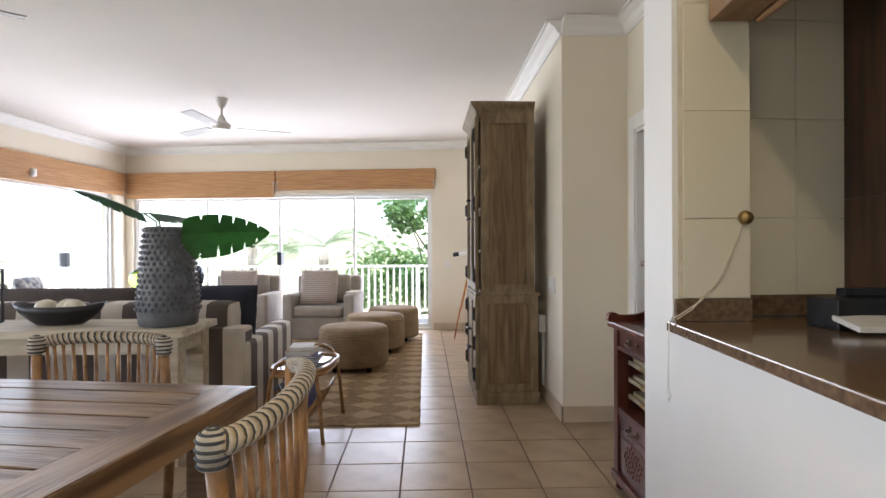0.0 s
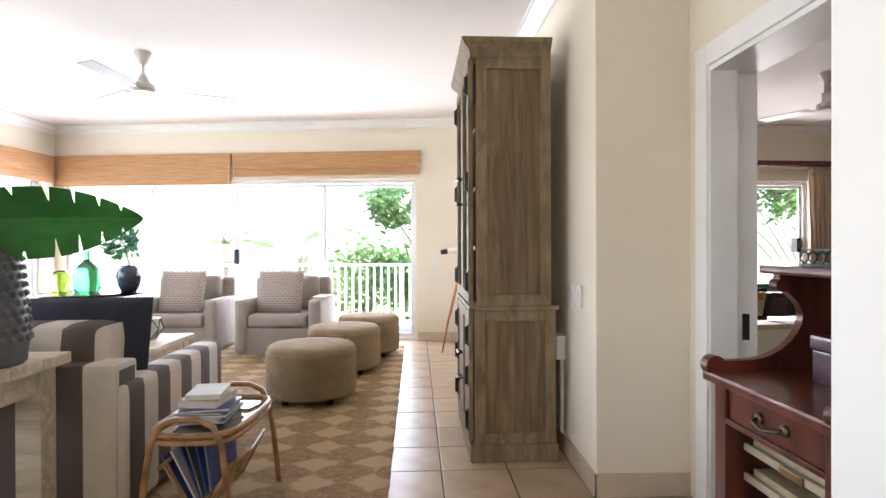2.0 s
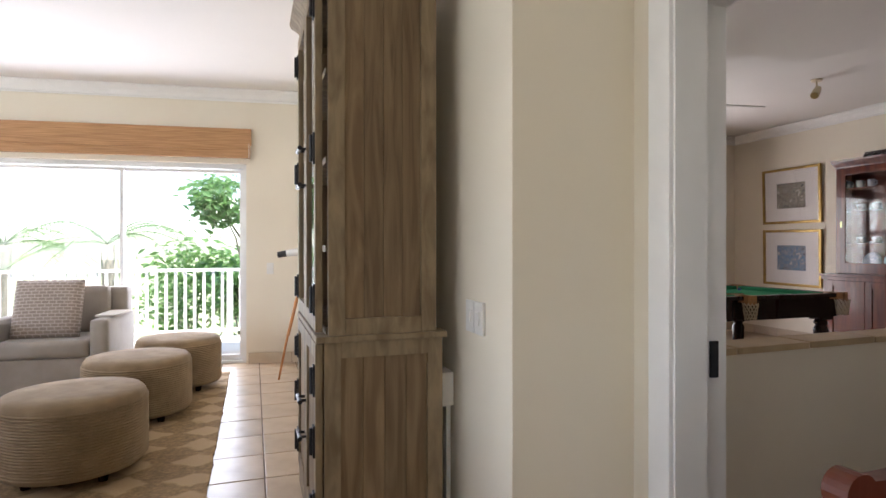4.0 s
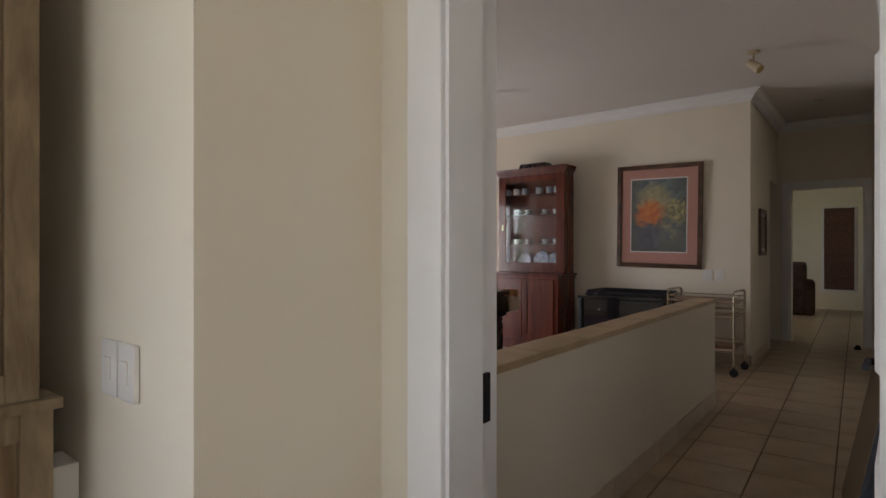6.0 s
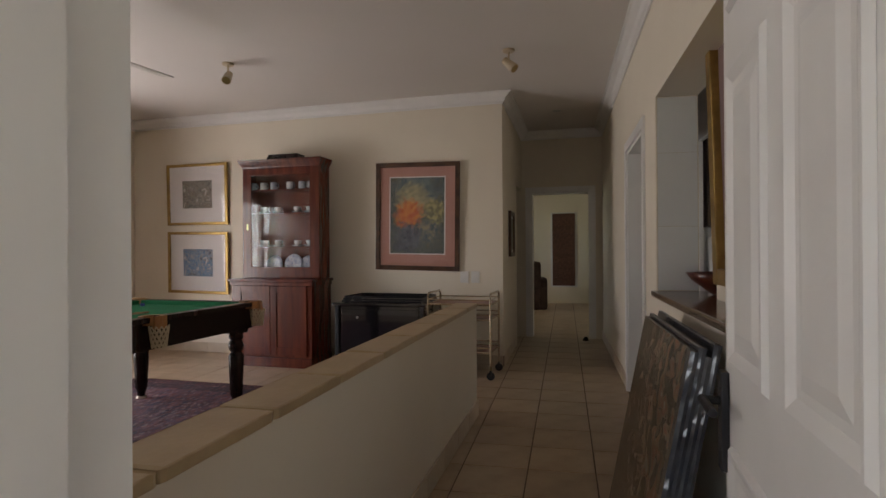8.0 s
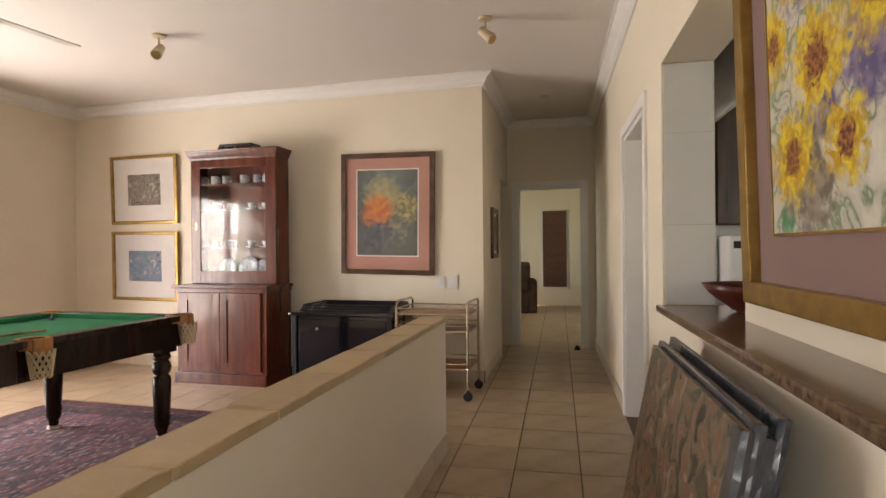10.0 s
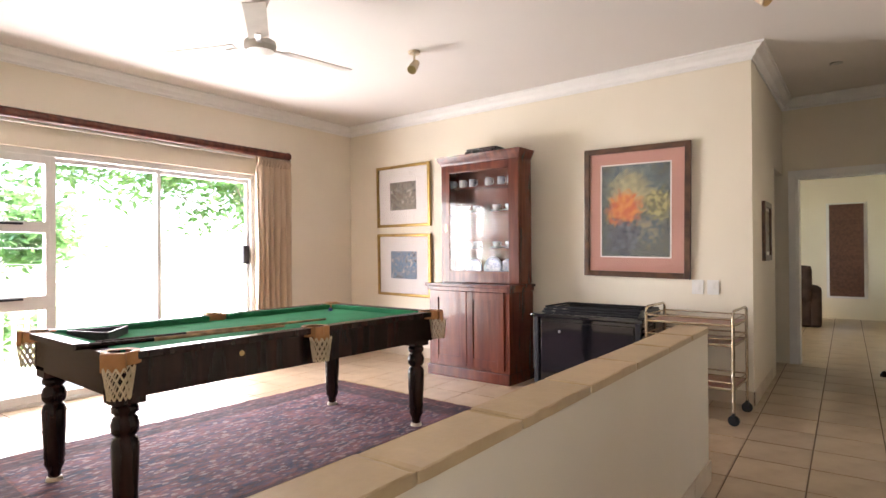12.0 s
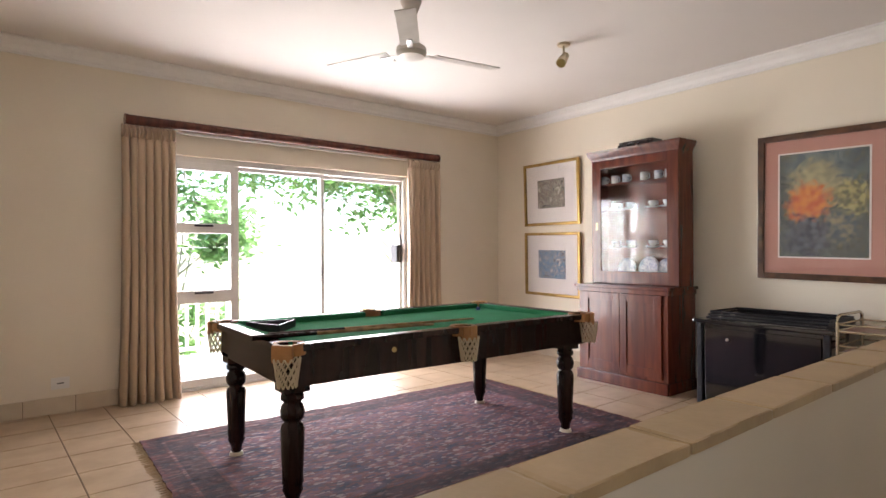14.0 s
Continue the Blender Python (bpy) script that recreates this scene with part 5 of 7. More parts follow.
for x in (0.02, SW - 0.02):
    for y in (0.02, SD - 0.03):
        part("foot", lathe([(0.014, 0.0), (0.026, 0.015), (0.022, 0.04), (0.03, 0.056)], 16, m=Matrix.Translation((x, y, 0))), ROSEWOOD, sb, smooth=True)
part("inner_box", boxed(0.036, SW - 0.036, 0.30, 0.40, 0.43, 0.735), DARKWOOD, sb)
for z in (0.475, 0.56, 0.645):
    fl = part("paper_shelf", boxed(0.037, SW - 0.037, 0.065, 0.30, z, z + 0.012, 0.002), ROSEWOOD, sb)
    part("shelf_edge", boxed(0.04, SW - 0.04, 0.053, 0.0645, z - 0.004, z + 0.018, 0.003), mat("pale_inlaid_edge", (0.42, 0.35, 0.24), 0.4), fl, "pale inlaid lip")
    part("label_clip", boxed(SW / 2 - 0.045, SW / 2 + 0.045, 0.047, 0.0528, z - 0.004, z + 0.018, 0.003), BRASS, fl, "brass label holder")
    sp = part("music_sheet", boxed(0.06, SW - 0.06, 0.07, 0.29, z + 0.0125, z + 0.035, 0.003), mat("old_sheet_paper", (0.40, 0.34, 0.21), 0.8, (0.32, 0.26, 0.15), 20, 4))
    sp.matrix_world = pose(1.60, 4.225, 0, 0, 0, -90)
    tagged(sp, "yellowed sheets lying on a cabinet shelf", "paper", "sheets in the cabinet")
BRONZE = mat("dull_bronze", (0.16, 0.12, 0.08), 0.4, (0.10, 0.075, 0.05), 14, 5, metal=0.9)
for x in (0.0, SW - 0.055):
    part("front_stile", boxed(x, x + 0.055, -0.009, -0.0005, 0.101, SH - 0.002, 0.003), ROSEWOOD, sb)
part("front_rail", boxed(0.0555, SW - 0.0555, -0.009, 0.0, 0.722, 0.738, 0.003), ROSEWOOD, sb)
for z in (0.78, 0.362):
    hb = bmesh.new()
    tube([(SW / 2 - 0.05, 0.0, z), (SW / 2 - 0.045, -0.022, z - 0.004), (SW / 2, -0.03, z - 0.014), (SW / 2 + 0.045, -0.022, z - 0.004), (SW / 2 + 0.05, 0.0, z)], 0.005, 7, hb)
    for x in (SW / 2 - 0.05, SW / 2 + 0.05):
        rod(hb, (x, 0.002, z), (x, -0.006, z), 0.016, 0.014)
    part("drawer_pull", hb, BRONZE, sb, "dull bronze swan-neck pull", smooth=True)


def rounded(pts, n=6):
    """Points of a smooth curve through the given ones."""
    out = []
    for k in range(len(pts) - 1):
        p0, p1, p2, p3 = (Vector(pts[min(max(q, 0), len(pts) - 1)]) for q in (k - 1, k, k + 1, k + 2))
        for j in range(n):
            u = j / n
            out.append(0.5 * (2 * p1 + (p2 - p0) * u + (2 * p0 - 5 * p1 + 4 * p2 - p3) * u * u + (3 * p1 - p0 - 3 * p2 + p3) * u ** 3))
    return [tuple(p) for p in out] + [pts[-1]]


for x in (-0.018, SW - 0.012):
    # scrolled bracket from the worktop up to the top shelf
    pts = [(-0.03, 0.0)] + rounded([(0.0, 0.035), (0.03, 0.03), (0.12, 0.035), (0.18, 0.06), (0.225, 0.10), (0.247, 0.15), (0.238, 0.19), (0.205, 0.225), (0.178, 0.25), (0.18, 0.28)]) + [(0.40, 0.28), (0.415, 0.0)]
    b = bmesh.new()
    lo = [b.verts.new((x, p, SH + 0.03 + q)) for p, q in pts]
    b.faces.new(lo)
    ext = bmesh.ops.extrude_face_region(b, geom=b.faces[:])
    bmesh.ops.translate(b, vec=(0.03, 0, 0), verts=[g for g in ext["geom"] if isinstance(g, bmesh.types.BMVert)])
    bmesh.ops.recalc_face_normals(b, faces=b.faces[:])
    br = part("scroll_bracket", b, ROSEWOOD, sb)
    part("scroll", rodded((x - 0.004, -0.012, SH + 0.045), (x + 0.034, -0.012, SH + 0.045), 0.03, seg=20), ROSEWOOD, br)
    part("scroll", rodded((x - 0.004, 0.185, SH + 0.278), (x + 0.034, 0.185, SH + 0.278), 0.02, seg=18), ROSEWOOD, br)
part("back_board", boxed(0.018, SW - 0.018, SD - 0.02, SD - 0.005, SH + 0.03, SH + 0.308), ROSEWOOD, sb)
part("upper_shelf", boxed(-0.035, SW + 0.035, 0.145, SD + 0.005, SH + 0.311, SH + 0.335, 0.008), ROSEWOOD, sb)
gb = boxed(0.05, SW - 0.05, SD - 0.055, SD - 0.0215, SH + 0.09, SH + 0.27, 0.004)
part("mirror_frame", gb, ROSEWOOD, sb)
bx = thing("wooden_box", pose(1.60 + 0.27, 4.03, SH + 0.03, 0, 0, -90), "purple-brown lacquered wooden box on the cabinet", "box")
PLUM = wood("plum_lacquered_wood", (0.045, 0.018, 0.03), (0.085, 0.04, 0.06), 0.35, (1, 9, 9), coat=0.3)
part("body", boxed(-0.05, 0.26, -0.09, 0.09, 0, 0.085, 0.004), PLUM, bx)
part("lid", boxed(-0.055, 0.265, -0.095, 0.095, 0.087, 0.125, 0.008), PLUM, bx)
ty = thing("filigree_tray", pose(1.60 + 0.30, 3.97, SH + 0.336), "green-black pierced metal gallery tray on the top shelf", "tray")
TEAL = mat("patinated_metal", (0.02, 0.05, 0.045), 0.45, (0.03, 0.03, 0.03), 20, 5, metal=0.6)
part("plate", boxed(-0.11, 0.10, -0.23, 0.17, 0.0, 0.008, 0.002), TEAL, ty)
fb = bmesh.new()
for k in range(12):
    y = -0.22 + 0.4 * k / 12 + 0.015
    for x in (-0.105, 0.095):
        tube([(x, y + 0.016 * math.cos(2 * math.pi * q / 10), 0.026 + 0.016 * math.sin(2 * math.pi * q / 10)) for q in range(10)], 0.003, 5, fb, closed=True)
for x in (-0.105, 0.095):
    box(fb, x - 0.004, x + 0.004, -0.23, 0.17, 0.043, 0.049)
part("gallery", fb, TEAL, ty)

# ---- kitchen: splashback, tray, cord, cupboards, tiles ----
KM = line_frame(K0, (1.545, 3.418))[0]
# white tile tinted cream: the warm lamp light is put into its colour
WALLTILE = mat("lamp_warmed_white_wall_tile", (0.72, 0.69, 0.58), 0.12, (0.70, 0.665, 0.55), 3, 3, 0.02, 30, random_tint=0.03)
kt_m = line_frame((1.80, 3.60), (7.1, 3.93))[0]
pier_m = Matrix.Translation((1.545, 3.4185, 0)) @ Matrix.Rotation(radians(-1.6), 4, "Z")
base = tagged(part("trim_splashback", boxed(0.005, 0.29, -0.02, -0.001, 0.963, 1.045, 0.003), GRANITE), kind="structure")
base.matrix_world = pier_m
pb = tagged(part("wall_tiles_pier", boxed(0.02, 0.288, -0.008, -0.001, 1.046, 2.8), PALE_GROUT), kind="structure")
pb.matrix_world = pier_m
TILE_ROWS = {}


def glazed_tile(parent, x, y, z, w, h):
    """One wall tile; alike tiles share their mesh."""
    if (w, h) not in TILE_ROWS:
        tm = bpy.data.meshes.new("wall_tile")
        tb = boxed(0.0012, w - 0.0012, -0.014, -0.007, 0.0012, h - 0.0012, 0.002)
        tb.to_mesh(tm)
        tb.free()
        tm.materials.append(WALLTILE)
        TILE_ROWS[(w, h)] = tm
    t = new("wall_tile", TILE_ROWS[(w, h)])
    t.parent = parent
    t.location = (x, y, z)


for z, h in ((1.047, 0.296), (1.343, 0.40), (1.743, 0.40), (2.143, 0.40)):
    glazed_tile(pb, 0.035, 0, z, 0.25, h)
kb = tagged(part("wall_tiles_kitchen", boxed(0.0, 5.0, -0.0385, -0.031, 0.93, 0.94), PALE_GROUT), kind="structure")
kb.matrix_world = kt_m
for i in range(17):
    for z, h in ((0.962, 0.391), (1.353, 0.40), (1.753, 0.40), (2.153, 0.40)):
        x = 0.03 + i * 0.29
        if (2.31 - 0.2 < x < 3.38 and z < 2.2) or (3.92 - 0.29 < x < 4.81 and z < 1.9):
            continue
        glazed_tile(kb, x, -0.031, z, 0.29, h)
kt2 = part("kitchen_counter", boxed(0.05, 5.0, -0.62, -0.04, 0.925, 0.96, 0.01), GRANITE)
kt2.matrix_world = kt_m
tagged(kt2, "polished brown granite worktop along the tiled kitchen wall", "counter")
KWOOD = wood("dark_kitchen_oak", (0.03, 0.014, 0.008), (0.085, 0.040, 0.020), 0.4, (9, 9, 0.8))


def cupboard(m, w, d, h, label, doors=2, glazed=False, group="kitchen cupboards"):
    c = thing("kitchen_cupboard", m, label, "cupboard", group)
    part("carcass", boxed(0, w, 0.02, d, 0, h), KWOOD, c)
    for k in range(doors):
        x0, x1 = w * k / doors + 0.003, w * (k + 1) / doors - 0.003
        b = bmesh.new()
        s = 0.06
        box(b, x0, x0 + s, 0, 0.0195, 0.003, h - 0.003, 0.003)
        box(b, x1 - s, x1, 0, 0.0195, 0.003, h - 0.003, 0.003)
        box(b, x0 + s, x1 - s, 0, 0.0195, h - s, h - 0.003, 0.003)
        box(b, x0 + s, x1 - s, 0, 0.0195, 0.003, s, 0.003)
        dd = part("door", b, KWOOD, c)
        part("door_board", boxed(x0 + s, x1 - s, 0.008, 0.018, s, h - s), KWOOD, dd)
        part("knob", rodded((x1 - 0.03, 0, h * 0.2), (x1 - 0.03, -0.025, h * 0.2), 0.012), BRASS, dd, "brass knob")
    return c


niche = cupboard(pose(2.33, 3.25, 1.43, 0, 0, 0), 1.2, 0.36, 0.95, "dark oak kitchen wall cupboard above an open niche")
part("side_panel", boxed(0.0, 0.02, 0.03, 0.36, -0.467, -0.001, 0.002), KWOOD, niche)
part("side_panel", boxed(1.18, 1.2, 0.03, 0.36, -0.467, -0.001, 0.002), KWOOD, niche)
part("back_panel", boxed(0.021, 1.179, 0.30, 0.32, -0.467, -0.001), KWOOD, niche)
bsp = tagged(part("trim_splashback", boxed(0.04, 0.54, -0.056, -0.0395, 0.963, 1.045, 0.003), GRANITE), kind="structure")
bsp.matrix_world = kt_m
for k in range(4):
    cupboard(kt_m @ Matrix.Translation((0.45 + 0.85 * k, -0.60, 0.05)), 0.84, 0.55, 0.87, "dark oak kitchen base cupboard under the worktop")
cupboard(pose(6.745, 3.82, 1.40, 0, 0, -90), 1.2, 0.35, 0.9, "dark oak kitchen wall cupboard across the kitchen", 3)
mw = thing("microwave", pose(6.34, 3.60, 0.9615), "white microwave oven on the kitchen worktop", "microwave")
part("body", boxed(0.0, 0.36, -0.25, 0.23, 0.012, 0.35, 0.01), ALU, mw)
md = part("door", boxed(-0.018, -0.0005, -0.248, 0.088, 0.016, 0.346, 0.006), ALU, mw)
part("door_window", boxed(-0.0205, -0.0185, -0.20, 0.04, 0.07, 0.29, 0.001), mat("grey_oven_window", (0.28, 0.29, 0.29), 0.15), md, "grey glass window")
mp_ = part("control_panel", boxed(-0.018, -0.0005, 0.091, 0.228, 0.016, 0.346, 0.005), ALU, mw)
part("display", boxed(-0.0205, -0.0185, 0.11, 0.21, 0.27, 0.315, 0.001), DARK, mp_, "black display")
for fy in (-0.22, 0.20):
    part("foot", boxed(0.03, 0.33, fy - 0.012, fy + 0.012, 0.0, 0.0118), DARK, mw)
isl = thing("kitchen_island", pose(4.3, 0.5, 0), "dark oak kitchen island with pale worktop", "kitchen unit")
part("carcass", boxed(0, 2.2, 0, 1.05, 0, 0.88), KWOOD, isl)
part("worktop", boxed(-0.03, 2.23, -0.03, 1.08, 0.88, 0.92, 0.008), GRANITE, isl)
bmx = part("beam", boxed(0.0, 2.19, -0.27, -0.12, 2.06, 2.22, 0.01), wood("pale_beam_wood", (0.28, 0.16, 0.08), (0.42, 0.27, 0.15), 0.6, (1, 9, 9)))
bmx.matrix_world = KM
tagged(bmx, kind="structure")
ro = thing("roller_blind", KM @ Matrix.Translation((0, -0.30, 2.075)), "rolled-up blind on a wooden roller behind the pelmet", "blind")
part("roller", rodded((0.05, 0, 0), (2.185, 0, 0), 0.022, seg=18), wood("pale_roller_wood", (0.28, 0.16, 0.08), (0.42, 0.27, 0.15), 0.6, (1, 9, 9)), ro)
# unseen bulkhead added above the beam to block daylight from the kitchen
wall("wall_added_light_block", tuple((KM @ Vector((0, -0.125, 0)))[:2]), tuple((KM @ Vector((2.2, -0.125, 0)))[:2]), 0.18, H + 0.1, material=WHITE_WALL, z0=2.223, side=-1)
lamp_t = thing("downlight", pose(0.90, 1.60, H), "small warm recessed downlight in the ceiling by the counter", "downlight")
part("ring", lathe([(0.045, -0.008), (0.055, -0.006), (0.058, -0.001)], 24), STEEL, lamp_t)
tray = thing("letter_tray", pose(2.10, 3.15, 0.962, 0, 0, 6), "black plastic letter tray on the kitchen counter", "tray")
part("tray_body", boxed(-0.13, 0.19, 0.0, 0.14, 0.0, 0.10, 0.01), DARK, tray)
part("tray_back", boxed(-0.02, 0.19, 0.09, 0.135, 0.10, 0.13, 0.008), DARK, tray)
nb = part("note_pad", boxed(-0.09, 0.14, -0.09, 0.06, 0.0, 0.018, 0.004, Matrix.Rotation(radians(8), 4, "X")), PAPER)
nb.matrix_world = pose(2.045, 3.09, 0.985, 0, 0, -8)
tagged(nb, "pad of white paper lying on the black tray", "paper")
cd = thing("blind_cord", pose(1.535, 3.35, 0.0), "white knotted blind cord hanging over the counter's edge", "cord")
part("cord", tube([(-0.016, 0.01, 0.985), (-0.034, 0.0, 0.955), (-0.036, 0, 0.86), (-0.034, 0.008, 0.80), (-0.036, 0, 0.74), (-0.034, -0.012, 0.70), (-0.036, 0, 0.68), (-0.035, 0.01, 0.72), (-0.036, 0.006, 0.79)], 0.0022, 6), PAPER, cd, smooth=True)
part("cord", tube([(0.27, 0.045, 1.345), (0.25, 0.045, 1.28), (0.18, 0.04, 1.13), (0.10, 0.03, 1.04), (0.02, 0.0, 1.0), (-0.02, 0.01, 0.975)], 0.0025, 6), SHELL, cd, smooth=True)
part("cord", tube([(0.27, 0.045, 1.345), (0.23, 0.045, 1.22), (0.185, 0.04, 1.12), (0.11, 0.03, 1.06), (0.05, 0.0, 1.01), (0.0, 0.01, 0.975)], 0.0022, 6), SHELL, cd, smooth=True)
part("cleat", lathe([(0.01, 0), (0.028, 0.012), (0.022, 0.03), (0.008, 0.04)], 12, m=Matrix.Translation((0.27, 0.05, 1.345)) @ Matrix.Rotation(radians(90), 4, "X")), BRASS, cd)

# ---- pool table ----
FELT = mat("green_baize", (0.032, 0.19, 0.085), 1.0, (0.027, 0.165, 0.074), 6, 5, 0.3, 400)
FELT.node_tree.nodes["Principled BSDF"].inputs["Specular IOR Level"].default_value = 0.08
LEATHER = mat("tan_pocket_leather", (0.40, 0.20, 0.07), 0.55, (0.30, 0.14, 0.05), 14, 5, 0.4, 80)
NET = mat("cream_pocket_net", (0.55, 0.48, 0.34), 0.8, None, 20, 4, 0.4, 120)
TX0, TX1, TY0, TY1, TZ = 3.56, 5.72, 7.265, 8.44, 0.82
pt = thing("pool_table", pose(0, 0, 0.014), "dark mahogany pool table with green baize and netted pockets", "pool table")
TZ -= 0.014
part("bed", boxed(TX0 + 0.10, TX1 - 0.10, TY0 + 0.10, TY1 - 0.10, TZ - 0.10, TZ - 0.035), FELT, pt, "green baize bed")
pk = [(TX0 + 0.06, TY0 + 0.06), (TX1 - 0.06, TY0 + 0.06), (TX0 + 0.06, TY1 - 0.06), (TX1 - 0.06, TY1 - 0.06), ((TX0 + TX1) / 2, TY0 + 0.045), ((TX0 + TX1) / 2, TY1 - 0.045)]
xm = (TX0 + TX1) / 2
rails = []
for y0, y1 in ((TY0, TY0 + 0.075), (TY1 - 0.075, TY1)):
    for x0, x1 in ((TX0 + 0.10, xm - 0.05), (xm + 0.05, TX1 - 0.10)):
        rails.append((x0, x1, y0, y1))
for x0, x1 in ((TX0, TX0 + 0.075), (TX1 - 0.075, TX1)):
    rails.append((x0, x1, TY0 + 0.10, TY1 - 0.10))
for x0, x1, y0, y1 in rails:
    r = part("rail", boxed(x0, x1, y0, y1, TZ - 0.035, TZ, 0.006), DARKWOOD, pt)
    c = bmesh.new()
    if x1 - x0 > y1 - y0:
        ya, yb = (y1, y1 + 0.04) if y0 < 7.6 else (y0 - 0.04, y0)
        box(c, x0 + 0.02, x1 - 0.02, ya, yb, TZ - 0.035, TZ - 0.003, 0.008)
    else:
        xa, xb = (x1, x1 + 0.04) if x0 < 4.5 else (x0 - 0.04, x0)
        box(c, xa, xb, y0 + 0.02, y1 - 0.02, TZ - 0.035, TZ - 0.003, 0.008)
    part("cushion", c, FELT, r, "green baize cushion")
ap = bmesh.new()
box(ap, TX0 + 0.04, TX1 - 0.04, TY0 + 0.04, TY0 + 0.065, TZ - 0.205, TZ - 0.036, 0.004)
part("apron", ap, DARKWOOD, pt)
part("apron", boxed(TX0 + 0.04, TX1 - 0.04, TY1 - 0.065, TY1 - 0.04, TZ - 0.205, TZ - 0.036, 0.004), DARKWOOD, pt)
part("apron", boxed(TX0 + 0.04, TX0 + 0.065, TY0 + 0.066, TY1 - 0.066, TZ - 0.205, TZ - 0.036, 0.004), DARKWOOD, pt)
part("apron", boxed(TX1 - 0.065, TX1 - 0.04, TY0 + 0.066, TY1 - 0.066, TZ - 0.205, TZ - 0.036, 0.004), DARKWOOD, pt)
part("slate_bed", boxed(TX0 + 0.066, TX1 - 0.066, TY0 + 0.066, TY1 - 0.066, TZ - 0.17, TZ - 0.101), DARKWOOD, pt)
part("maker_badge", rodded((4.18, TY0 + 0.04, TZ - 0.085), (4.18, TY0 + 0.036, TZ - 0.085), 0.014, seg=20), BRASS, pt, "small brass badge")
leg_prof = [(0.022, 0.0), (0.03, 0.012), (0.03, 0.03), (0.036, 0.05), (0.05, 0.08), (0.045, 0.10), (0.052, 0.115), (0.05, 0.16), (0.055, 0.26), (0.058, 0.37), (0.05, 0.395), (0.038, 0.405), (0.055, 0.425), (0.06, 0.46), (0.05, 0.49), (0.04, 0.50), (0.056, 0.515), (0.056, 0.535), (0.045, 0.55)]
for x in (TX0 + 0.105, TX1 - 0.12):
    for y in (TY0 + 0.135, TY1 - 0.13):
        lg = part("leg", lathe(leg_prof, 24, m=Matrix.Translation((x, y, 0.012))), DARKWOOD, pt, smooth=True)
        part("leg_block", boxed(x - 0.065, x + 0.065, y - 0.065, y + 0.065, 0.565, TZ - 0.175, 0.006), DARKWOOD, lg)
        part("castor_cup", rodded((x, y, 0.0), (x, y, 0.018), 0.042, 0.036, 16), SHELL, lg, "pale castor cup")
for k, (x, y) in enumerate(pk):
    ox = -1 if x < 3.7 else (1 if x > 5.4 else 0)
    oy = -1 if y < 7.6 else 1
    px = part("pocket", bmesh.new(), LEATHER, pt, "tan leather pocket with cream net")
    b = bmesh.new()
    for q in range(16):
        a0, a1 = 2 * math.pi * q / 16, 2 * math.pi * (q + 1) / 16
        for ra, rb, za, zb in ((0.052, 0.075, TZ + 0.002, TZ + 0.004), (0.075, 0.078, TZ + 0.004, TZ - 0.05)):
            vv = [b.verts.new((x + r * math.cos(a), y + r * math.sin(a), z)) for r, a, z in ((ra, a0, za), (ra, a1, za), (rb, a1, zb), (rb, a0, zb))]
            b.faces.new(vv)
    b.to_mesh(px.data)
    b.free()
    flap = bmesh.new()
    fx, fy = x + ox * 0.055, y + oy * 0.062
    box(flap, fx - 0.05, fx + 0.05, fy - 0.012, fy + 0.012, TZ - 0.075, TZ + 0.006, 0.008, Matrix.Translation((fx, fy, 0)) @ Matrix.Rotation(math.atan2(oy, ox) - math.pi / 2, 4, "Z") @ Matrix.Translation((-fx, -fy, 0)))
    part("flap", flap, LEATHER, px)
    nb = bmesh.new()
    cx, cy = x + ox * 0.03, y + oy * 0.055
    nrow, ncol = 6, 12
    ring = lambda j, q: (cx + (0.062 - 0.004 * j) * math.cos(2 * math.pi * (q + 0.5 * (j % 2)) / ncol), cy + (0.055 - 0.003 * j) * math.sin(2 * math.pi * (q + 0.5 * (j % 2)) / ncol), TZ - 0.055 - 0.027 * j)
    for j in range(nrow - 1):
        for q in range(ncol):
            for d in (0, 1 if j % 2 else -1):
                rod(nb, ring(j, q), ring(j + 1, (q + d) % ncol), 0.0042, seg=4)
    part("net", nb, NET, px)
for a, b2 in (((3.60, 7.54), (5.06, 7.73)), ((3.50, 7.50), (4.68, 7.655))):
    c = thing("cue", pose(a[0], a[1], TZ + 0.014 + 0.0155), "wooden pool cue with a dark butt lying over the rail", "cue", "pool cues")
    d = (b2[0] - a[0], b2[1] - a[1])
    drop = -0.043
    part("butt", rodded((0, 0, 0.0), (d[0] * 0.3, d[1] * 0.3, drop * 0.3), 0.0145, 0.011, 10), DARKWOOD, c)
    part("shaft", rodded((d[0] * 0.3, d[1] * 0.3, drop * 0.3), (d[0], d[1], drop), 0.011, 0.006, 10), RATTAN, c)
tri = thing("ball_rack", pose(3.82, 8.09, TZ + 0.014 - 0.034), "black triangular ball rack lying on the baize", "ball rack")
for k in range(3):
    a0, a1 = radians(20 + 120 * k), radians(140 + 120 * k)
    p, q = Vector((0.165 * math.cos(a0), 0.165 * math.sin(a0), 0)), Vector((0.165 * math.cos(a1), 0.165 * math.sin(a1), 0))
    d = (q - p)
    part("rack_side", boxed(0, d.length, -0.006, 0.006, 0.0, 0.045, 0.003, Matrix.Translation(p) @ Matrix.Rotation(math.atan2(d.y, d.x), 4, "Z")), DARK, tri)
ck = part("chalk", boxed(-0.011, 0.011, -0.011, 0.011, 0, 0.022, 0.002), CANVAS_BLUE)
ck.matrix_world = pose(5.48, 8.18, TZ + 0.014 - 0.0345)
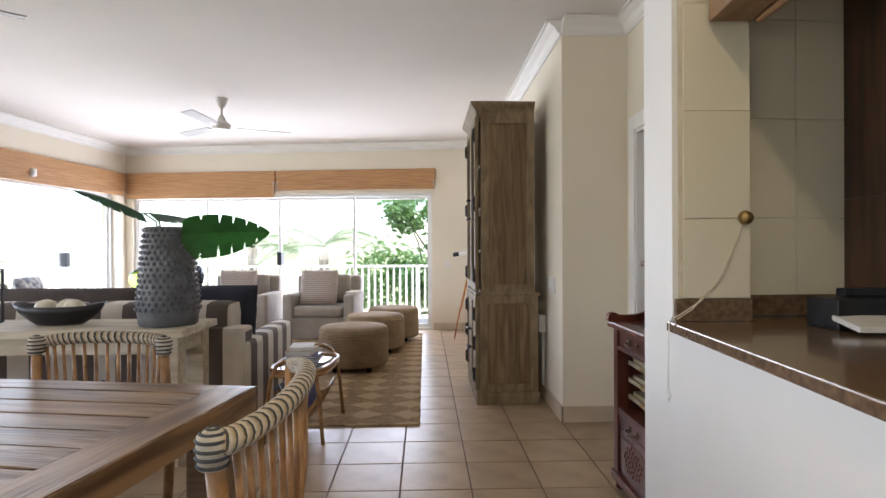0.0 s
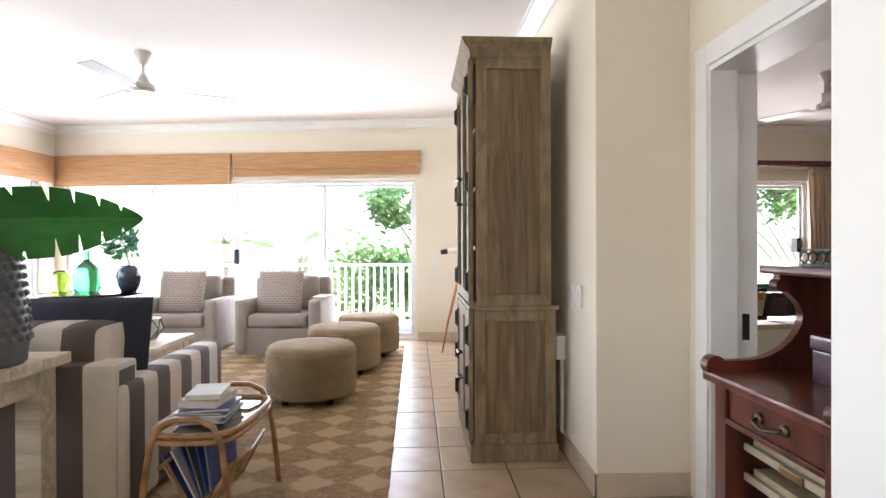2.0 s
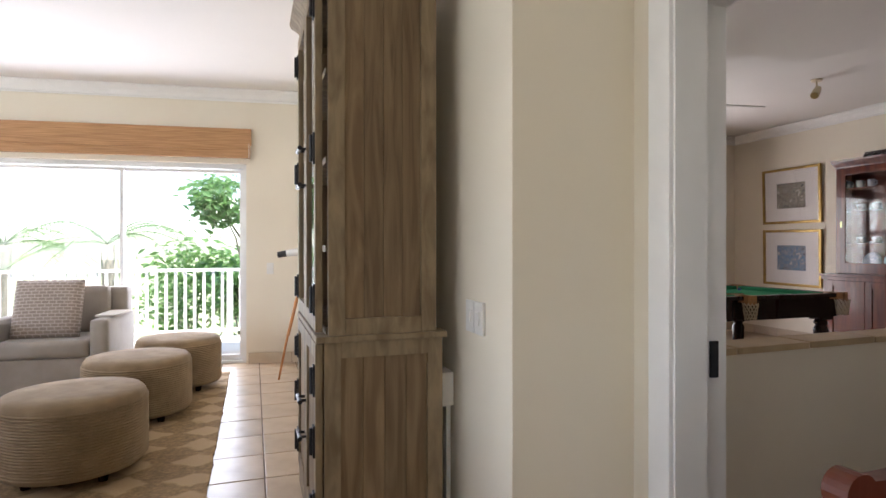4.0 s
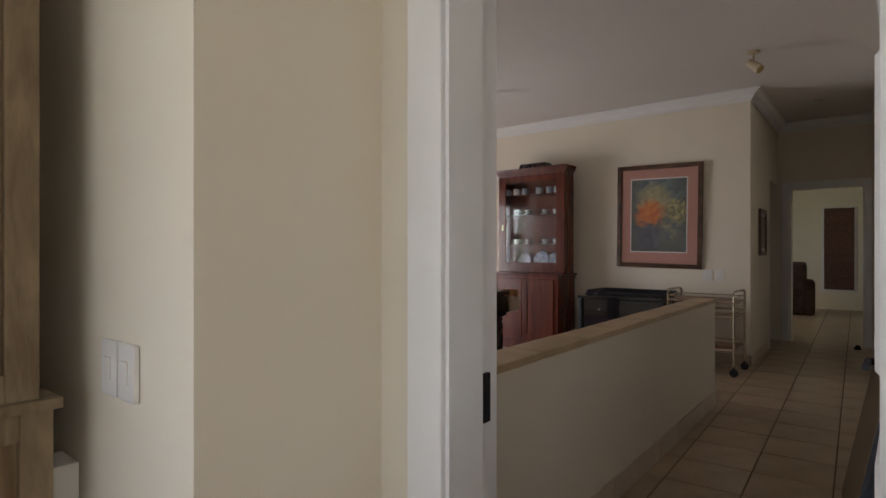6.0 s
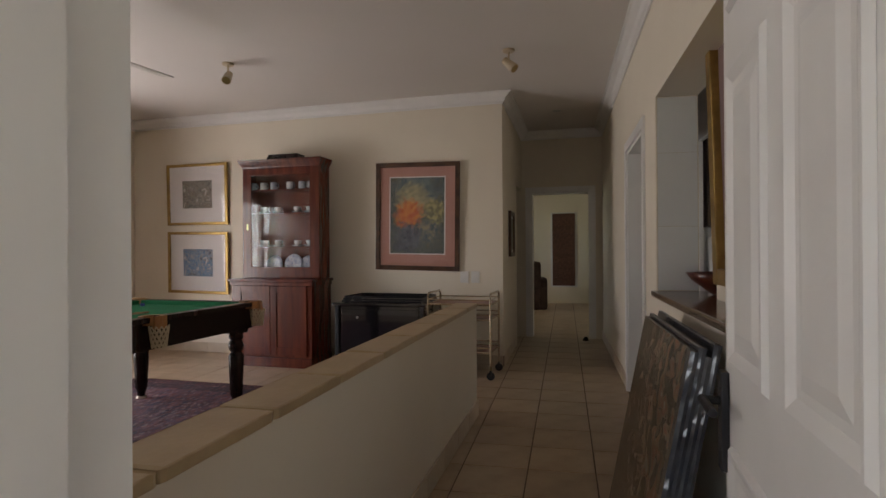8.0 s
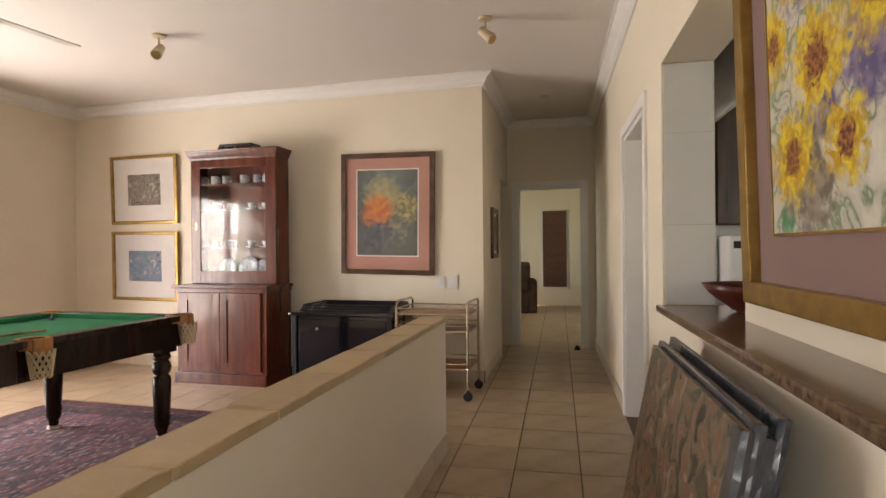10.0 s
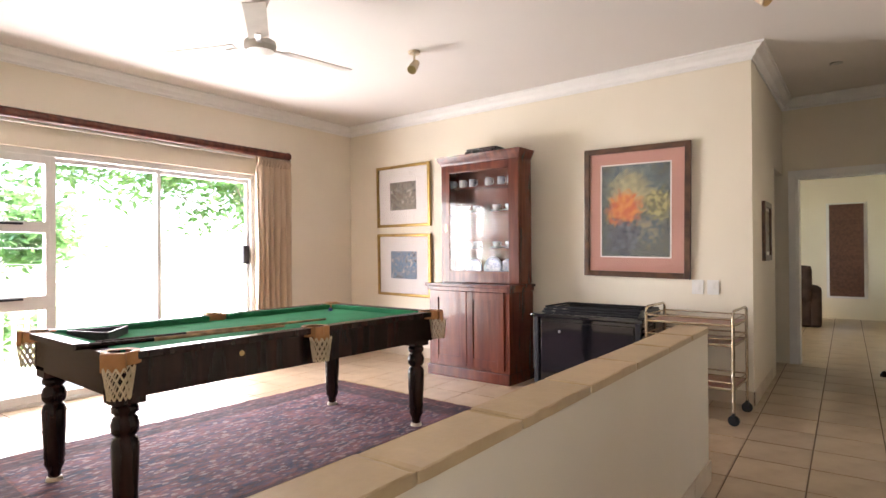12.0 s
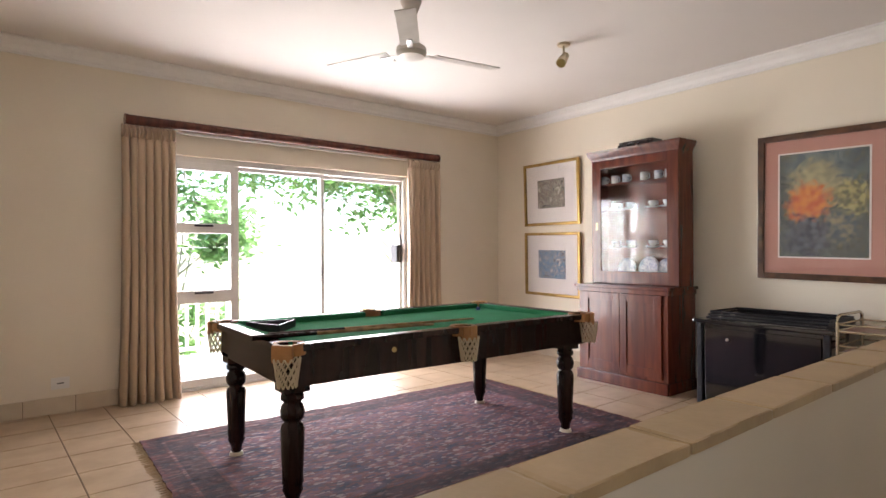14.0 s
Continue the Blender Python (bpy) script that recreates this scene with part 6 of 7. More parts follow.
tagged(ck, "small cube of blue chalk on the baize", "chalk")

# ---- persian rug ----
def persian(name):
    m = mat(name, (0.32, 0.125, 0.13), 0.95, (0.014, 0.012, 0.035), 4.5, 15, 1.0, 60, spots=0.8, stretch=(1, 2.4, 1))
    t, n = m.node_tree, m.node_tree.nodes
    b = n["Principled BSDF"]
    old = b.inputs["Base Color"].links[0].from_socket
    co = n.new("ShaderNodeTexCoord")
    vo = n.new("ShaderNodeTexVoronoi")
    vo.inputs["Scale"].default_value = 30
    mp = n.new("ShaderNodeMapping")
    mp.inputs["Scale"].default_value = (1.0, 2.2, 1)
    t.links.new(co.outputs["Object"], mp.inputs[0])
    t.links.new(mp.outputs[0], vo.inputs["Vector"])
    cr = n.new("ShaderNodeValToRGB")
    cr.color_ramp.interpolation = "CONSTANT"
    for k, (p, c) in enumerate(((0.0, (0.05, 0.045, 0.085)), (0.3, (0.19, 0.07, 0.075)), (0.55, (0.10, 0.032, 0.035)), (0.70, (0.045, 0.05, 0.11)), (0.86, (0.40, 0.30, 0.30)))):
        e = cr.color_ramp.elements[k] if k < 2 else cr.color_ramp.elements.new(p)
        e.position, e.color = p, (*c, 1)
    sp = n.new("ShaderNodeSeparateColor")
    t.links.new(vo.outputs["Color"], sp.inputs[0])
    t.links.new(sp.outputs[0], cr.inputs[0])
    mx = n.new("ShaderNodeMix")
    mx.data_type = "RGBA"
    mx.inputs[0].default_value = 0.45
    t.links.new(old, mx.inputs[6])
    t.links.new(cr.outputs[0], mx.inputs[7])
    # border bands
    sep = n.new("ShaderNodeSeparateXYZ")
    t.links.new(co.outputs["Object"], sep.inputs[0])
    edge = None
    for ax, half in ((0, 1.495), (1, 0.95)):
        ab = n.new("ShaderNodeMath")
        ab.operation = "ABSOLUTE"
        t.links.new(sep.outputs[ax], ab.inputs[0])
        su = n.new("ShaderNodeMath")
        su.operation = "SUBTRACT"
        su.inputs[0].default_value = half
        t.links.new(ab.outputs[0], su.inputs[1])
        if edge is None:
            edge = su
        else:
            mn = n.new("ShaderNodeMath")
            mn.operation = "MINIMUM"
            t.links.new(edge.outputs[0], mn.inputs[0])
            t.links.new(su.outputs[0], mn.inputs[1])
            edge = mn
    br = n.new("ShaderNodeValToRGB")
    br.color_ramp.interpolation = "CONSTANT"
    for k, (p, c) in enumerate(((0.0, (0.30, 0.10, 0.08)), (0.03, (0.16, 0.06, 0.06)), (0.11, (0.42, 0.32, 0.27)), (0.13, (0.09, 0.045, 0.07)), (0.27, (0.40, 0.28, 0.23)), (0.29, (0.5, 0.5, 0.5)))):
        e = br.color_ramp.elements[k] if k < 2 else br.color_ramp.elements.new(p)
        e.position, e.color = p, (*c, 1)
    t.links.new(edge.outputs[0], br.inputs[0])
    ov = n.new("ShaderNodeMix")
    ov.data_type, ov.blend_type = "RGBA", "OVERLAY"
    ov.inputs[0].default_value = 0.75
    t.links.new(mx.outputs[2], ov.inputs[6])
    t.links.new(br.outputs[0], ov.inputs[7])
    t.links.new(ov.outputs[2], b.inputs["Base Color"])
    return m


def pile_rug(name, cx, cy, w, l, material, label):
    b = bmesh.new()
    nx, ny = 90, 60
    top = [[b.verts.new((-w / 2 + w * i / nx + (0.01 * noise.noise((j * 0.5, 1.3, cx)) if i in (0, nx) else 0), -l / 2 + l * j / ny + (0.01 * noise.noise((i * 0.5, 4.4, cy)) if j in (0, ny) else 0),
                         0.012 + 0.0045 * noise.noise((i * 0.4, j * 0.7, 2)))) for i in range(nx + 1)] for j in range(ny + 1)]
    for j in range(ny):
        for i in range(nx):
            b.faces.new((top[j][i], top[j][i + 1], top[j + 1][i + 1], top[j + 1][i]))
    ext = bmesh.ops.extrude_face_region(b, geom=b.faces[:])
    for v in [g for g in ext["geom"] if isinstance(g, bmesh.types.BMVert)]:
        v.co.z = 0.0005
    bmesh.ops.recalc_face_normals(b, faces=b.faces[:])
    r = thing("rug", pose(cx, cy, 0), label, "rug")
    part("field", b, material, r)
    fr = bmesh.new()
    for s in (-1, 1):
        for k in range(130):
            y = -l / 2 + l * (k + 0.5) / 130
            rod(fr, (s * (w / 2 - 0.004), y, 0.006), (s * (w / 2 + 0.045 + random.uniform(-0.012, 0.012)), y + random.uniform(-0.012, 0.012), 0.004), 0.0025, 0.0015, 4)
    tagged(part("fringe", fr, LASH_C, r, "worn cream fringe"), kind="stuff")
    return r


pile_rug("rug", 4.72, 8.0, 2.98, 1.9, persian("red_and_indigo_persian_wool"), "worn red and indigo persian rug under the pool table")


# ---- dresser with cups ----
hx0, hx1, hy0, hy1 = 7.02, 7.47, 7.53, 8.49
ht = thing("dresser", pose(0, 0, 0), "glazed red mahogany dresser with cups on its shelves", "dresser")
part("plinth", boxed(hx0 - 0.01, hx1, hy0 - 0.01, hy1 + 0.01, 0.0, 0.10, 0.006), MAHOGANY, ht)
part("lower_body", boxed(hx0 + 0.02, hx1, hy0, hy1, 0.10, 0.85, 0.004), MAHOGANY, ht)
part("worktop", boxed(hx0 - 0.02, hx1, hy0 - 0.03, hy1 + 0.03, 0.894, 0.922, 0.008), MAHOGANY, ht)
part("waist", boxed(hx0 + 0.0, hx1, hy0 - 0.012, hy1 + 0.012, 0.852, 0.893, 0.006), MAHOGANY, ht)
for k in range(2):
    y0, y1 = hy0 + 0.05 + (hy1 - hy0 - 0.1) * k / 2, hy0 + 0.05 + (hy1 - hy0 - 0.1) * (k + 1) / 2
    b = bmesh.new()
    s = 0.075
    for ya, yb, za, zb in ((y0 + 0.003, y0 + s, 0.13, 0.85), (y1 - s, y1 - 0.003, 0.13, 0.85), (y0 + s, y1 - s, 0.78, 0.85), (y0 + s, y1 - s, 0.13, 0.21)):
        box(b, hx0 + 0.0, hx0 + 0.0195, ya, yb, za, zb, 0.003)
    dd = part("lower_door", b, MAHOGANY, ht)
    part("door_board", boxed(hx0 + 0.011, hx0 + 0.0195, y0 + s, y1 - s, 0.21, 0.78), MAHOGANY, dd)
ux0 = 7.235
uy0, uy1 = hy0 + 0.015, hy1 - 0.005
b = bmesh.new()
box(b, ux0 + 0.02, hx1, uy0, uy0 + 0.025, 0.923, 2.13)
box(b, ux0 + 0.02, hx1, uy1 - 0.025, uy1, 0.923, 2.13)
box(b, ux0 + 0.02, hx1, uy0 + 0.025, uy1 - 0.025, 2.10, 2.13)
box(b, ux0 + 0.02, hx1, uy0 + 0.025, uy1 - 0.025, 0.923, 0.965)
box(b, hx1 - 0.015, hx1, uy0 + 0.025, uy1 - 0.025, 0.965, 2.10)
part("upper_case", b, MAHOGANY, ht)
gd = None
for nm, ya, yb, za, zb in (("glazed_door", uy0, uy0 + 0.115, 0.926, 2.128), ("stile", uy1 - 0.105, uy1, 0.926, 2.128), ("rail", uy0 + 0.115, uy1 - 0.105, 2.05, 2.128), ("rail", uy0 + 0.115, uy1 - 0.105, 0.926, 1.045)):
    piece = part(nm, boxed(ux0, ux0 + 0.0195, ya, yb, za, zb, 0.003), MAHOGANY, gd or ht)
    gd = gd or piece
gp = part("door_glass", boxed(ux0 + 0.006, ux0 + 0.010, uy0 + 0.115, uy1 - 0.105, 1.045, 2.05), CLEAR, gd)
gp.visible_shadow = False
part("escutcheon", boxed(ux0 - 0.004, ux0, uy1 - 0.07, uy1 - 0.05, 1.45, 1.52, 0.002), BRASS, gd, "brass key plate")
cr = bmesh.new()
rg = []
for z, o in ((2.13, 0.0), (2.15, 0.008), (2.175, 0.022), (2.20, 0.034), (2.222, 0.038)):
    rg.append([cr.verts.new(p) for p in ((ux0 - o, uy0 - o, z), (hx1, uy0 - o, z), (hx1, uy1 + o, z), (ux0 - o, uy1 + o, z))])
for lo, hi in zip(rg, rg[1:]):
    for k in range(4):
        cr.faces.new((lo[k], lo[(k + 1) % 4], hi[(k + 1) % 4], hi[k]))
cr.faces.new(rg[-1])
cr.faces.new(rg[0][::-1])
part("crown", cr, MAHOGANY, ht)
CHINA = mat("white_china", (0.72, 0.71, 0.68), 0.15, (0.55, 0.57, 0.62), 30, 3)
BLUECHINA = mat("blue_and_white_china", (0.60, 0.61, 0.64), 0.15, (0.26, 0.30, 0.40), 40, 4)
for z in (1.25, 1.62, 1.88):
    part("shelf", boxed(ux0 + 0.03, hx1 - 0.016, uy0 + 0.026, uy1 - 0.026, z, z + 0.018), MAHOGANY, ht)
cup_prof = [(0.018, 0.0), (0.022, 0.004), (0.034, 0.025), (0.04, 0.052), (0.037, 0.052), (0.03, 0.026), (0.016, 0.008)]
sau_prof = [(0.03, 0.0), (0.05, 0.006), (0.066, 0.014), (0.066, 0.016), (0.05, 0.009), (0.02, 0.004)]
mug_prof = [(0.034, 0.0), (0.036, 0.004), (0.036, 0.085), (0.032, 0.085), (0.032, 0.01)]
yc = (uy0 + uy1) / 2
for z in (1.268, 1.638):
    for y in (uy0 + 0.18, uy0 + 0.33, yc + 0.1, uy1 - 0.2):
        sc = part("saucer", lathe(sau_prof, 20), CHINA, smooth=True)
        sc.matrix_world = pose(7.35, y, z)
        tagged(sc, "white china saucer under a cup in the dresser", "saucer", "china in the dresser")
        cu = thing("teacup", pose(7.35, y, z + 0.0165), "small white china teacup on its saucer in the dresser", "cup", "china in the dresser")
        part("cup_body", lathe(cup_prof, 20), CHINA, cu, smooth=True)
        part("cup_handle", tube([(0, -0.036, 0.042), (0, -0.055, 0.04), (0, -0.056, 0.022), (0, -0.032, 0.016)], 0.004, 6), CHINA, cu, smooth=True)
for k, y in enumerate((uy0 + 0.16, uy0 + 0.27, uy0 + 0.42, uy0 + 0.62, uy0 + 0.75, uy0 + 0.88)):
    mgm = thing("mug", pose(7.35, y, 1.898), "blue and white china mug on the top shelf", "mug", "china in the dresser")
    part("mug_body", lathe(mug_prof, 20), BLUECHINA if k % 2 else CHINA, mgm, smooth=True)
    part("mug_handle", tube([(0, -0.035, 0.07), (0, -0.058, 0.065), (0, -0.058, 0.03), (0, -0.035, 0.022)], 0.005, 6), CHINA, mgm, smooth=True)
for y, r in ((uy0 + 0.22, 0.10), (uy0 + 0.40, 0.11), (uy1 - 0.3, 0.1)):
    pl = part("plate", lathe([(r * 0.4, 0.0), (r * 0.6, 0.004), (r, 0.016), (r, 0.02), (r * 0.6, 0.009), (0.01, 0.006)], 28), BLUECHINA, smooth=True)
    pl.matrix_world = pose(7.405, y, 0.967 + r * 0.98, 0, -78, 0)
    tagged(pl, "blue and white plate leaning in the dresser", "plate", "china in the dresser")
wb = thing("wooden_case", pose(7.345, 8.0, 2.2225), "small dark wooden case on top of the dresser", "case")
part("body", boxed(-0.09, 0.09, -0.19, 0.19, 0, 0.035, 0.004), DARKWOOD, wb)
part("lid", boxed(-0.085, 0.085, -0.18, 0.18, 0.036, 0.06, 0.01), DARKWOOD, wb)

# ---- pictures ----
GILT = mat("gilt_frame", (0.42, 0.27, 0.08), 0.35, (0.30, 0.19, 0.06), 14, 5, 0.3, 60, metal=0.7)
BROWNFRAME = wood("dark_walnut_frame", (0.04, 0.016, 0.008), (0.10, 0.045, 0.02), 0.35, (6, 6, 6), coat=0.2)
MAT_W = mat("cream_mount_card", (0.72, 0.68, 0.66), 0.85, (0.69, 0.65, 0.63), 5, 3, 0.1, 200)
MAT_P = mat("dusty_pink_mount_card", (0.46, 0.235, 0.195), 0.85, (0.43, 0.22, 0.18), 4, 3, 0.1, 200)
MAT_M = mat("mauve_mount_card", (0.25, 0.165, 0.155), 0.8, (0.225, 0.15, 0.14), 4, 3, 0.1, 200)


def painted(name, stops, scale, warp=2.0, rough=0.5):
    """A loose painting: bands of colour driven by warped noise."""
    m = bpy.data.materials.new(name)
    m.use_nodes = True
    t, n = m.node_tree, m.node_tree.nodes
    co = n.new("ShaderNodeTexCoord")
    nz = n.new("ShaderNodeTexNoise")
    nz.inputs["Scale"].default_value, nz.inputs["Detail"].default_value, nz.inputs["Distortion"].default_value = scale, 7, warp
    t.links.new(co.outputs["Object"], nz.inputs["Vector"])
    cr = n.new("ShaderNodeValToRGB")
    for k, (p, c) in enumerate(stops):
        e = cr.color_ramp.elements[k] if k < 2 else cr.color_ramp.elements.new(p)
        e.position, e.color = p, (*c, 1)
    t.links.new(nz.outputs[0], cr.inputs[0])
    t.links.new(cr.outputs[0], n["Principled BSDF"].inputs["Base Color"])
    n["Principled BSDF"].inputs["Roughness"].default_value = rough
    return m


def picture(m, w, h, bar, mount, art, frame_mat, mount_mat, art_mat, label, depth=0.03, glazed=True, group=""):
    """A framed picture; local x across, z up, it faces local -y. art: width, height, lift."""
    p = thing("picture", m, label, "picture", group)
    b = bmesh.new()
    box(b, -w / 2, -w / 2 + bar, -depth, 0, -h / 2, h / 2, 0.006)
    box(b, w / 2 - bar, w / 2, -depth, 0, -h / 2, h / 2, 0.006)
    box(b, -w / 2 + bar, w / 2 - bar, -depth, 0, h / 2 - bar, h / 2, 0.006)
    box(b, -w / 2 + bar, w / 2 - bar, -depth, 0, -h / 2, -h / 2 + bar, 0.006)
    part("frame", b, frame_mat, p)
    part("mount", boxed(-w / 2 + bar, w / 2 - bar, -0.012, -0.004, -h / 2 + bar, h / 2 - bar), mount_mat, p)
    aw, ah, up = art
    if mount:
        b = bmesh.new()
        e = mount
        box(b, -aw / 2 - e, -aw / 2, -0.0165, -0.0125, up - ah / 2 - e, up + ah / 2 + e)
        box(b, aw / 2, aw / 2 + e, -0.0165, -0.0125, up - ah / 2 - e, up + ah / 2 + e)
        box(b, -aw / 2, aw / 2, -0.0165, -0.0125, up + ah / 2, up + ah / 2 + e)
        box(b, -aw / 2, aw / 2, -0.0165, -0.0125, up - ah / 2 - e, up - ah / 2)
        part("inner_mount", b, MAT_W, p)
    part("art", boxed(-aw / 2, aw / 2, -0.0165, -0.0125, up - ah / 2, up + ah / 2), art_mat, p)
    if glazed:
        g = part("glazing", boxed(-w / 2 + bar, w / 2 - bar, -0.021, -0.019, -h / 2 + bar, h / 2 - bar), CLEAR, p)
        g.visible_shadow = False
    return p


east_m = lambda y, z, lean=2.0: Matrix.Translation((7.634 - 0.6 * math.sin(radians(lean)), y, z)) @ Matrix.Rotation(radians(-90), 4, "Z") @ Matrix.Rotation(radians(lean), 4, "X")


def masked_paint(m, patches):
    """Loose patches of paint over a ground: (x, z, radius, noise scale, dark colour, light colour)."""
    t, n = m.node_tree, m.node_tree.nodes
    bs = n["Principled BSDF"]
    co = n.new("ShaderNodeTexCoord")
    for x, z, r, sc, ca, cb in patches:
        old = bs.inputs["Base Color"].links[0].from_socket
        mp = n.new("ShaderNodeMapping")
        mp.inputs["Location"].default_value = (-x / r, 0, -z / r)
        mp.inputs["Scale"].default_value = (1 / r, 0, 1 / r)
        t.links.new(co.outputs["Object"], mp.inputs[0])
        ln = n.new("ShaderNodeVectorMath")
        ln.operation = "LENGTH"
        t.links.new(mp.outputs[0], ln.inputs[0])
        nz = n.new("ShaderNodeTexNoise")
        nz.inputs["Scale"].default_value, nz.inputs["Detail"].default_value, nz.inputs["Distortion"].default_value = sc, 6, 1.5
        t.links.new(co.outputs["Object"], nz.inputs["Vector"])
        ad = n.new("ShaderNodeMath")
        ad.operation = "MULTIPLY_ADD"
        ad.inputs[1].default_value = 1.6
        t.links.new(nz.outputs[0], ad.inputs[0])
        t.links.new(ln.outputs["Value"], ad.inputs[2])
        rg = n.new("ShaderNodeMapRange")
        rg.inputs[1].default_value, rg.inputs[2].default_value = 1.75, 1.35
        t.links.new(ad.outputs[0], rg.inputs[0])
        col = n.new("ShaderNodeMix")
        col.data_type = "RGBA"
        col.inputs[6].default_value, col.inputs[7].default_value = (*ca, 1), (*cb, 1)
        n2 = n.new("ShaderNodeTexNoise")
        n2.inputs["Scale"].default_value = sc * 2.2
        t.links.new(co.outputs["Object"], n2.inputs["Vector"])
        r2 = n.new("ShaderNodeMapRange")
        r2.inputs[1].default_value, r2.inputs[2].default_value = 0.4, 0.62
        t.links.new(n2.outputs[0], r2.inputs[0])
        t.links.new(r2.outputs[0], col.inputs[0])
        mx = n.new("ShaderNodeMix")
        mx.data_type = "RGBA"
        t.links.new(rg.outputs[0], mx.inputs[0])
        t.links.new(old, mx.inputs[6])
        t.links.new(col.outputs[2], mx.inputs[7])
        t.links.new(mx.outputs[2], bs.inputs["Base Color"])
    return m


LAND = masked_paint(painted("dusky_landscape_paint", ((0.30, (0.02, 0.03, 0.04)), (0.42, (0.04, 0.06, 0.06)), (0.50, (0.10, 0.12, 0.11)), (0.57, (0.035, 0.045, 0.04)), (0.68, (0.16, 0.15, 0.08))), 7, 2.5),
                    [(0.0, 0.34, 0.32, 7, (0.05, 0.08, 0.10), (0.13, 0.17, 0.17)), (-0.05, 0.17, 0.24, 8, (0.20, 0.20, 0.12), (0.34, 0.31, 0.17)), (-0.10, 0.02, 0.20, 9, (0.42, 0.08, 0.02), (0.55, 0.20, 0.03)), (0.20, 0.05, 0.17, 14, (0.12, 0.12, 0.06), (0.36, 0.32, 0.13)), (0.12, -0.16, 0.16, 12, (0.05, 0.08, 0.10), (0.24, 0.21, 0.13)), (-0.12, -0.24, 0.20, 12, (0.02, 0.03, 0.05), (0.10, 0.12, 0.15))])
p1 = picture(east_m(6.568, 1.585, 1.2) @ Matrix.Rotation(radians(1.1), 4, "Y"), 0.953, 1.17, 0.05, 0.012, (0.615, 0.82, 0.01), BROWNFRAME, MAT_P, LAND,
             "abstract landscape painting in a pink mount and dark frame", glazed=True)
picture(east_m(9.386, 1.915, 1.5), 0.865, 0.745, 0.034, 0.0, (0.42, 0.335, 0.0), GILT, MAT_W, painted("grey_figured_print", ((0.34, (0.05, 0.05, 0.045)), (0.43, (0.32, 0.29, 0.25)), (0.47, (0.12, 0.12, 0.105)), (0.52, (0.20, 0.14, 0.10)), (0.57, (0.18, 0.18, 0.14)), (0.64, (0.45, 0.41, 0.35))), 12, 1.6), "mottled grey-green print in a gilt frame", group="gilt framed prints")
picture(east_m(9.378, 1.083, 1.5) @ Matrix.Rotation(radians(0.8), 4, "Y"), 0.86, 0.75, 0.034, 0.0, (0.42, 0.33, 0.0), GILT, MAT_W, painted("blue_figured_print", ((0.34, (0.05, 0.06, 0.08)), (0.43, (0.32, 0.31, 0.33)), (0.47, (0.08, 0.15, 0.24)), (0.52, (0.10, 0.20, 0.32)), (0.57, (0.17, 0.15, 0.17)), (0.64, (0.45, 0.42, 0.41))), 12, 1.6), "mottled blue print in a gilt frame", group="gilt framed prints")
sm = Matrix.Translation((8.35, 5.668, 1.40)) @ Matrix.Rotation(radians(2.6), 4, "Z")
picture(sm, 0.44, 0.52, 0.05, 0.0, (0.28, 0.36, 0), BROWNFRAME, MAT_W, painted("dim_portrait_paint", ((0.4, (0.10, 0.08, 0.05)), (0.6, (0.26, 0.22, 0.16))), 6), "small dark framed picture in the passage", glazed=False)

# sunflowers over the hatch ledge
sun_m = RM @ Matrix.Translation((1.66, -0.166, 1.82)) @ Matrix.Rotation(radians(180), 4, "Z") @ Matrix.Rotation(radians(1.5), 4, "X")
FLOWERS = ((-0.375, -0.38, 0.14), (-0.21, -0.15, 0.15), (-0.49, -0.03, 0.12), (-0.07, -0.38, 0.11), (-0.30, 0.18, 0.15), (0.08, -0.05, 0.15), (0.30, -0.30, 0.14), (0.36, 0.10, 0.16), (0.05, 0.28, 0.14))
SUNF = masked_paint(painted("pale_ground_paint", ((0.34, (0.62, 0.60, 0.53)), (0.46, (0.50, 0.48, 0.42)), (0.52, (0.16, 0.24, 0.12)), (0.56, (0.55, 0.53, 0.48)), (0.66, (0.26, 0.22, 0.26))), 6, 1.2),
                    [(-0.17, -0.24, 0.09, 10, (0.09, 0.07, 0.20), (0.24, 0.20, 0.36)), (-0.25, -0.44, 0.13, 10, (0.14, 0.12, 0.09), (0.30, 0.26, 0.22)), (-0.42, -0.50, 0.07, 12, (0.04, 0.22, 0.10), (0.18, 0.34, 0.20)), (0.1, -0.10, 0.20, 10, (0.10, 0.08, 0.20), (0.22, 0.18, 0.32)), (-0.2, 0.2, 0.18, 10, (0.10, 0.08, 0.20), (0.30, 0.26, 0.36)), (0.25, 0.2, 0.16, 10, (0.05, 0.16, 0.05), (0.12, 0.28, 0.10)), (-0.3, -0.35, 0.2, 10, (0.16, 0.13, 0.10), (0.30, 0.26, 0.20))]
                    + [(x, z + 0.06, r * 1.15, 16, (0.50, 0.30, 0.01), (0.70, 0.54, 0.03)) for x, z, r in FLOWERS] + [(x, z + 0.06, r * 0.52, 26, (0.14, 0.04, 0.02), (0.36, 0.14, 0.03)) for x, z, r in FLOWERS])
sp = picture(sun_m, 1.50, 1.54, 0.075, 0.0, (1.06, 1.13, 0.03), GILT, MAT_M, SUNF, "large sunflower painting in a wide gilt frame above the ledge", depth=0.05, glazed=False)
for fx0, fx1, fz0, fz1 in ((-0.54, -0.53, -0.545, 0.605), (0.53, 0.54, -0.545, 0.605), (-0.53, 0.53, -0.545, -0.535), (-0.53, 0.53, 0.595, 0.605)):
    part("fillet", boxed(fx0, fx1, -0.020, -0.0125, fz0, fz1, 0.002), GILT, sp, "thin gilt inner edge")
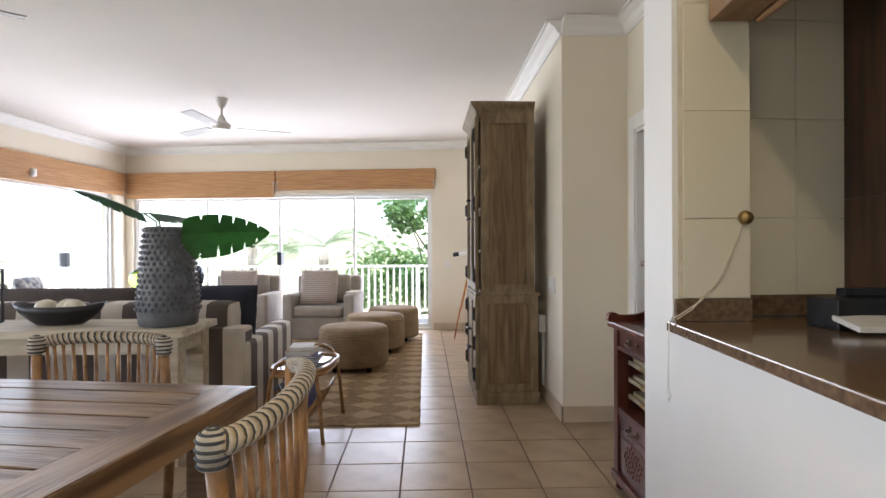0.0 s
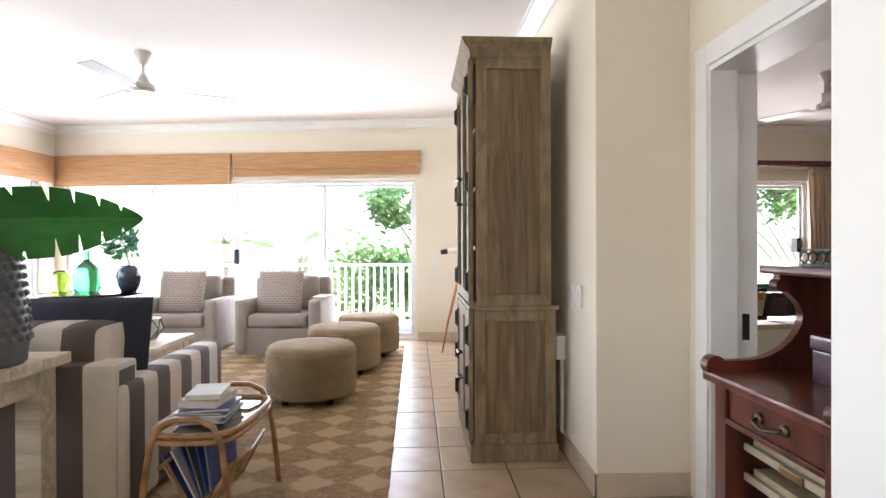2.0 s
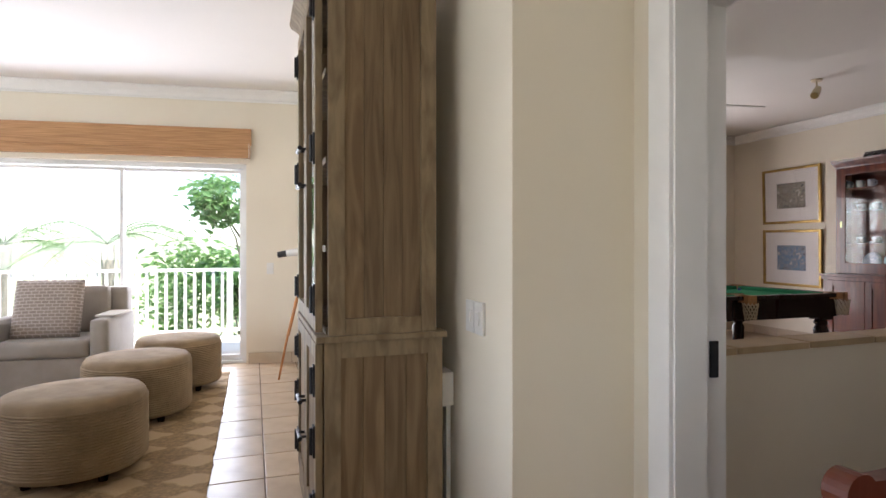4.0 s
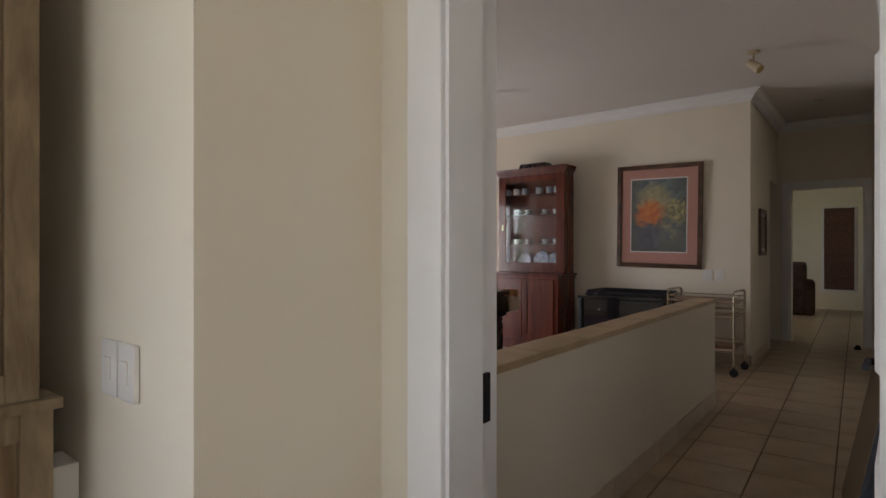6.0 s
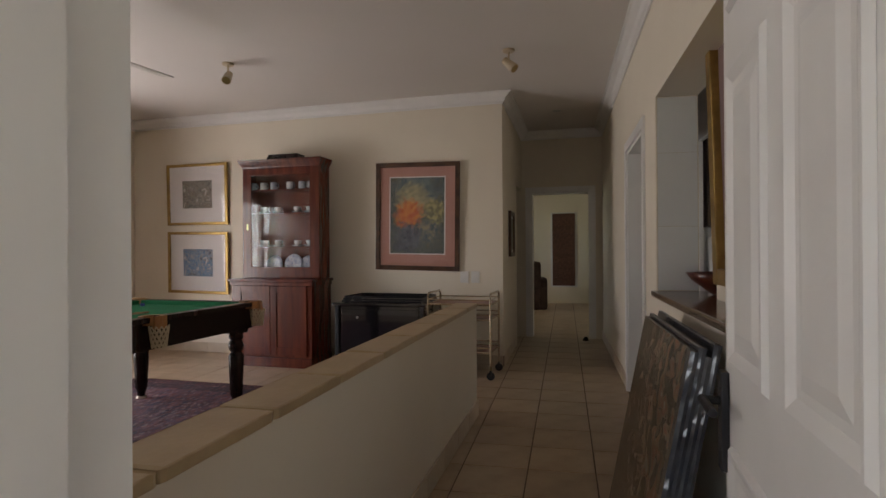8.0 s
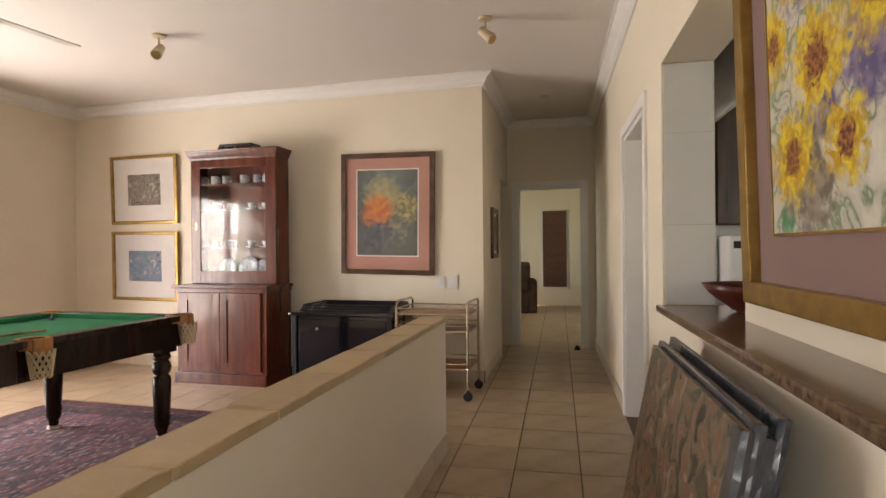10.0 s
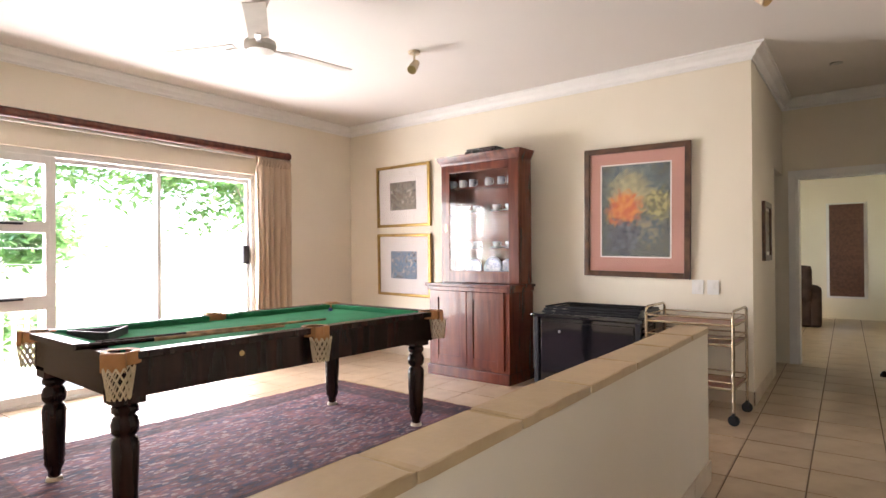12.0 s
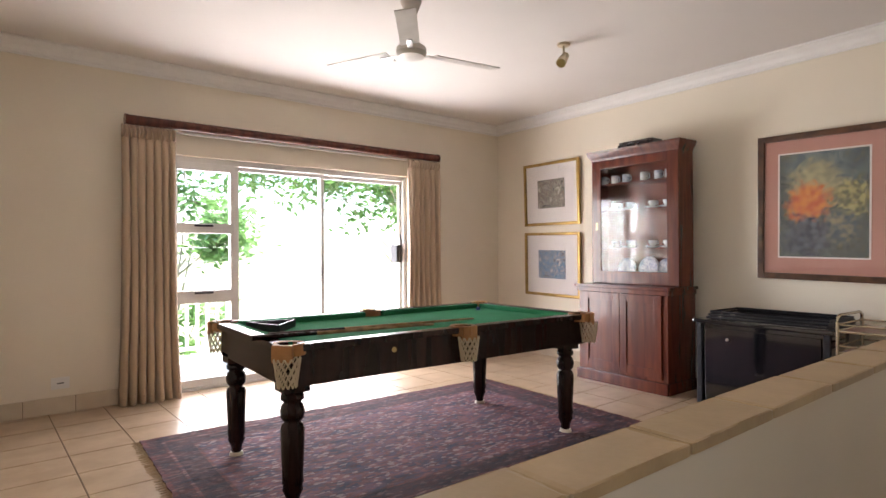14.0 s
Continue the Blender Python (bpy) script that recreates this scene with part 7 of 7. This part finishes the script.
# wrapped paintings leaning on the passage wall
WRAP = glass_mat("bubble_wrap", (0.92, 0.95, 1.0), 0.25)
DUSK = painted("dark_floral_paint", ((0.34, (0.05, 0.048, 0.038)), (0.44, (0.12, 0.105, 0.075)), (0.52, (0.20, 0.155, 0.11)), (0.58, (0.21, 0.105, 0.07)), (0.66, (0.27, 0.24, 0.19))), 13, 0.9, 0.25)
EDGE = mat("dark_blue_wrapped_edge", (0.045, 0.055, 0.075), 0.25, (0.10, 0.11, 0.13), 10, 6, 0.5, 40, coat=0.5)
for k in range(4):
    cv = thing("wrapped_painting", RM @ Matrix.Translation((1.37 + 0.012 * k, 0.356 - 0.0245 * k, 0.003)) @ Matrix.Rotation(radians(11), 4, "X"),
               "dark floral canvas in clear wrap leaning on the passage wall" if k == 0 else "wrapped canvas leaning in the stack on the passage wall", "painting", "wrapped paintings")
    hh = (0.92, 0.93, 0.90, 0.935)[k]
    part("canvas", boxed(0.006, 0.96 + 0.02 * k, -0.020, 0.0, 0.0, hh, 0.004), DUSK if k == 0 else EDGE, cv)
    wr = bmesh.new()
    n = 30
    col = []
    for j in range(n + 1):
        z = hh * j / n
        w = 0.004 * noise.noise((z * 22, k * 3.7, 0.4))
        col.append([wr.verts.new((x + w, y, z)) for x, y in ((0.05 + 0.012 * noise.noise((z * 9, k, 2)), 0.0016), (0.0, 0.003), (-0.004 + w, -0.010), (0.0, -0.0215), (0.05, -0.0212))])
    for j in range(n):
        for q in range(4):
            wr.faces.new((col[j][q], col[j][q + 1], col[j + 1][q + 1], col[j + 1][q]))
    part("edge_wrap", wr, EDGE, cv, "crinkled plastic wrap")
bowl = part("fruit_bowl", lathe([(0.07, 0), (0.09, 0.01), (0.18, 0.08), (0.21, 0.12), (0.20, 0.12), (0.16, 0.075), (0.05, 0.02)], 32), ROSEWOOD, smooth=True)
bowl.matrix_world = pose(5.13, 3.98, 0.966)
tagged(bowl, "dark red wooden bowl on the granite hatch ledge", "bowl")

# ---- curtains and rail ----
CURT = mat("beige_linen_curtain", (0.50, 0.385, 0.275), 0.9, (0.43, 0.325, 0.225), 3, 5, 0.4, 240, stretch=(1, 1, 0.2), sheen=0.2)
rl = thing("curtain_rail", PWM @ Matrix.Translation((1.40, -0.115, 2.335)), "dark red-brown wooden curtain pole over the sliding doors", "curtain rail")
part("pole", rodded((0, 0, 0), (3.22, 0, 0), 0.041, seg=20), ROSEWOOD, rl)
for x in (-0.025, 3.22):
    part("finial", rodded((x, 0, 0), (x + 0.025, 0, 0), 0.046, seg=20), ROSEWOOD, rl)
for x in (0.25, 2.95):
    part("bracket", boxed(x - 0.02, x + 0.02, -0.01, 0.1145, -0.03, 0.03, 0.004), ROSEWOOD, rl)
part("runner_track", boxed(0.35, 2.85, 0.02, 0.05, -0.062, -0.044, 0.003), SWITCH, rl)


def curtain(x0, x1, y, z0, z1, folds, label, seed):
    b = bmesh.new()
    n, mz = folds * 12, 26
    g = []
    for j in range(mz + 1):
        v = j / mz
        z = z0 + (z1 - z0) * v
        row = []
        for i in range(n + 1):
            u = i / n
            ph = 2 * math.pi * folds * u + 1.3 * noise.noise((u * 3.5, v * 1.3, seed)) + 0.5 * noise.noise((u * 9, v * 3, seed + 8))
            amp = 0.047 * (1 - 0.45 * v) * (1 + 0.9 * noise.noise((u * 7, v * 2.2, seed + 3)))
            if v > 0.93:
                amp *= 0.55
            waist = (1 - 0.07 * math.sin(math.pi * v) if seed > 1.5 else 1 - 0.03 * math.sin(math.pi * v)) * (1 + 0.16 * (1 - v) ** 2.5)
            x = (x0 + x1) / 2 + (x1 - x0) * (u - 0.5) * waist
            row.append(b.verts.new((x + 0.012 * math.cos(ph), y + amp * math.sin(ph) + 0.01 * noise.noise((u * 20, v * 5, seed)), z)))
        g.append(row)
    for j in range(mz):
        for i in range(n):
            b.faces.new((g[j][i], g[j][i + 1], g[j + 1][i + 1], g[j + 1][i]))
    ext = bmesh.ops.extrude_face_region(b, geom=b.faces[:])
    bmesh.ops.translate(b, vec=(0, 0.004, 0), verts=[q for q in ext["geom"] if isinstance(q, bmesh.types.BMVert)])
    bmesh.ops.recalc_face_normals(b, faces=b.faces[:])
    c = thing("curtain", PWM, label, "curtain", "linen curtains")
    part("drop", b, CURT, c, smooth=True)
    hd = bmesh.new()
    for k in range(folds * 2):
        x = x0 + (x1 - x0) * (k + 0.5) / (folds * 2)
        tube([(x, y - 0.01, z1 - 0.10), (x + 0.004, y - 0.032, z1 - 0.05), (x, y - 0.015, z1)], 0.010, 6, hd)
    part("pinch_pleats", hd, CURT, c, smooth=True)
    return c


curtain(1.34, 1.76, -0.115, 0.005, 2.29, 7, "full-length beige linen curtain gathered beside the louvres", 1.0)
curtain(4.20, 4.66, -0.115, 0.005, 2.29, 6, "full-length beige linen curtain gathered at the window's end", 2.0)

# ---- black glass cabinet and trolley ----
GLOSS = mat("black_gloss", (0.006, 0.006, 0.008), 0.08, (0.01, 0.01, 0.012), 6, 3, coat=0.8)
bcab = thing("black_cabinet", pose(6.98, 6.30, 0), "low black gloss cabinet with smoked glass front", "cabinet")
part("body", boxed(0.03, 0.63, 0.0, 0.95, 0.04, 0.665, 0.006), GLOSS, bcab)
part("top", boxed(-0.01, 0.64, -0.02, 0.97, 0.666, 0.695, 0.01), GLOSS, bcab)
part("glass_door", boxed(0.015, 0.0295, 0.06, 0.88, 0.08, 0.63, 0.003), GLOSS, bcab, "smoked glass door")
for y in (0.0, 0.90):
    part("post", boxed(0.0, 0.028, y, y + 0.04, 0.0, 0.665, 0.004), DARK, bcab)
part("lock", rodded((0.015, 0.70, 0.55), (0.005, 0.70, 0.55), 0.012), STEEL, bcab, "steel lock")
fdt = thing("folded_frame", pose(6.98, 6.30, 0.6955), "folded black metal frames lying on the black cabinet", "metal frame")
for k in range(3):
    part("bar_frame", tube([(0.05 + 0.03 * k, 0.04, 0.012 + 0.02 * k), (0.58 - 0.02 * k, 0.04, 0.012 + 0.02 * k), (0.58 - 0.02 * k, 0.88, 0.012 + 0.02 * k), (0.05 + 0.03 * k, 0.88, 0.012 + 0.02 * k)], 0.010, 6, closed=True), DARK, fdt)

TRGOLD = mat("pale_gold_anodised_metal", (0.62, 0.55, 0.42), 0.25, (0.55, 0.48, 0.36), 8, 4, metal=1.0)
TRTRAY = wood("red_veneer_tray", (0.14, 0.035, 0.02), (0.26, 0.08, 0.04), 0.35, (9, 1, 9))
trl = thing("tea_trolley", pose(6.98, 5.645, 0), "gold metal tea trolley with three red veneer trays", "trolley")
tw, tl = 0.44, 0.61
for x in (0.0, tw):
    for y in (0.0, tl):
        part("post", rodded((x, y, 0.06), (x, y, 0.76), 0.011, seg=10), TRGOLD, trl)
        w = part("castor", rodded((x - 0.012, y, 0.038), (x + 0.012, y, 0.038), 0.038, seg=18), DARK, trl, "black castor")
        part("fork", boxed(x - 0.018, x + 0.018, y - 0.01, y + 0.01, 0.045, 0.09, 0.003), DARK, w)
for y in (0.0, tl):
    part("handle", tube([(0, y, 0.74), (0, y, 0.785), (0.04, y, 0.805), (tw - 0.04, y, 0.805), (tw, y, 0.785), (tw, y, 0.74)], 0.010, 8), TRGOLD, trl, smooth=True)
for z in (0.245, 0.555, 0.695):
    tr_ = part("tray", boxed(0.012, tw - 0.012, 0.012, tl - 0.012, z, z + 0.010, 0.002), TRTRAY, trl, "red veneer tray")
    part("tray_rail", tube([(0, 0, z + 0.005), (tw, 0, z + 0.005), (tw, tl, z + 0.005), (0, tl, z + 0.005)], 0.009, 7, closed=True), TRGOLD, tr_)
    part("tray_rail", tube([(0, 0, z + 0.05), (tw, 0, z + 0.05), (tw, tl, z + 0.05), (0, tl, z + 0.05)], 0.006, 7, closed=True), TRGOLD, tr_)

for y in (6.05, 5.93):
    s = thing("light_switch", pose(7.6355, y, 0.93), "white switch plate on the cream wall", "switch", "switches by the passage")
    part("plate", boxed(-0.012, 0, -0.045, 0.045, -0.06, 0.06, 0.003), SWITCH, s)
    part("rocker", boxed(-0.018, -0.012, -0.012, 0.012, -0.022, 0.022, 0.002), SWITCH, s)
s = thing("wall_socket", PWM @ Matrix.Translation((0.945, -0.0005, 0.235)), "white double wall socket above the skirting", "socket")
part("plate", boxed(-0.06, 0.06, -0.012, 0, -0.045, 0.045, 0.003), SWITCH, s)
part("socket_holes", boxed(-0.022, 0.022, -0.0135, -0.0125, -0.004, 0.004), DARK, s)


# ---- ceiling fittings ----
IVORY = mat("aged_ivory_enamel", (0.60, 0.50, 0.35), 0.4, (0.52, 0.43, 0.29), 8, 4, 0.1, 90)


def spotlight(x, y, aim, label):
    s = thing("spotlight", pose(x, y, H), label, "spotlight", "ceiling spotlights")
    IV = IVORY
    part("base_plate", lathe([(0.045, -0.018), (0.05, -0.01), (0.05, -0.001)], 20), IV, s)
    a = radians(aim)
    d = Vector((math.cos(a), math.sin(a), -0.9)).normalized()
    part("arm", rodded((0, 0, -0.015), (0, 0, -0.10), 0.008), IV, s)
    hd = part("head", rodded(Vector((0, 0, -0.115)) - d * 0.05, Vector((0, 0, -0.115)) + d * 0.075, 0.03, 0.04, 20), IV, s)
    part("lamp_face", rodded(Vector((0, 0, -0.115)) + d * 0.076, Vector((0, 0, -0.115)) + d * 0.078, 0.033, seg=18), BRASS, hd, "dull reflector")
    return s


spotlight(6.02, 7.77, 200, "cream ceiling spotlight on a short arm")
spotlight(6.39, 5.365, 250, "cream ceiling spotlight on a short arm")
dl_ = thing("downlight", pose(8.6, 5.15, H), "small recessed downlight in the passage ceiling", "downlight")
part("ring", lathe([(0.045, -0.006), (0.05, -0.001)], 20), STEEL, dl_)
ceiling_fan(4.64, 7.83, 2.53, H, -6, "white three-blade ceiling fan over the pool table", rod_r=0.034)

# ---- room at the passage's end ----
BLINDWOOD = wood("red_brown_blind_slat", (0.085, 0.034, 0.022), (0.13, 0.055, 0.035), 0.6, (1, 9, 9))
bl = thing("roller_blind", pose(14.88, 5.49, 0), "dark brown slatted blind drawn over the far window", "blind")
for k in range(18):
    part("slat", boxed(-0.03 - 0.004 * (k % 2), -0.012 - 0.004 * (k % 2), -0.25, 0.25, 0.40 + 0.0905 * k, 0.40 + 0.0905 * k + 0.092, 0.002), BLINDWOOD, bl)
wf = tagged(new("window_4"), kind="structure")
b = bmesh.new()
for y0, y1, z0, z1 in ((5.192, 5.25, 0.362, 2.058), (5.73, 5.788, 0.362, 2.058), (5.25, 5.73, 0.362, 0.40), (5.25, 5.73, 2.02, 2.058)):
    box(b, 14.895, 14.96, y0, y1, z0, z1)
part("window_frame", b, ALU, wf)
SUEDE = mat("brown_suede", (0.06, 0.035, 0.03), 0.9, (0.09, 0.055, 0.045), 8, 5, 0.4, 150)
ac = thing("armchair", pose(13.6, 6.35, 0, 0, 0, 100), "dark brown suede armchair in the far room", "armchair")
part("base", boxed(-0.45, 0.45, -0.42, 0.42, 0.0, 0.44, 0.06), SUEDE, ac, smooth=True)
part("backrest", boxed(-0.45, 0.45, 0.22, 0.46, 0.4, 0.98, 0.09), SUEDE, ac, smooth=True)
for s_ in (-1, 1):
    x0, x1 = sorted((s_ * 0.40, s_ * 0.58))
    part("arm", boxed(x0, x1, -0.42, 0.42, 0.0, 0.64, 0.07), SUEDE, ac, smooth=True)
ds = thing("door_stop", pose(9.55, 4.86, 0), "small dark wooden door wedge on the passage tiles", "door stop")
part("wedge", lathe([(0.035, 0), (0.04, 0.01), (0.025, 0.045), (0.01, 0.055)], 14), DARKWOOD, ds, smooth=True)


# tiled reveal at the far end of the hatch
rv = tagged(part("wall_tiles_hatch", boxed(3.132, 3.139, -0.235, -0.005, 0.967, 2.125), PALE_GROUT), kind="structure")
rv.matrix_world = RM
WHITETILE = mat("white_glazed_reveal_tile", (0.74, 0.75, 0.75), 0.1, (0.72, 0.73, 0.73), 3, 3, 0.02, 30, random_tint=0.03)
for za, zb in ((0.969, 1.35), (1.352, 1.79), (1.792, 2.124)):
    part("wall_tile", boxed(3.126, 3.1318, -0.232, -0.008, za, zb, 0.002), WHITETILE, rv)


# ---- outdoors ----
DECKM = mat("pale_deck_tile", (0.55, 0.52, 0.47), 0.6, (0.48, 0.45, 0.40), 3, 6, 0.2, 40)
# grass colour made paler to imitate the glare outdoors
LAWN = mat("glare_paled_grass", (0.26, 0.27, 0.16), 0.95, (0.20, 0.22, 0.11), 0.4, 8, 0.6, 6)
BARK = mat("grey_brown_bark", (0.32, 0.28, 0.23), 0.95, (0.22, 0.19, 0.15), 6, 6, 0.9, 30, stretch=(1, 1, 0.3))
CROWN = leafy(mat("broad_green_foliage", (0.11, 0.20, 0.075), 0.28, (0.08, 0.15, 0.045), 3, 5), 0.45)
CROWN2 = leafy(mat("bright_green_foliage", (0.14, 0.23, 0.09), 0.28, (0.10, 0.18, 0.05), 3, 5), 0.45)
PALM = leafy(mat("palm_frond_green", (0.10, 0.16, 0.06), 0.45, (0.07, 0.12, 0.05), 4, 4), 0.4)

gb = bmesh.new()
bmesh.ops.create_grid(gb, x_segments=60, y_segments=60, size=900)
for v in gb.verts:
    v.co.z = -3.2 - 0.004 * max(0.0, v.co.xy.length - 30)
tagged(part("ground", gb, LAWN), kind="structure")
tagged(part("terrace", boxed(-9, 10, 10.82, 12.4, -0.35, -0.04), DECKM), kind="structure")
tagged(part("terrace_edge", boxed(-9, 10, 10.33, 10.815, -0.35, -0.045), DECKM), kind="structure")
bal = thing("balustrade", pose(0, 12.25, -0.04), "white painted terrace balustrade of upright slats", "balustrade")
part("top_rail", boxed(-8.6, 9.6, -0.04, 0.04, 0.93, 0.97, 0.006), ALU, bal)
part("bottom_rail", boxed(-8.6, 9.6, -0.025, 0.025, 0.08, 0.12, 0.004), ALU, bal)
pm = bpy.data.meshes.new("slat")
b = boxed(-0.018, 0.018, -0.016, 0.016, 0.121, 0.929)
b.to_mesh(pm)
b.free()
pm.materials.append(ALU)
for k in range(150):
    s = new("slat", pm)
    s.parent = bal
    s.location = (-8.5 + 0.12 * k, 0, 0)
for k in range(9):
    part("post", boxed(-8.6 + 2.26 * k, -8.52 + 2.26 * k, -0.045, 0.045, 0.0, 0.925, 0.006), ALU, bal)


def tree(x, y, z0, height, spread, material, label, seed, leaves=2600, leaf=0.13, low=0.55, lean=0.0):
    rnd = random.Random(seed)
    t = thing("tree", pose(x, y, z0), label, "tree", "garden trees")
    tr = bmesh.new()
    trunk = [(0, 0, 0), (0.1 * rnd.uniform(-1, 1), 0.1, height * 0.25), (0.25 * rnd.uniform(-1, 1), 0.15, height * 0.5), (0.2 * rnd.uniform(-1, 1), 0.1, height * 0.72)]
    tube(trunk, [0.11, 0.085, 0.06, 0.03], 8, tr)
    ends = []
    for k in range(9):
        a = 2 * math.pi * k / 9 + rnd.uniform(-0.3, 0.3)
        st = Vector(trunk[1 + k % 3])
        r = spread * rnd.uniform(0.45, 0.95)
        e = Vector((lean + r * math.cos(a), r * math.sin(a), height * rnd.uniform(low, 0.98)))
        mid = st.lerp(e, 0.5) + Vector((rnd.uniform(-0.2, 0.2), rnd.uniform(-0.2, 0.2), 0.25))
        tube([st, mid, e], [0.03, 0.018, 0.007], 6, tr)
        ends += [e, mid.lerp(e, 0.5)]
        for q in range(2):
            f = e + Vector((rnd.gauss(0, 0.4), rnd.gauss(0, 0.4), rnd.gauss(0, 0.3))) * spread * 0.35
            tube([mid.lerp(e, 0.6), f], [0.01, 0.004], 5, tr)
            ends.append(f)
    part("trunk", tr, BARK, t, smooth=True)
    cr = bmesh.new()
    for k in range(leaves):
        c = rnd.choice(ends) + Vector((rnd.gauss(0, 1), rnd.gauss(0, 1), rnd.gauss(0, 0.8))) * spread * 0.17
        mm = Matrix.Translation(c) @ Euler((rnd.uniform(-1.0, 1.0), rnd.uniform(-1.0, 1.0), rnd.uniform(0, 6.3))).to_matrix().to_4x4()
        s = leaf * rnd.uniform(0.6, 1.3)
        vv = [cr.verts.new(mm @ Vector(p)) for p in ((0, -s, 0), (s * 0.42, -s * 0.1, s * 0.12), (0, s, 0), (-s * 0.42, -s * 0.1, s * 0.12))]
        cr.faces.new((vv[0], vv[1], vv[2]))
        cr.faces.new((vv[0], vv[2], vv[3]))
    part("crown", cr, material, t)
    return t


tree(0.75, 16.6, -3.2, 6.1, 1.15, CROWN, "leafy green tree beyond the terrace rail", 3, 3600, 0.12)
tree(-0.5, 19.5, -3.3, 4.3, 1.6, CROWN2, "bright green shrub tree lower on the slope", 4, 1800)
tree(1.6, 18.0, -3.3, 4.4, 1.5, CROWN2, "bright green shrub tree lower on the slope", 12, 1800)
tree(4.9, 17.6, -3.2, 7.6, 1.5, CROWN, "leafy green tree beyond the terrace rail", 5, 4000, 0.12, 0.6, 0.5)
tree(13.6, 20.0, -3.4, 9.4, 2.5, CROWN2, "tall spreading tree on the slope beyond the terrace", 6, 5500, 0.14, 0.72, -4.2)
tree(12.4, 17.8, -3.3, 8.3, 1.8, CROWN, "leafy green tree beyond the terrace rail", 8, 4200, 0.12, 0.74, -2.6)
tree(2.6, 14.6, -3.2, 3.7, 1.2, CROWN2, "low green shrub below the terrace", 9, 1300)
tree(4.0, 15.0, -3.2, 3.7, 1.1, CROWN2, "low green shrub below the terrace", 10, 1300)


def palm(x, y, z0, height, reach, label, seed, fronds=15):
    rnd = random.Random(seed)
    p = thing("palm_tree", pose(x, y, z0), label, "palm tree", "garden palms")
    part("trunk", lathe([(0.20, 0), (0.16, height * 0.3), (0.14, height * 0.8), (0.17, height)], 14), BARK, p, smooth=True)
    for k in range(fronds):
        a = 2 * math.pi * k / fronds + rnd.uniform(-0.15, 0.15)
        lift = rnd.uniform(0.35, 1.7)
        b = bmesh.new()
        d = Vector((math.cos(a), math.sin(a), 0))
        side = Vector((-d.y, d.x, 0))
        n = 26
        rib = [Vector((0, 0, height)) + d * (reach * u) + Vector((0, 0, lift * reach * 0.75 * u - reach * (0.45 + 0.5 * lift) * u * u)) for u in [q / n for q in range(n + 1)]]
        tube(rib, [0.018 * (1 - 0.8 * q / n) for q in range(n + 1)], 5, b)
        for q in range(3, n + 1):
            ln = reach * 0.26 * math.sin(math.pi * (0.12 + 0.85 * q / n)) + 0.05
            for s in (-1, 1):
                tip = rib[q] + side * s * ln + d * ln * 0.5 + Vector((0, 0, -ln * 0.35))
                w = d * 0.014
                vv = [b.verts.new(v) for v in (rib[q] - w, rib[q] + w, tip)]
                b.faces.new(vv)
        part("frond", b, PALM, p)
    return p


palm(-2.6, 19.5, -3.3, 4.6, 2.3, "palm with long arching fronds beyond the terrace", 21)
palm(-5.6, 22.0, -3.4, 4.7, 2.4, "palm with long arching fronds lower on the slope", 22)
palm(-9.5, 12.5, -3.3, 4.4, 2.0, "palm with long arching fronds beside the house", 23)


# ---- floor tiles, last ----
bm = bmesh.new()
box(bm, -5.6, 15.2, -1.1, 10.6, -0.2, -0.006)
floor = tagged(part("floor", bm, GROUT), kind="structure")


def tile_floor(parent, origin, turn, pitch, inside, near, name="floor_tile"):
    """Lays a tile grid; the tiles near the walk are objects, the others one joined mesh."""
    m = Matrix.Translation((*origin, 0)) @ Matrix.Rotation(radians(turn), 4, "Z")
    me = bpy.data.meshes.new(name)
    b = boxed(0.004, pitch - 0.004, 0.004, pitch - 0.004, -0.02, 0.0, 0.0025)
    b.to_mesh(me)
    b.free()
    me.materials.append(TILE)
    rest = bmesh.new()
    made = 0
    for i in range(-30, 45):
        for j in range(-30, 45):
            c = m @ Vector(((i + 0.5) * pitch, (j + 0.5) * pitch, 0))
            if not inside(c.x, c.y):
                continue
            if near(c.x, c.y) and made < 290:
                t = new(name, me)
                t.parent = parent
                t.matrix_world = m @ Matrix.Translation((i * pitch, j * pitch, random.uniform(-0.0006, 0.0006)))
                made += 1
            else:
                vs = [rest.verts.new(m @ Vector(((i + u) * pitch + (0.004 if u == 0 else -0.004), (j + v) * pitch + (0.004 if v == 0 else -0.004), z)))
                      for z in (-0.02, 0.0) for u, v in ((0, 0), (1, 0), (1, 1), (0, 1))]
                rest.faces.new(vs[4:])
                for k in range(4):
                    rest.faces.new((vs[k], vs[(k + 1) % 4], vs[4 + (k + 1) % 4], vs[4 + k]))
    r = part("floor_tiles_rest", rest, TILE, parent)
    tagged(r, kind="stuff")


east = lambda x, y: x > 2.2 and y > 4.0 + (x - 2.2) * 0.073
tile_floor(floor, (0.853 - 0.366 * 5, 4.965), 0.0, 0.3665, lambda x, y: -5.4 < x < 7.2 and -1.0 < y < 10.7 and not east(x, y) and not (x > 1.75 and y > 5.4),
           lambda x, y: -0.5 < x < 1.7 and 3.4 < y < 10)
tile_floor(floor, (5.285, 5.06), 3.6, 0.366, lambda x, y: east(x, y) and x < 15 and y < 10.7, lambda x, y: 3.6 < x < 9.8 and y < 6.8)
